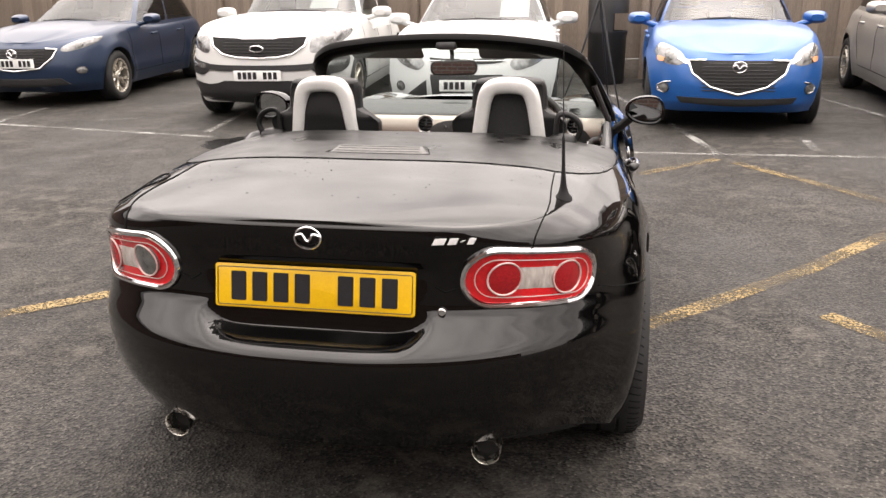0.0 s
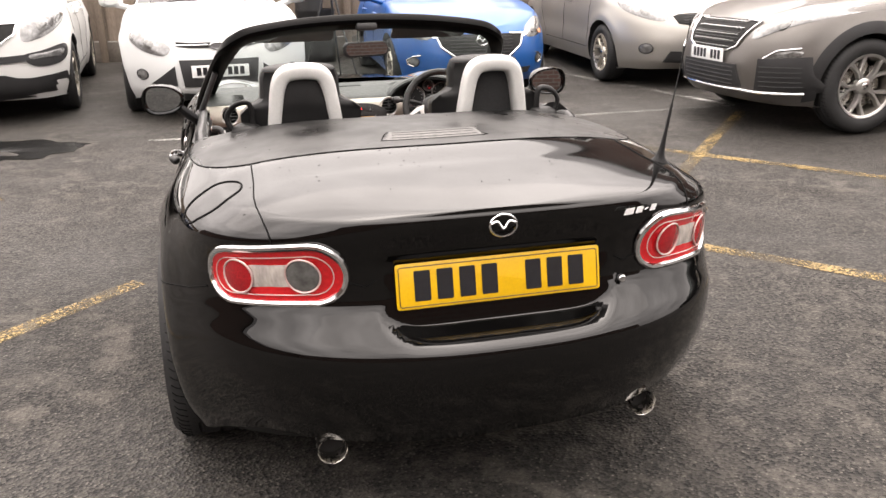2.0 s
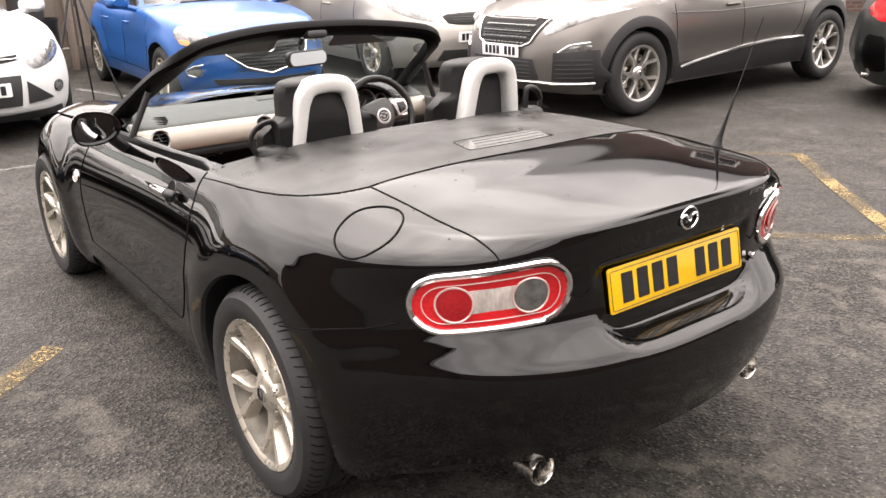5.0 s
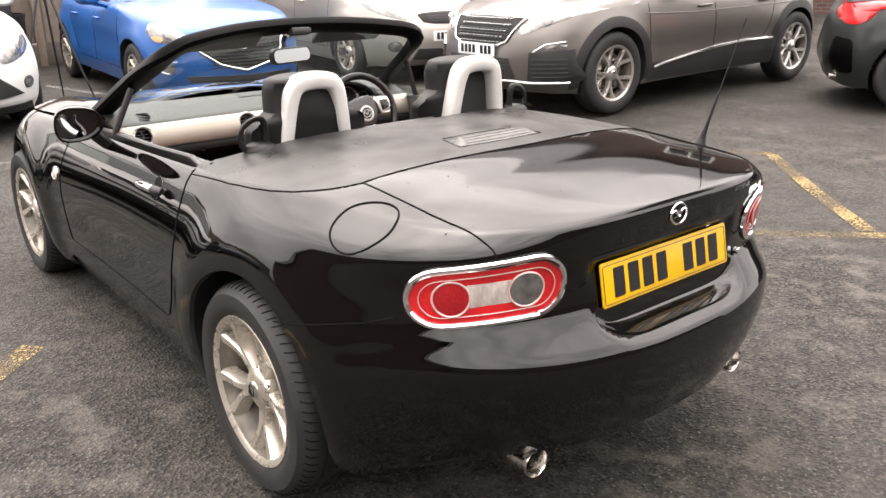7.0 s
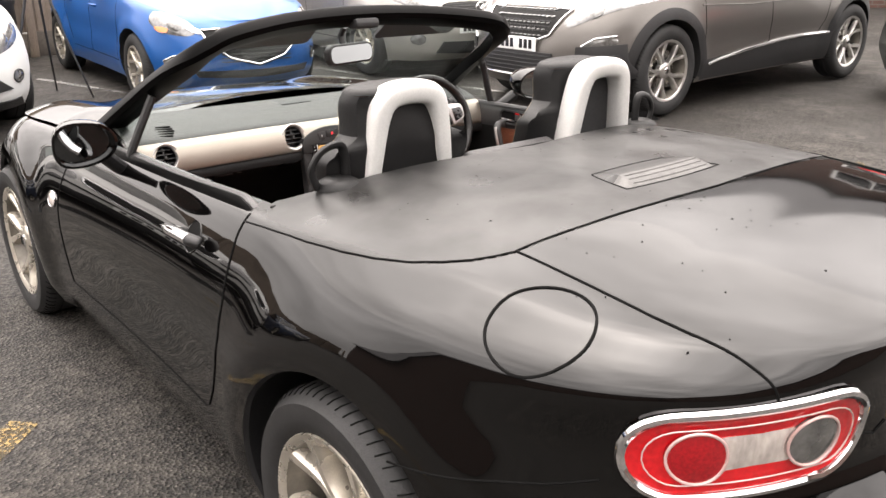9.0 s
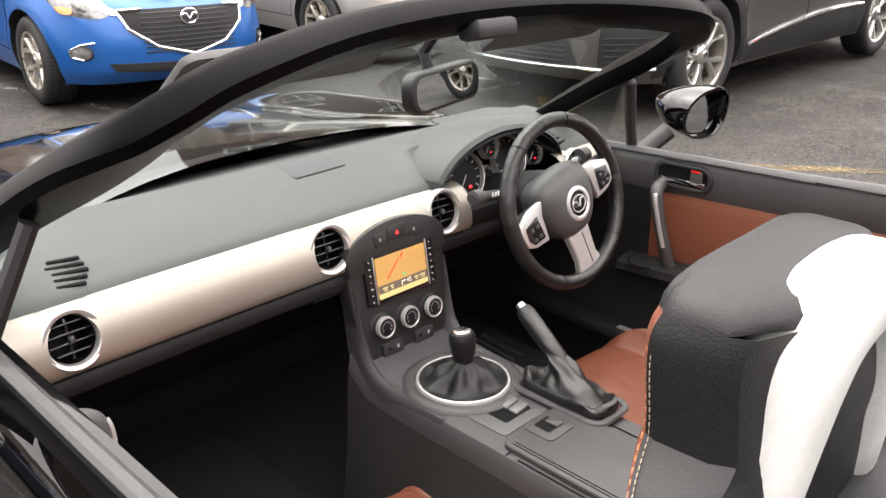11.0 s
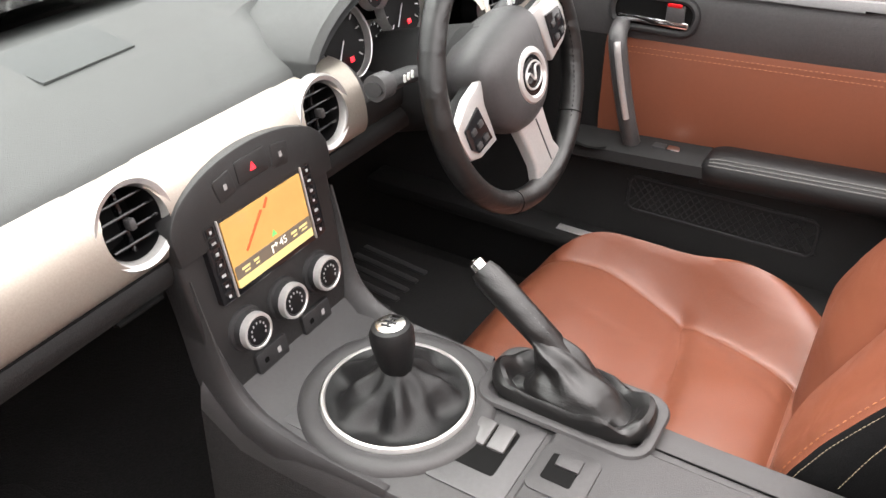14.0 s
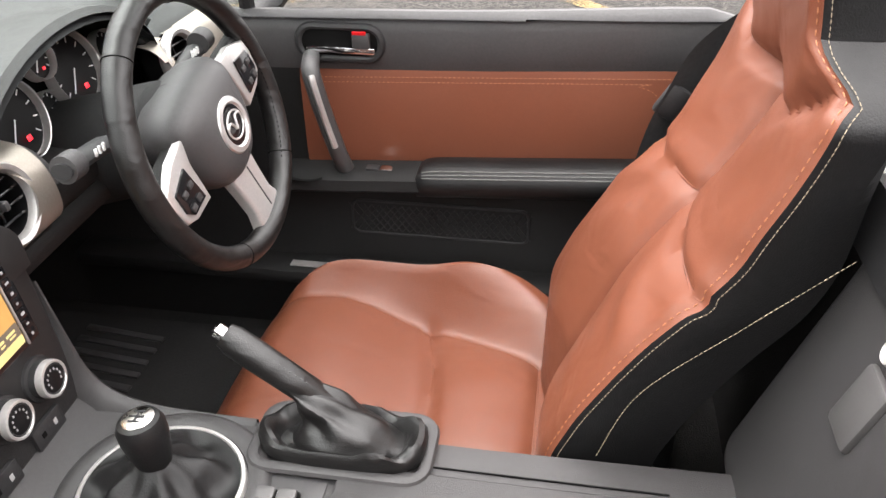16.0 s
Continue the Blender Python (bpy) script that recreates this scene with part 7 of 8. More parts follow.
part("rear_shelf", Geo().grid([[(x, y, z - 0.05 * (abs(x) / 0.68) ** 3) for x in (-0.68, -0.55, -0.3, 0, 0.3, 0.55, 0.68)] for y, z in ((0.28, 0.868), (0.40, 0.872), (0.445, 0.865), (0.455, 0.80))]), BLACK_TRIM, roadster, "black shelf behind the seats")
for sx in (-1, 1):
    guide = part("belt_guide", Geo().lathe([(0.0, 0.030), (0.030, 0.028), (0.046, 0.019), (0.054, 0.004), (0.054, -0.04)], pose(sx * 0.548, 0.395, 0.882), 24), VINYL, roadster, "black belt guide pod")
    part("belt_loop", Geo().tube(spline([(sx * 0.598, 0.405, 0.890), (sx * 0.612, 0.405, 0.930), (sx * 0.597, 0.402, 0.962), (sx * 0.569, 0.400, 0.980), (sx * 0.538, 0.400, 0.981), (sx * 0.527, 0.40, 0.955), (sx * 0.525, 0.40, 0.90)], 5), 0.0115, 12, flat=0.7), VINYL, guide, "black belt guide loop")


# doors' inner faces
def door_inside(sx):
    side = "driver" if sx > 0 else "passenger"
    ys = [0.44 + (1.66 - 0.44) * k / 24 for k in range(25)]

    def belt_z(y):
        return hero_zs(y) + 0.012 + 0.010 * smooth01((0.95 - y) / 0.45) - 0.016 * smooth01((0.56 - y) / 0.12) - 0.045 * smooth01((0.505 - y) / 0.06)

    rows = []
    for y in ys:
        b = belt_z(y)
        rows.append([Vector((sx * x, y, z)) for x, z in ((0.722, b - 0.030), (0.720, b - 0.004), (0.714, b + 0.001), (0.704, b + 0.001), (0.695, b - 0.008), (0.690, b - 0.03), (0.691, b - 0.070), (0.697, b - 0.092))])
    dr = part("door_trim", Geo().grid(rows), CHARCOAL, roadster, "charcoal padded door top")
    part("window_seal", Geo().grid([[Vector((sx * x, y, z)) for x, z in ((0.716, belt_z(y) - 0.014), (0.720, belt_z(y) - 0.002), (0.725, belt_z(y) - 0.002), (0.730, belt_z(y) - 0.010), (0.732, belt_z(y) - 0.034))] for y in ys]), FRAME_BLACK, dr, "black rubber window seal")
    rows = [[Vector((sx * x, y, z)) for x, z in ((0.698, belt_z(y) - 0.085), (0.705, 0.62), (0.705, 0.52), (0.70, 0.42), (0.69, 0.38), (0.70, 0.2))] for y in ys]
    part("door_lower", Geo().grid(rows), DEEP, dr, "black lower door panel")
    top_z = lambda y: 0.751 + (1.166 - y) * 0.045
    low_z = lambda y: 0.575 + (1.15 - y) * 0.09
    rows = []
    for k in range(21):
        y = 1.170 - 0.63 * k / 20
        rows.append([Vector((sx * x, y, z)) for x, z in ((0.704, top_z(y)), (0.697, top_z(y) - 0.004), (0.694, top_z(y) - 0.02), (0.695, low_z(y) + 0.03), (0.700, low_z(y)))])
    ins = part("door_insert", Geo().grid(rows), TAN_PANEL, dr, "tan leather door insert")
    st = stitches([Vector((sx * 0.6935, 1.16 - 0.55 * k / 20, top_z(1.16 - 0.55 * k / 20) - 0.024)) for k in range(21)] + spline([(sx * 0.6935, 0.63, 0.748), (sx * 0.6935, 0.602, 0.735), (sx * 0.6935, 0.598, 0.70), (sx * 0.6935, 0.612, 0.635)], 6), 0.0045, 0.003, 0.0006)
    for dz in (0.0155,):
        run = [Vector((sx * 0.6935, 1.165 - 0.60 * k / 20, top_z(1.165 - 0.60 * k / 20) - dz)) for k in range(21)]
        more = stitches(run, 0.0045, 0.003, 0.0006)
        base = len(st.v)
        st.v += more.v
        st.f += [tuple(base + i for i in f) for f in more.f]
    tagged(part("insert_stitching", st, ORANGE_THREAD, dr), kind="stuff")
    # armrest and switch ledge
    def rest(u, lift=0.0):
        """The padded rest's section at a distance from its rounded front end."""
        e = math.sqrt(max(0.0, 1 - (1 - min(1.0, u / 0.035)) ** 2))
        y, z = 0.975 - u, 0.590 + (u - 0.015) * 0.06
        return [Vector((sx * x, y, zz)) for x, zz in ((0.700, z - 0.004 + 0.016 * e), (0.684, z - 0.004 + 0.019 * e), (0.664, z - 0.004 + 0.019 * e), (0.650 + 0.006 * (1 - e), z - 0.004 + 0.014 * e + lift), (0.641 + 0.010 * (1 - e), z - 0.004 + 0.004 * e + lift), (0.636 + 0.014 * (1 - e), z - 0.012), (0.637 + 0.014 * (1 - e), z - 0.024), (0.645 + 0.010 * (1 - e), z - 0.036), (0.66, z - 0.044), (0.70, z - 0.05))]

    runs = [rest(u) for u in (0, 0.002, 0.006, 0.012, 0.02, 0.028, 0.036)] + [rest(0.036 + 0.40 * k / 14) for k in range(1, 15)]
    arm = part("armrest", Geo().grid(runs).fan(runs[0]), VINYL, dr, "padded black armrest")
    for f in (0.05, 0.5, 0.95):
        part("armrest_seam", Geo().tube([r[3].lerp(r[4], f) + Vector((-sx * 0.0003, 0, 0.0004)) for r in runs[3:]], 0.0011, 5), STITCH_GREY, arm, "grey stitched line")
    rows = []
    for k in range(13):
        y = 1.225 - 0.27 * k / 12
        z = 0.571 + (1.225 - y) * 0.06
        rows.append([Vector((sx * x, y, zz)) for x, zz in ((0.702, z + 0.008), (0.665, z + 0.004), (0.645, z - 0.004), (0.642, z - 0.022), (0.66, z - 0.034), (0.70, z - 0.04))])
    ledge = part("switch_ledge", Geo().grid(rows).fan(rows[0]), DEEP, dr, "black switch ledge")
    if sx > 0:
        for k in range(2):
            part("window_switch", Geo().box((0.018, 0.022, 0.006), pose(0.676, 1.028 + 0.024 * k, 0.586), 0.002), CHROME if k == 0 else BLACK_TRIM, dr, "mirror and window switch")
    part("cup_recess", Geo().lathe([(0.040, 0.002), (0.036, 0.004), (0.034, -0.002), (0.0, -0.004)], pose(sx * 0.672, 1.165, 0.573, 3), 28), GAP, dr)
    # pull handle
    pts = spline([(sx * 0.690, 1.145, 0.772), (sx * 0.652, 1.137, 0.768), (sx * 0.642, 1.130, 0.745), (sx * 0.650, 1.118, 0.680), (sx * 0.664, 1.104, 0.610), (sx * 0.680, 1.097, 0.572)], 5)
    part("pull_handle", Geo().tube(pts, 0.0145, 12), CHARCOAL, dr, "black door pull")
    part("pull_inlay", Geo().tube([p + Vector((-sx * 0.012, -0.004, 0)) for p in pts[7:19]], 0.0055, 8), SATIN, dr, "silver inlay of the door pull")
    # latch
    lm = Matrix.Translation((sx * 0.690, 1.097, 0.797)) @ Matrix.Rotation(radians(-90 * sx), 4, "Z") @ Matrix.Rotation(radians(90), 4, "X")
    part("latch_bezel", Geo().tube([lm @ Vector((x, z, 0)) for x, z in rounded(0.134, 0.052, 0.024)], 0.0065, 8, closed=True), BLACK_TRIM, dr)
    part("latch_cup", Geo().fan([lm @ Vector((x, z, 0.0022)) for x, z in rounded(0.130, 0.048, 0.022)]), GAP, dr)
    part("latch_lever", Geo().box((0.112, 0.011, 0.008), lm @ pose(0.002, -0.010, 0.006), 0.003), CHROME, dr, "chrome latch lever")
    part("lock_slider", Geo().box((0.028, 0.026, 0.008), lm @ pose(0.036 * 1, 0.006, 0.007), 0.003), CHARCOAL, dr)
    part("lock_mark", Geo().box((0.022, 0.006, 0.003), lm @ pose(0.034, 0.019, 0.010), 0.001), RED_LENS, dr, "red lock mark")
    # speaker mesh
    mesh_g = Geo()
    y0, y1 = 0.80, 1.085
    for k in range(22):
        y = y0 + (y1 - y0) * k / 21
        for d in (-1, 1):
            mesh_g.tube([(sx * 0.7005, y - d * 0.02, 0.448), (sx * 0.7005, y + d * 0.02, 0.500)], 0.0013, 4)
    sp = part("speaker_mesh", mesh_g, BLACK_TRIM, dr, "black speaker mesh")
    part("speaker_rim", Geo().tube([(sx * 0.701, 0.9425 + y, 0.474 + z) for y, z in rounded(0.315, 0.066, 0.015)], 0.003, 6, closed=True), BLACK_TRIM, dr)
    sill = part("door_sill", Geo().box((0.07, 1.1, 0.03), pose(sx * 0.665, 1.08, 0.375), 0.01), DEEP, roadster, "black door sill")
    part("sill_plate", Geo().box((0.018, 0.42, 0.002), pose(sx * 0.655, 1.00, 0.3915), 0.0005), SATIN, sill, "silver sill plate")


door_inside(1)
door_inside(-1)

# quarter lights beside the windscreen, interior mirror, header catches
for sx in (-1, 1):
    part("quarter_post", Geo().tube([(sx * 0.722, 1.255, 0.828), (sx * 0.690, 1.245, 0.90), (sx * 0.645, 1.225, 1.00)], 0.013, 8), BLACK_TRIM, roadster, "black quarter light post")
    ql = part("quarter_glass", Geo().fan([(sx * 0.722, 1.262, 0.835), (sx * 0.645, 1.235, 1.00), (sx * 0.69, 1.49, 0.872)]), GLASS, roadster, "small triangular quarter light")
    ql.visible_shadow = False
    part("visor", Geo().prism(rounded(0.34, 0.11, 0.02), 0.012, pose(sx * 0.30, 1.17, 1.150, -35, 0, 0), 0.004), CHARCOAL, roadster, "dark sun visor folded up")
im = pose(0.015, 1.180, 1.080, 90 - 5, 0, 14)
mir = part("interior_mirror", Geo().prism(rounded(0.215, 0.066, 0.028), 0.022, im @ pose(0, 0, -0.016), 0.006, 3), BLACK_TRIM, roadster, "black rear-view mirror")
part("mirror_glass", Geo().prism(rounded(0.198, 0.052, 0.022), 0.001, im @ pose(0, 0, 0.0062)), MIRROR, mir, "mirror glass")
part("mirror_stem", Geo().tube([(0.0, 1.20, 1.095), (0.0, 1.215, 1.135), (0.0, 1.19, 1.165)], 0.010, 8), BLACK_TRIM, mir)
part("header_catch", Geo().box((0.09, 0.05, 0.03), pose(0, 1.075, 1.182, -10), 0.010), BLACK_TRIM, roadster, "black centre roof catch")


# ---- parked cars ----
STUD = material("grille_stud_silver", (0.30, 0.30, 0.30), 0.3, 0.6, grain=0.1)
BAR_BLACK = material("black_grille_bar", (0.010, 0.010, 0.011), 0.35, grain=0.2)

SATIN_FILL = material("badge_grey", (0.25, 0.25, 0.26), 0.3, 0.5, grain=0.05)


def cabin_seat(parent, x, y, z):
    g = Geo().box((0.46, 0.12, 0.62), pose(x, y, z + 0.30, 12), 0.05, 3)
    g.box((0.24, 0.10, 0.17), pose(x, y - 0.08, z + 0.72, 12), 0.04, 3)
    part("seat", g, INTERIOR_DARK, parent, "dark seat back with head restraint")


def parked_car(name, label, at, body_paint, wb, front, rear, half, belt, hood, nose, roof, screen, tail, wheel_r, rim_r, spokes, alloy=ALLOY, nose_n=2.6, cladding=None, sill=0.20, group="parked cars", sheet=None):
    """A parked hatchback. Local y runs forward from the rear axle; belt, hood and nose are heights of the shoulder line; screen and tail are the y of the glass foot and head."""
    car = thing(name, label, "car", group, at)
    zs = curve([(-rear - 0.02, belt - 0.06), (-rear + 0.3, belt), (wb * 0.5, belt - 0.02), (screen[0], hood), (wb + 0.25, (hood * 0.62 + nose * 0.38)), (wb + front - 0.12, nose), (wb + front, nose - 0.05)])
    zb = curve([(-rear, sill + 0.08), (-rear + 0.25, sill), (wb + front - 0.35, sill - 0.01), (wb + front, sill + 0.02)])
    W = curve([(0, half * 0.93), (0.15, half * 0.97), (0.45, half), (0.7, half * 0.985), (0.88, half * 0.955), (0.96, half * 0.925), (1, half * 0.885)])
    R = curve([(0, -rear + 0.08), (0.3, -rear), (0.7, -rear + 0.04), (1, -rear + 0.12)])
    F = curve([(0, wb + front - 0.10), (0.18, wb + front - 0.01), (0.45, wb + front), (0.75, wb + front - 0.03), (0.93, wb + front - 0.09), (1, wb + front - 0.17)])
    waist = curve([(0, 0.99), (wb * 0.5, 0.985), (wb, 1.0), (wb + front, 0.98)])

    def dent(p, s):
        x, y, z = p
        for ya in (0, wb):
            d = math.hypot(y - ya, z - wheel_r)
            x += (math.copysign(0.018 * math.exp(-((d - wheel_r - 0.08) / 0.07) ** 2) * smooth01((abs(x) - half * 0.6) / 0.15), x) if x else 0)
        if 0.4 < y < wb - 0.3 and x:
            x -= math.copysign(0.02 * math.exp(-((z - 0.55) / 0.12) ** 2), x)
        return Vector((x, y, z))

    def top(x, y, f, z):
        h = z + 0.055 * (1 - abs(f) ** 3) * smooth01((wb + front + 0.05 - y) / 0.7)
        if y > screen[0] - 0.1:
            h -= 0.012 * math.exp(-((abs(f) - 0.62) / 0.10) ** 2) * smooth01((wb + front - y) / 0.5)
        return h

    g = body_shell([k / 26 for k in range(27)], W, waist, zb, zs, 0.15, wb - 0.1, R, F, lambda s: 3.0, lambda s: nose_n, top, nr=24, nm=56, nf=36, across=24, dent=dent)
    whole = g.mesh("shell", body_paint, 50)
    me = whole.copy()
    arch = wheel_r + 0.045
    cut_hole(me, lambda p: abs(p.x) > half * 0.55 and p.z < wheel_r + arch and any(math.hypot(p.y - ya, p.z - wheel_r) < arch for ya in (0, wb)),
             lambda p: next((Vector((p.x, ya + (p.y - ya) * arch / d, wheel_r + (p.z - wheel_r) * arch / d)) for ya in (0, wb) if abs(p.x) > half * 0.5 and 0.2 < (d := math.hypot(p.y - ya, p.z - wheel_r)) < arch + 0.06), None))
    body = part("body", me, None, car)
    # greenhouse
    def green(t, f):
        """A place on the cabin's upper shell: t from the foot to the roof edge, f round from tail (0) to screen (1)."""
        yf, yr = screen[0] + (screen[1] - screen[0]) * t, tail[0] + (tail[1] - tail[0]) * t
        w = half * 0.885 + (half * 0.66 - half * 0.885) * t
        n = 5.0
        q = math.pi * f
        yc, yl = (yf + yr) / 2, (yf - yr) / 2
        x = w * math.sin(q) ** (2 / n)
        c = math.cos(q)
        y = yc - yl * math.copysign(abs(c) ** (2 / n), c)
        return Vector((x, y, zs(y) - 0.015 + (roof - 0.06 - zs(y) + 0.015) * (t + 0.10 * math.sin(math.pi * t))))

    def ring_at(t, n=72):
        pts = [(green(t, k / 400).x, green(t, k / 400).y, green(t, k / 400).z) for k in range(401)]
        flat = evenly([(p[0], p[1]) for p in pts], n)
        out = []
        for x, y in flat:
            zq = zs(y) - 0.015
            out.append(Vector((x, y, zq + (roof - 0.06 - zq) * (t + 0.06 * math.sin(math.pi * t)))))
        return out

    n = 72
    rings = [ring_at(k / 10, n) for k in range(11)]
    lens = [0.0]
    for a, b in zip(rings[5], rings[5][1:]):
        lens.append(lens[-1] + (b - a).length)
    yf = screen[0] + (screen[1] - screen[0]) * 0.5
    frontal = [k for k in range(n + 1) if rings[5][k].x < half * 0.70 and rings[5][k].y > wb * 0.4]
    kf = min(frontal)
    kr = max(k for k in range(n + 1) if rings[5][k].x < half * 0.62 and rings[5][k].y < wb * 0.4)
    pillar = kf - int((kf - kr) * 0.46)
    shell_geo, gl_geo, side_geos = Geo(), Geo(), {}
    for i in range(10):
        for j in range(n):
            quad = [rings[i][j], rings[i][j + 1], rings[i + 1][j + 1], rings[i + 1][j]]
            lower_upper = 1 <= i <= 8
            if lower_upper and j >= kf:
                target = gl_geo
            elif lower_upper and kr + 2 < j < kf - 2 and abs(j - pillar) > 0:
                target = side_geos.setdefault("front" if j > pillar else "back", Geo())
            else:
                target = shell_geo
            target.fan(quad)
    crown = rings[10]
    for s in range(6):
        a, b = s / 6, (s + 1) / 6
        for j in range(n):
            lift = lambda k: 0.06 * (1 - (1 - k) ** 2)
            shell_geo.fan([Vector((p.x * (1 - k), p.y, p.z + lift(k))) for p, k in ((crown[j], a), (crown[j + 1], a), (crown[j + 1], b), (crown[j], b))])
    part("roof", shell_geo.mirrored(), body_paint, car)
    scr = part("windscreen", gl_geo.mirrored(), GLASS_DARK, car, "sloping windscreen reflecting the sky")
    for sx in (-1, 1):
        for key in side_geos:
            sg = Geo()
            sg.v, sg.f = list(side_geos[key].v), list(side_geos[key].f)
            part("side_window", sg.moved(Matrix.Diagonal((sx, 1, 1, 1))), GLASS_DARK, car)
    if sheet:
        def pane(t, x):
            yy = screen[0] + (screen[1] - screen[0]) * t - 0.07
            zq = zs(yy) - 0.015
            return Vector((x, yy, zq + (roof - 0.06 - zq) * (t + 0.06 * math.sin(math.pi * t)) - 0.02))
        part("price_sheet", Geo().grid([[pane(t, sheet - 0.17), pane(t, sheet + 0.17)] for t in (0.22, 0.5, 0.82)]), PAPER, car, "white paper sheet behind the windscreen")
    # cabin
    dash = Geo().box((half * 1.5, 0.45, 0.10), pose(0, screen[0] - 0.30, hood - 0.03, 4), 0.03)
    part("dashboard", dash, INTERIOR_DARK, car, "dark dashboard")
    for sx in (-1, 1):
        cabin_seat(car, sx * half * 0.42, wb * 0.42, 0.48)
    part("cabin_floor", Geo().grid([[(x, y, 0.52) for x in (-half * 0.8, half * 0.8)] for y in (-rear * 0.5, screen[0])]), INTERIOR_DARK, car)
    wip = Geo().tube(spline([(0.05 - half * 0.5, screen[0] + 0.05, hood + 0.045), (0, screen[0] + 0.02, hood + 0.07), (half * 0.45, screen[0] - 0.02, hood + 0.05)], 5), 0.012, 6)
    part("wiper", wip, BLACK_TRIM, car, "black wiper")
    # wheels, arches
    skl = Skin(whole, (-3, 0, 0), (0, 1, 0), (0, 0, 1), (1, 0, 0))
    skr = Skin(whole, (3, 0, 0), (0, 1, 0), (0, 0, 1), (-1, 0, 0))
    for sx, sk in ((-1, skl), (1, skr)):
        for ya in (0, wb):
            wheel_parts(car, "wheel", pose(sx * (half - 0.125), ya, wheel_r), wheel_r, 0.215, rim_r, alloy, spokes=spokes, twin=spokes % 2 == 0, turn=0.4, facing=sx, spoke_w=0.045, hub=0.07)
            edge = []
            for k in range(25):
                q = radians(-15 + 210 * k / 24)
                y, z = ya + arch * math.cos(q), wheel_r + arch * math.sin(q)
                h = sk.hit(y, max(z, sill + 0.03))
                if h is not None:
                    edge.append([Vector((h.x + sx * 0.002, y, z)), Vector((h.x - sx * 0.03, y, z)), Vector((sx * half * 0.5, y, z))])
            if len(edge) > 3:
                part("wheel_arch_liner", Geo().grid(edge), SOOT, car)
            if cladding:
                ring = [[sk.hit(ya + r * math.cos(q), max(wheel_r + r * math.sin(q), sill + 0.02), 0.006) for r in (arch - 0.004, arch + cladding * 0.5, arch + cladding)] for q in (radians(-12 + 204 * k / 30) for k in range(31))]
                ring = [r for r in ring if all(p is not None for p in r)]
                part("arch_cladding", Geo().grid(ring), BLACK_TRIM, car, "black plastic arch cladding")
        # door joints and handles
        lines = Geo()
        for path in ([(wb * 0.50, belt - 0.05), (wb * 0.50, sill + 0.14)], [(wb * 0.14, belt - 0.05), (wb * 0.18, wheel_r + 0.25), (wb * 0.24, sill + 0.2)], [(wb * 0.85, hood - 0.04), (wb * 0.84, sill + 0.14)], [(wb * 0.24, sill + 0.14), (wb * 0.84, sill + 0.14)]):
            q = sk.line(fine(path, 8), 0.006)
            base = len(lines.v)
            lines.v += q.v
            lines.f += [tuple(base + i for i in f) for f in q.f]
        part("door_joint", lines, GAP, car)
        for y0 in (wb * 0.53, wb * 0.19):
            pts = [sk.hit(y0 + d, belt - 0.13, l) for d, l in ((0, 0.004), (0.02, 0.03), (0.16, 0.03), (0.18, 0.004))]
            if all(p is not None for p in pts):
                part("door_handle", Geo().tube(spline(pts, 4), 0.013, 8), body_paint, car)
        mir = Geo()
        rows = [[Vector((sx * (half + 0.08) + 0.125 * (1 - 0.5 * t * t) * math.copysign(abs(math.cos(q)) ** 0.7, math.cos(q)), screen[0] - 0.42 + 0.13 * t, belt + 0.085 + 0.068 * (1 - 0.5 * t * t) * math.copysign(abs(math.sin(q)) ** 0.7, math.sin(q)))) for q in (2 * math.pi * k / 20 for k in range(20))] for t in (0, 0.4, 0.75, 1)]
        mir.grid(rows, close_v=True).fan(rows[-1]).fan(rows[0])
        mir.tube([(sx * half * 0.86, screen[0] - 0.38, belt), (sx * (half + 0.04), screen[0] - 0.36, belt + 0.05)], 0.03, 8)
        part("door_mirror", mir, body_paint, car)
    nose_skin = Skin(whole, (0, wb + front + 2, 0), (-1, 0, 0), (0, 0, 1), (0, -1, 0))
    under = Geo().grid([[Vector((x, y, sill + 0.02)) for x in (-half * 0.6, half * 0.6)] for y in (-rear + 0.2, wb + front - 0.3)])
    part("underbody", under, SOOT, car)
    return car, nose_skin, whole


def mir_outline(pts):
    return pts + [(-x, z) for x, z in reversed(pts)]


def bars(skin, a0, a1, z0, z1, count, lift=0.012, width=0.012):
    """Thin bars across a grille, one mesh each."""
    for k in range(count):
        z = z0 + (z1 - z0) * (k + 0.5) / count
        yield skin.band([(a0 + (a1 - a0) * j / 10, z) for j in range(11)], width, lift, closed=False)


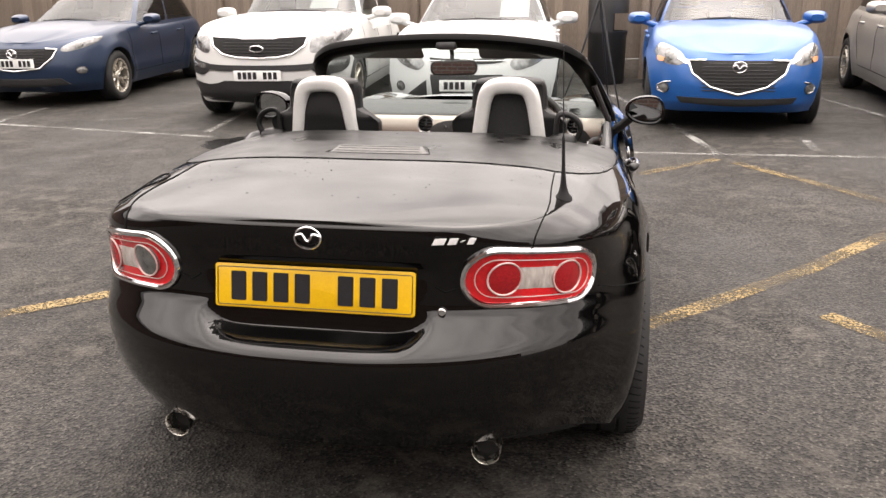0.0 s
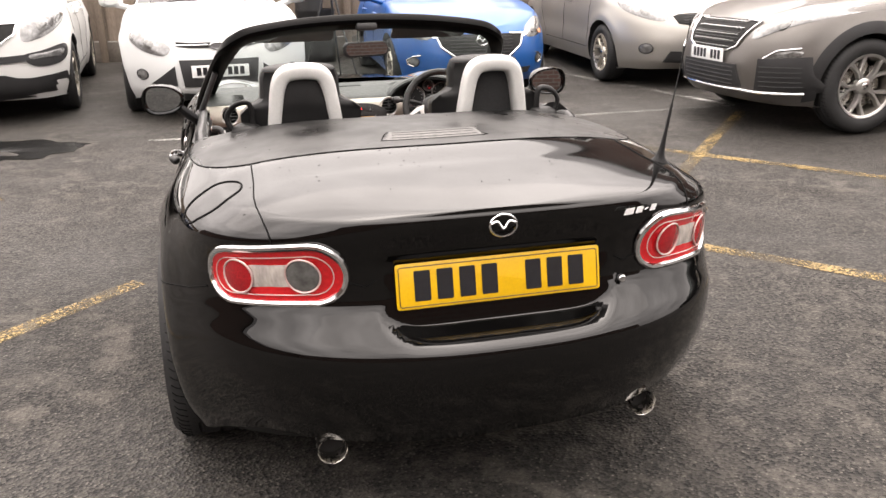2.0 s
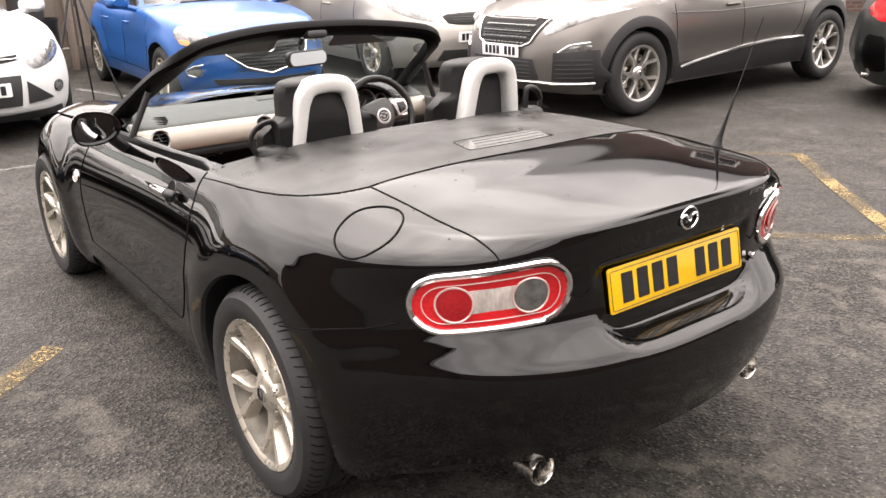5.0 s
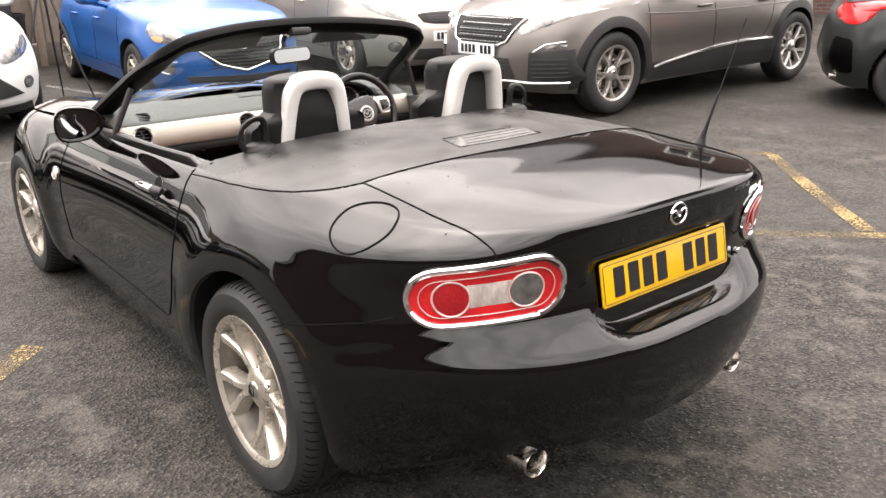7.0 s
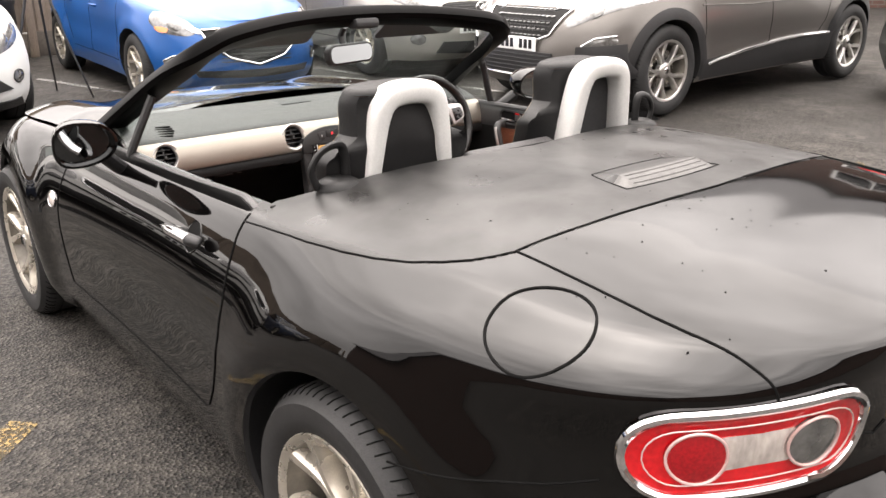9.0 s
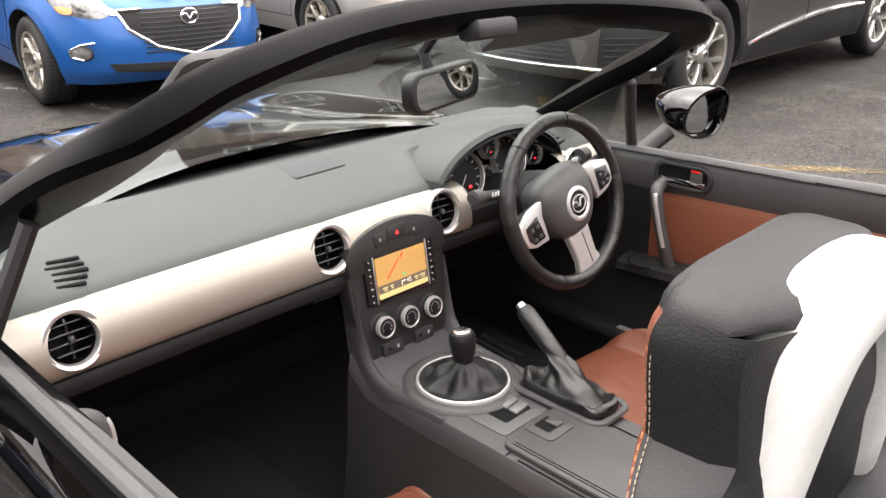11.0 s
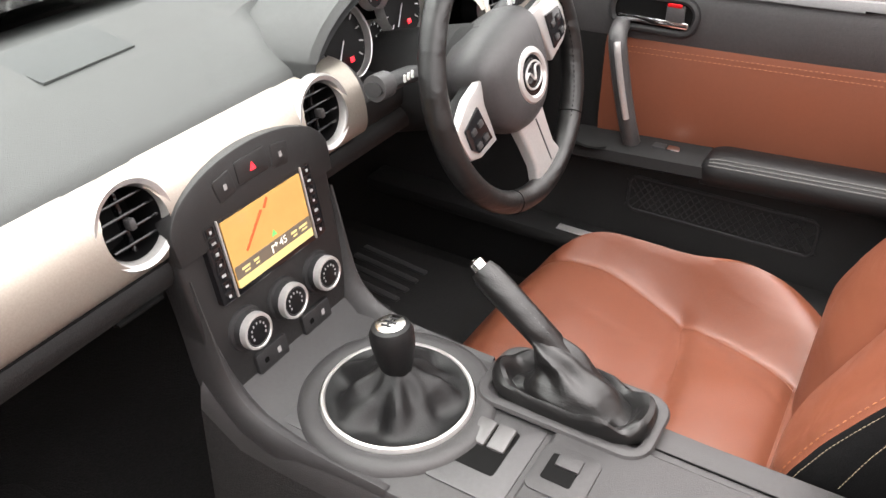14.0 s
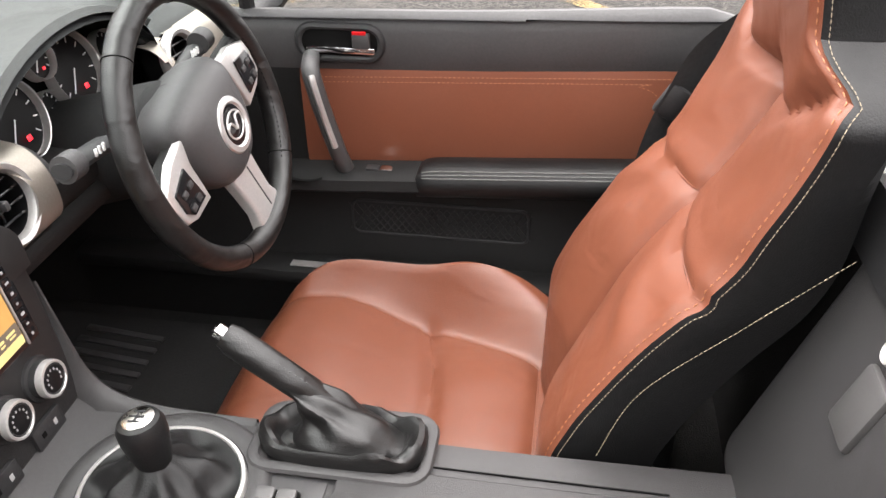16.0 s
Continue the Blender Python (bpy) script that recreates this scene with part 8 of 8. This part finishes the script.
def face(car, skin, grille, lamp, lower=None, fog=None, plate_z=0.45, badge_z=0.7, grille_trim=False, trim_low=False, mesh_rows=6, dots=False):
    """Front details laid onto the nose: grille, lamps, fog lamps, lower intake, plate and emblem."""
    gr = part("grille", skin.patch(fine(mir_outline(grille) + [grille[0]], 5)[:-1], 0.006, 6), SOOT, car, "black front grille")
    zmin, zmax = min(z for _, z in grille), max(z for _, z in grille)
    wide = max(abs(x) for x, _ in grille)
    for bar in bars(skin, -wide * 0.72, wide * 0.72, zmin + 0.02, zmax - 0.01, mesh_rows, 0.02, 0.009):
        part("grille_bar", bar, BAR_BLACK, gr)
    if dots:
        for r in range(5):
            for c in range(-6, 7):
                x, z = (c + 0.5 * (r % 2)) * 0.052, zmin + 0.035 + (zmax - zmin - 0.06) * r / 4
                if abs(x) < wide * (0.62 + 0.06 * r):
                    part("grille_stud", skin.patch([(x + 0.012 * math.cos(q), z + 0.004 * math.sin(q)) for q in (math.pi * k / 3 for k in range(6))], 0.024, 2, 0.002), STUD, gr)
    if grille_trim:
        low = [p for p in grille]
        part("grille_trim", skin.band(fine(mir_outline(low[1:]) if not trim_low else mir_outline(low), 5), 0.022, 0.03, closed=False), CHROME, gr, "chrome grille edge")
    for sx in (-1, 1):
        pts = [(sx * x, z) for x, z in lamp]
        lm = part("headlamp", skin.patch(smooth_outline(pts, 5), 0.004, 6, 0.008), HEADLAMP, car, "clear headlamp")
        cx, cz = sum(p[0] for p in pts) / len(pts), sum(p[1] for p in pts) / len(pts)
        part("lamp_lens", skin.patch([(cx + 0.045 * math.cos(q), cz + 0.045 * math.sin(q)) for q in (2 * math.pi * k / 20 for k in range(20))], 0.013, 4, 0.01), SMOKE_LENS, lm)
        if fog:
            fx, fz, fr = fog
            fg = part("fog_lamp", skin.patch([(sx * fx + fr * math.cos(q), fz + fr * 0.9 * math.sin(q)) for q in (2 * math.pi * k / 20 for k in range(20))], 0.006, 4, 0.006), HEADLAMP, car)
            part("fog_ring", skin.band([(sx * fx + fr * 1.1 * math.cos(q), fz + fr * math.sin(q)) for q in (2 * math.pi * k / 20 for k in range(20))], 0.014), BLACK_TRIM, fg)
    for shape in lower or []:
        part("lower_intake", skin.patch(shape, 0.016, 7), BLACK_TRIM, car, "black lower air intake")
    if plate_z:
        h = skin.hit(0, plate_z, 0.02)
        plate(car, pose(h.x, h.y + 0.004, h.z, 0, 0, 180), WHITE_PLATE, 7, label="white number plate with dark bars")
    h = skin.hit(0, badge_z, 0.02)
    return h


def on_slope(x, y, turn, wb):
    """A car's pose on the rising ground, from its rear axle and heading."""
    r = radians(turn)
    fx, fy = -math.sin(r), math.cos(r)
    z0, z1 = gz(x, y), gz(x + fx * wb, y + fy * wb)
    return Matrix.Translation((x, y, z0 - 0.003)) @ Matrix.Rotation(r, 4, "Z") @ Matrix.Rotation(math.atan2(z1 - z0, wb), 4, "X")


# white crossover with a tiger-nose grille
kia, sk, me = parked_car("crossover_car", "white compact crossover with black grille, parked facing the yard", on_slope(-3.19, 9.33, 184, 2.64), WHITE_PAINT, 2.64, 0.88, 0.86, 0.925, 1.02, 1.08, 0.95, 1.63, (2.05, 1.25), (-0.70, -0.35), 0.355, 0.235, 5, nose_n=3.0, cladding=0.0, sill=0.22, sheet=-0.30)
face(kia, sk, [(0.0, 0.895), (0.16, 0.892), (0.22, 0.905), (0.53, 0.915), (0.50, 0.82), (0.38, 0.74), (0.22, 0.708), (0.0, 0.70)], [(0.57, 0.90), (0.70, 0.955), (0.85, 0.985), (0.87, 0.90), (0.76, 0.80), (0.57, 0.755)],
     [fine(mir_outline([(0.0, 0.628), (0.40, 0.632), (0.60, 0.642), (0.60, 0.585), (0.40, 0.572), (0.0, 0.568)]), 3), fine(mir_outline([(0.0, 0.47), (0.38, 0.47), (0.47, 0.44), (0.60, 0.425), (0.86, 0.45), (0.88, 0.26), (0.0, 0.23)]), 3)], None, 0.525, 0.84, mesh_rows=6, grille_trim=True)
for sx in (-1, 1):
    house = part("fog_housing", sk.patch(smooth_outline([(sx * x, z) for x, z in ((0.56, 0.64), (0.70, 0.665), (0.87, 0.70), (0.885, 0.60), (0.82, 0.535), (0.66, 0.525), (0.57, 0.575))], 4), 0.010, 5), BLACK_TRIM, kia, "black corner fog lamp housing")
    part("fog_lamp", sk.patch(smooth_outline([(sx * x, z) for x, z in ((0.60, 0.635), (0.72, 0.645), (0.85, 0.66), (0.84, 0.605), (0.72, 0.60), (0.61, 0.595))], 4), 0.018, 4, 0.004), HEADLAMP, house)
h = sk.hit(0, 0.80, 0.03)
oval_badge(kia, pose(0, h.y + 0.012, 0.80, 0, 0, 180), 0.15, GLOSS_BLACK)

# white hatchback
ford, sk, me = parked_car("hatchback_car", "white five-door hatchback with triangular side intakes, parked", on_slope(-0.835, 9.1, 183, 2.65), WHITE_PAINT_COOL, 2.65, 0.90, 0.80, 0.91, 0.95, 0.98, 0.76, 1.48, (2.15, 1.2), (-0.60, -0.2), 0.32, 0.22, 5, nose_n=2.5, sheet=-0.38)
face(ford, sk, [(0.0, 0.72), (0.25, 0.72), (0.38, 0.73), (0.36, 0.69), (0.25, 0.675), (0.0, 0.67)], [(0.43, 0.68), (0.54, 0.77), (0.74, 0.82), (0.785, 0.74), (0.68, 0.655), (0.50, 0.61)],
     [fine(mir_outline([(0.0, 0.57), (0.36, 0.57), (0.33, 0.33), (0.0, 0.33)]), 3), fine([(0.40, 0.52), (0.62, 0.36), (0.39, 0.34)], 4), fine([(-0.40, 0.52), (-0.62, 0.36), (-0.39, 0.34)], 4), fine(mir_outline([(0.0, 0.27), (0.7, 0.28), (0.75, 0.20), (0.0, 0.20)]), 3)], (0.70, 0.44, 0.045), 0.47, 0.72, mesh_rows=2)
h = sk.hit(0, 0.695, 0.03)
oval_badge(ford, pose(0, h.y + 0.006, 0.695, 0, 0, 180), 0.15, SATIN_FILL)
for sx in (-1, 1):
    part("grille_bar", sk.band([(sx * (0.09 + 0.29 * j / 10), 0.70) for j in range(11)], 0.012, 0.024, closed=False), CHROME, ford, "chrome grille bar")

# bright blue supermini
blue, sk, me = parked_car("supermini_car", "bright blue supermini with a dark shield grille, parked facing the yard", on_slope(2.05, 8.95, 178, 2.57), BLUE_PAINT, 2.57, 0.82, 0.68, 0.85, 0.92, 0.95, 0.72, 1.48, (2.05, 1.15), (-0.50, -0.15), 0.31, 0.205, 10, nose_n=2.4)
face(blue, sk, [(0.0, 0.685), (0.30, 0.685), (0.455, 0.68), (0.41, 0.565), (0.25, 0.45), (0.0, 0.385)], [(0.48, 0.675), (0.53, 0.755), (0.70, 0.825), (0.76, 0.74), (0.70, 0.66), (0.56, 0.635)],
     [fine(mir_outline([(0.0, 0.345), (0.3, 0.35), (0.54, 0.35), (0.50, 0.295), (0.0, 0.285)]), 3)], (0.67, 0.415, 0.045), None, 0.64, grille_trim=True, mesh_rows=9)
for sx in (-1, 1):
    part("lamp_wing", sk.patch(smooth_outline([(sx * x, z) for x, z in ((0.455, 0.68), (0.53, 0.715), (0.55, 0.695), (0.47, 0.65))], 4), 0.012, 4), CHROME, blue, "chrome grille wing")
    part("fog_hook", sk.band([(sx * x, z) for x, z in fine([(0.60, 0.485), (0.67, 0.47), (0.725, 0.43), (0.715, 0.385), (0.66, 0.37)], 5)], 0.016, 0.02, closed=False), CHROME, blue, "chrome fog lamp hook")
    part("corner_lamp", sk.patch(smooth_outline([(sx * x, z) for x, z in ((0.67, 0.695), (0.73, 0.705), (0.725, 0.665), (0.68, 0.66))], 4), 0.016, 4), AMBER_LENS, blue, "amber corner lamp")
h = sk.hit(0, 0.635, 0.03)
emblem(blue, pose(0, h.y + 0.012, 0.635, 0, 0, 180), 0.125)

# silver hatchback
toy, sk, me = parked_car("silver_hatchback_car", "silver five-door hatchback with chrome grille bars, parked", on_slope(4.58, 8.9, 177, 2.6), SILVER_PAINT, 2.6, 0.90, 0.78, 0.88, 0.96, 1.0, 0.76, 1.51, (2.15, 1.15), (-0.6, -0.2), 0.315, 0.21, 10, nose_n=2.4)
face(toy, sk, [(0.0, 0.78), (0.28, 0.77), (0.36, 0.75), (0.32, 0.68), (0.2, 0.66), (0.0, 0.655)], [(0.40, 0.76), (0.56, 0.85), (0.76, 0.90), (0.77, 0.81), (0.66, 0.74), (0.48, 0.70)],
     [fine(mir_outline([(0.0, 0.40), (0.40, 0.40), (0.46, 0.29), (0.0, 0.28)]), 3)], (0.62, 0.42, 0.05), 0.53, 0.74, mesh_rows=4)
emblem(toy, pose(0, 3.52, 0.735, 0, 0, 180), 0.12)

# warm grey crossover, side on
peu, sk, me = parked_car("grey_crossover_car", "warm grey metallic crossover with black cladding, parked side-on", on_slope(7.2, 3.72, 87.7, 2.9), GREY_PAINT, 2.9, 0.86, 0.82, 0.94, 1.02, 1.05, 0.86, 1.64, (2.3, 1.5), (-0.6, -0.25), 0.37, 0.255, 10, alloy=ALLOY_TWO, nose_n=3.0, cladding=0.085, sill=0.24)
face(peu, sk, [(0.0, 0.88), (0.30, 0.88), (0.47, 0.87), (0.36, 0.68), (0.26, 0.645), (0.0, 0.635)], [(0.46, 0.80), (0.60, 0.885), (0.86, 0.985), (0.87, 0.92), (0.70, 0.83), (0.52, 0.745)],
     [fine(mir_outline([(0.0, 0.54), (0.40, 0.54), (0.46, 0.37), (0.0, 0.36)]), 3), fine([(0.60, 0.60), (0.86, 0.62), (0.90, 0.34), (0.58, 0.36)], 4), fine([(-0.60, 0.60), (-0.86, 0.62), (-0.90, 0.34), (-0.58, 0.36)], 4)], None, 0.60, 0.75, mesh_rows=6, dots=True, grille_trim=True)
for sx in (-1, 1):
    lens = part("fog_lamp", sk.patch(smooth_outline([(sx * x, z) for x, z in ((0.64, 0.60), (0.71, 0.645), (0.81, 0.665), (0.81, 0.615))], 4), 0.010, 4), SMOKE_LENS, peu, "slim fog lamp in a chrome edge")
    part("fog_trim", sk.band([(sx * x, z) for x, z in fine([(0.82, 0.685), (0.71, 0.665), (0.62, 0.595), (0.82, 0.605)], 5)], 0.016, 0.018, closed=False), CHROME, lens)
    part("bumper_blade", sk.band([(sx * x, z) for x, z in fine([(0.44, 0.345), (0.60, 0.335), (0.84, 0.335)], 5)], 0.030, 0.016, closed=False), CHROME, peu, "bright bumper blade")
    side_sk = Skin(me, (sx * 3, 0, 0), (0, 1, 0), (0, 0, 1), (-sx, 0, 0))
    part("sill_cladding", Geo().grid([[side_sk.hit(0.40 + 2.06 * k / 24, z, 0.010) or Vector((sx * 0.88, 0.40 + 2.06 * k / 24, z)) for z in (0.25, 0.33, 0.41, 0.492 - 0.075 * smooth01((k - 12) / 12))] for k in range(25)]), BLACK_TRIM, peu, "black plastic sill cladding")
    part("door_strip", side_sk.band([(y, z) for y, z in fine([(0.46, 0.50), (0.9, 0.505), (1.3, 0.49), (1.8, 0.45), (2.2, 0.405), (2.38, 0.375)], 6)], 0.034, 0.020, closed=False), CHROME, peu, "chrome strip along the lower doors")
    part("body_crease", side_sk.band(fine([(-0.5, 0.86), (0.6, 0.845), (1.8, 0.84), (2.5, 0.87)], 6), 0.012, 0.004, closed=False), GREY_PAINT, peu)
for k in range(5):
    part("intake_rib", sk.band([(-0.38 + 0.076 * j, 0.385 + 0.033 * k) for j in range(11)], 0.008, 0.055, closed=False), BAR_BLACK, peu)
    for sx in (-1, 1):
        part("intake_rib", sk.band([(sx * (0.62 + 0.022 * j), 0.39 + 0.037 * k) for j in range(11)], 0.008, 0.055, closed=False), BAR_BLACK, peu)
part("blade", sk.band(fine([(-0.44, 0.345), (0.0, 0.34), (0.44, 0.345)], 6), 0.022, 0.016, closed=False), CHROME, peu, "bright lower bumper blade")

# dark blue hatchback
lc, sk, me = parked_car("dark_blue_hatchback_car", "dark blue metallic hatchback with a wide grille, parked", on_slope(-6.74, 10.14, 185, 2.7), NAVY_PAINT, 2.7, 0.93, 0.80, 0.90, 0.93, 0.96, 0.78, 1.46, (2.2, 1.2), (-0.6, -0.2), 0.325, 0.225, 10, nose_n=2.4)
face(lc, sk, [(0.0, 0.73), (0.36, 0.73), (0.48, 0.72), (0.44, 0.62), (0.3, 0.50), (0.0, 0.47)], [(0.52, 0.73), (0.62, 0.80), (0.80, 0.85), (0.80, 0.78), (0.70, 0.72), (0.56, 0.69)],
     [fine(mir_outline([(0.0, 0.38), (0.5, 0.38), (0.58, 0.30), (0.0, 0.28)]), 3)], (0.70, 0.46, 0.04), 0.56, 0.68, grille_trim=True, mesh_rows=7)
emblem(lc, pose(0, 3.65, 0.68, 0, 0, 180), 0.13)

# dark car seen from behind
dark, sk, me = parked_car("dark_estate_car", "glossy dark green-black car with red tail lamps parked side-on", on_slope(6.865, 1.56, -147.7, 2.6), DARK_PAINT, 2.6, 0.85, 0.73, 0.88, 0.98, 1.0, 0.8, 1.5, (2.1, 1.2), (-0.6, -0.25), 0.32, 0.215, 10)
tail_skin = Skin(me, (0, -3, 0), (1, 0, 0), (0, 0, 1), (0, 1, 0))
side_sk = Skin(me, (3, 0, 0), (0, 1, 0), (0, 0, 1), (-1, 0, 0))
part("tail_lamp", side_sk.patch(smooth_outline([(-0.62, 0.955), (-0.40, 0.965), (-0.17, 0.955), (-0.30, 0.90), (-0.50, 0.835), (-0.62, 0.80)], 5), 0.006, 5, 0.010), RED_LENS, dark, "red tail lamp wrapped round the corner")
part("tail_lamp", tail_skin.patch(smooth_outline([(0.50, 0.93), (0.66, 0.94), (0.74, 0.92), (0.74, 0.80), (0.66, 0.76), (0.52, 0.80)], 5), 0.006, 5, 0.010), RED_LENS, dark, "red tail lamp")
part("bumper_corner", tail_skin.patch(smooth_outline([(0.50, 0.62), (0.62, 0.64), (0.70, 0.60), (0.71, 0.36), (0.60, 0.33), (0.50, 0.36)], 5), 0.008, 5, 0.012), FRAME_BLACK, dark, "black plastic bumper corner")
part("exhaust_tip", Geo().lathe([(0.030, -0.06), (0.032, 0.0), (0.028, 0.0), (0.027, -0.05), (0.0, -0.05)], pose(0.50, -0.66, 0.285, 90), 20), STEEL, dark, "small steel exhaust tip")
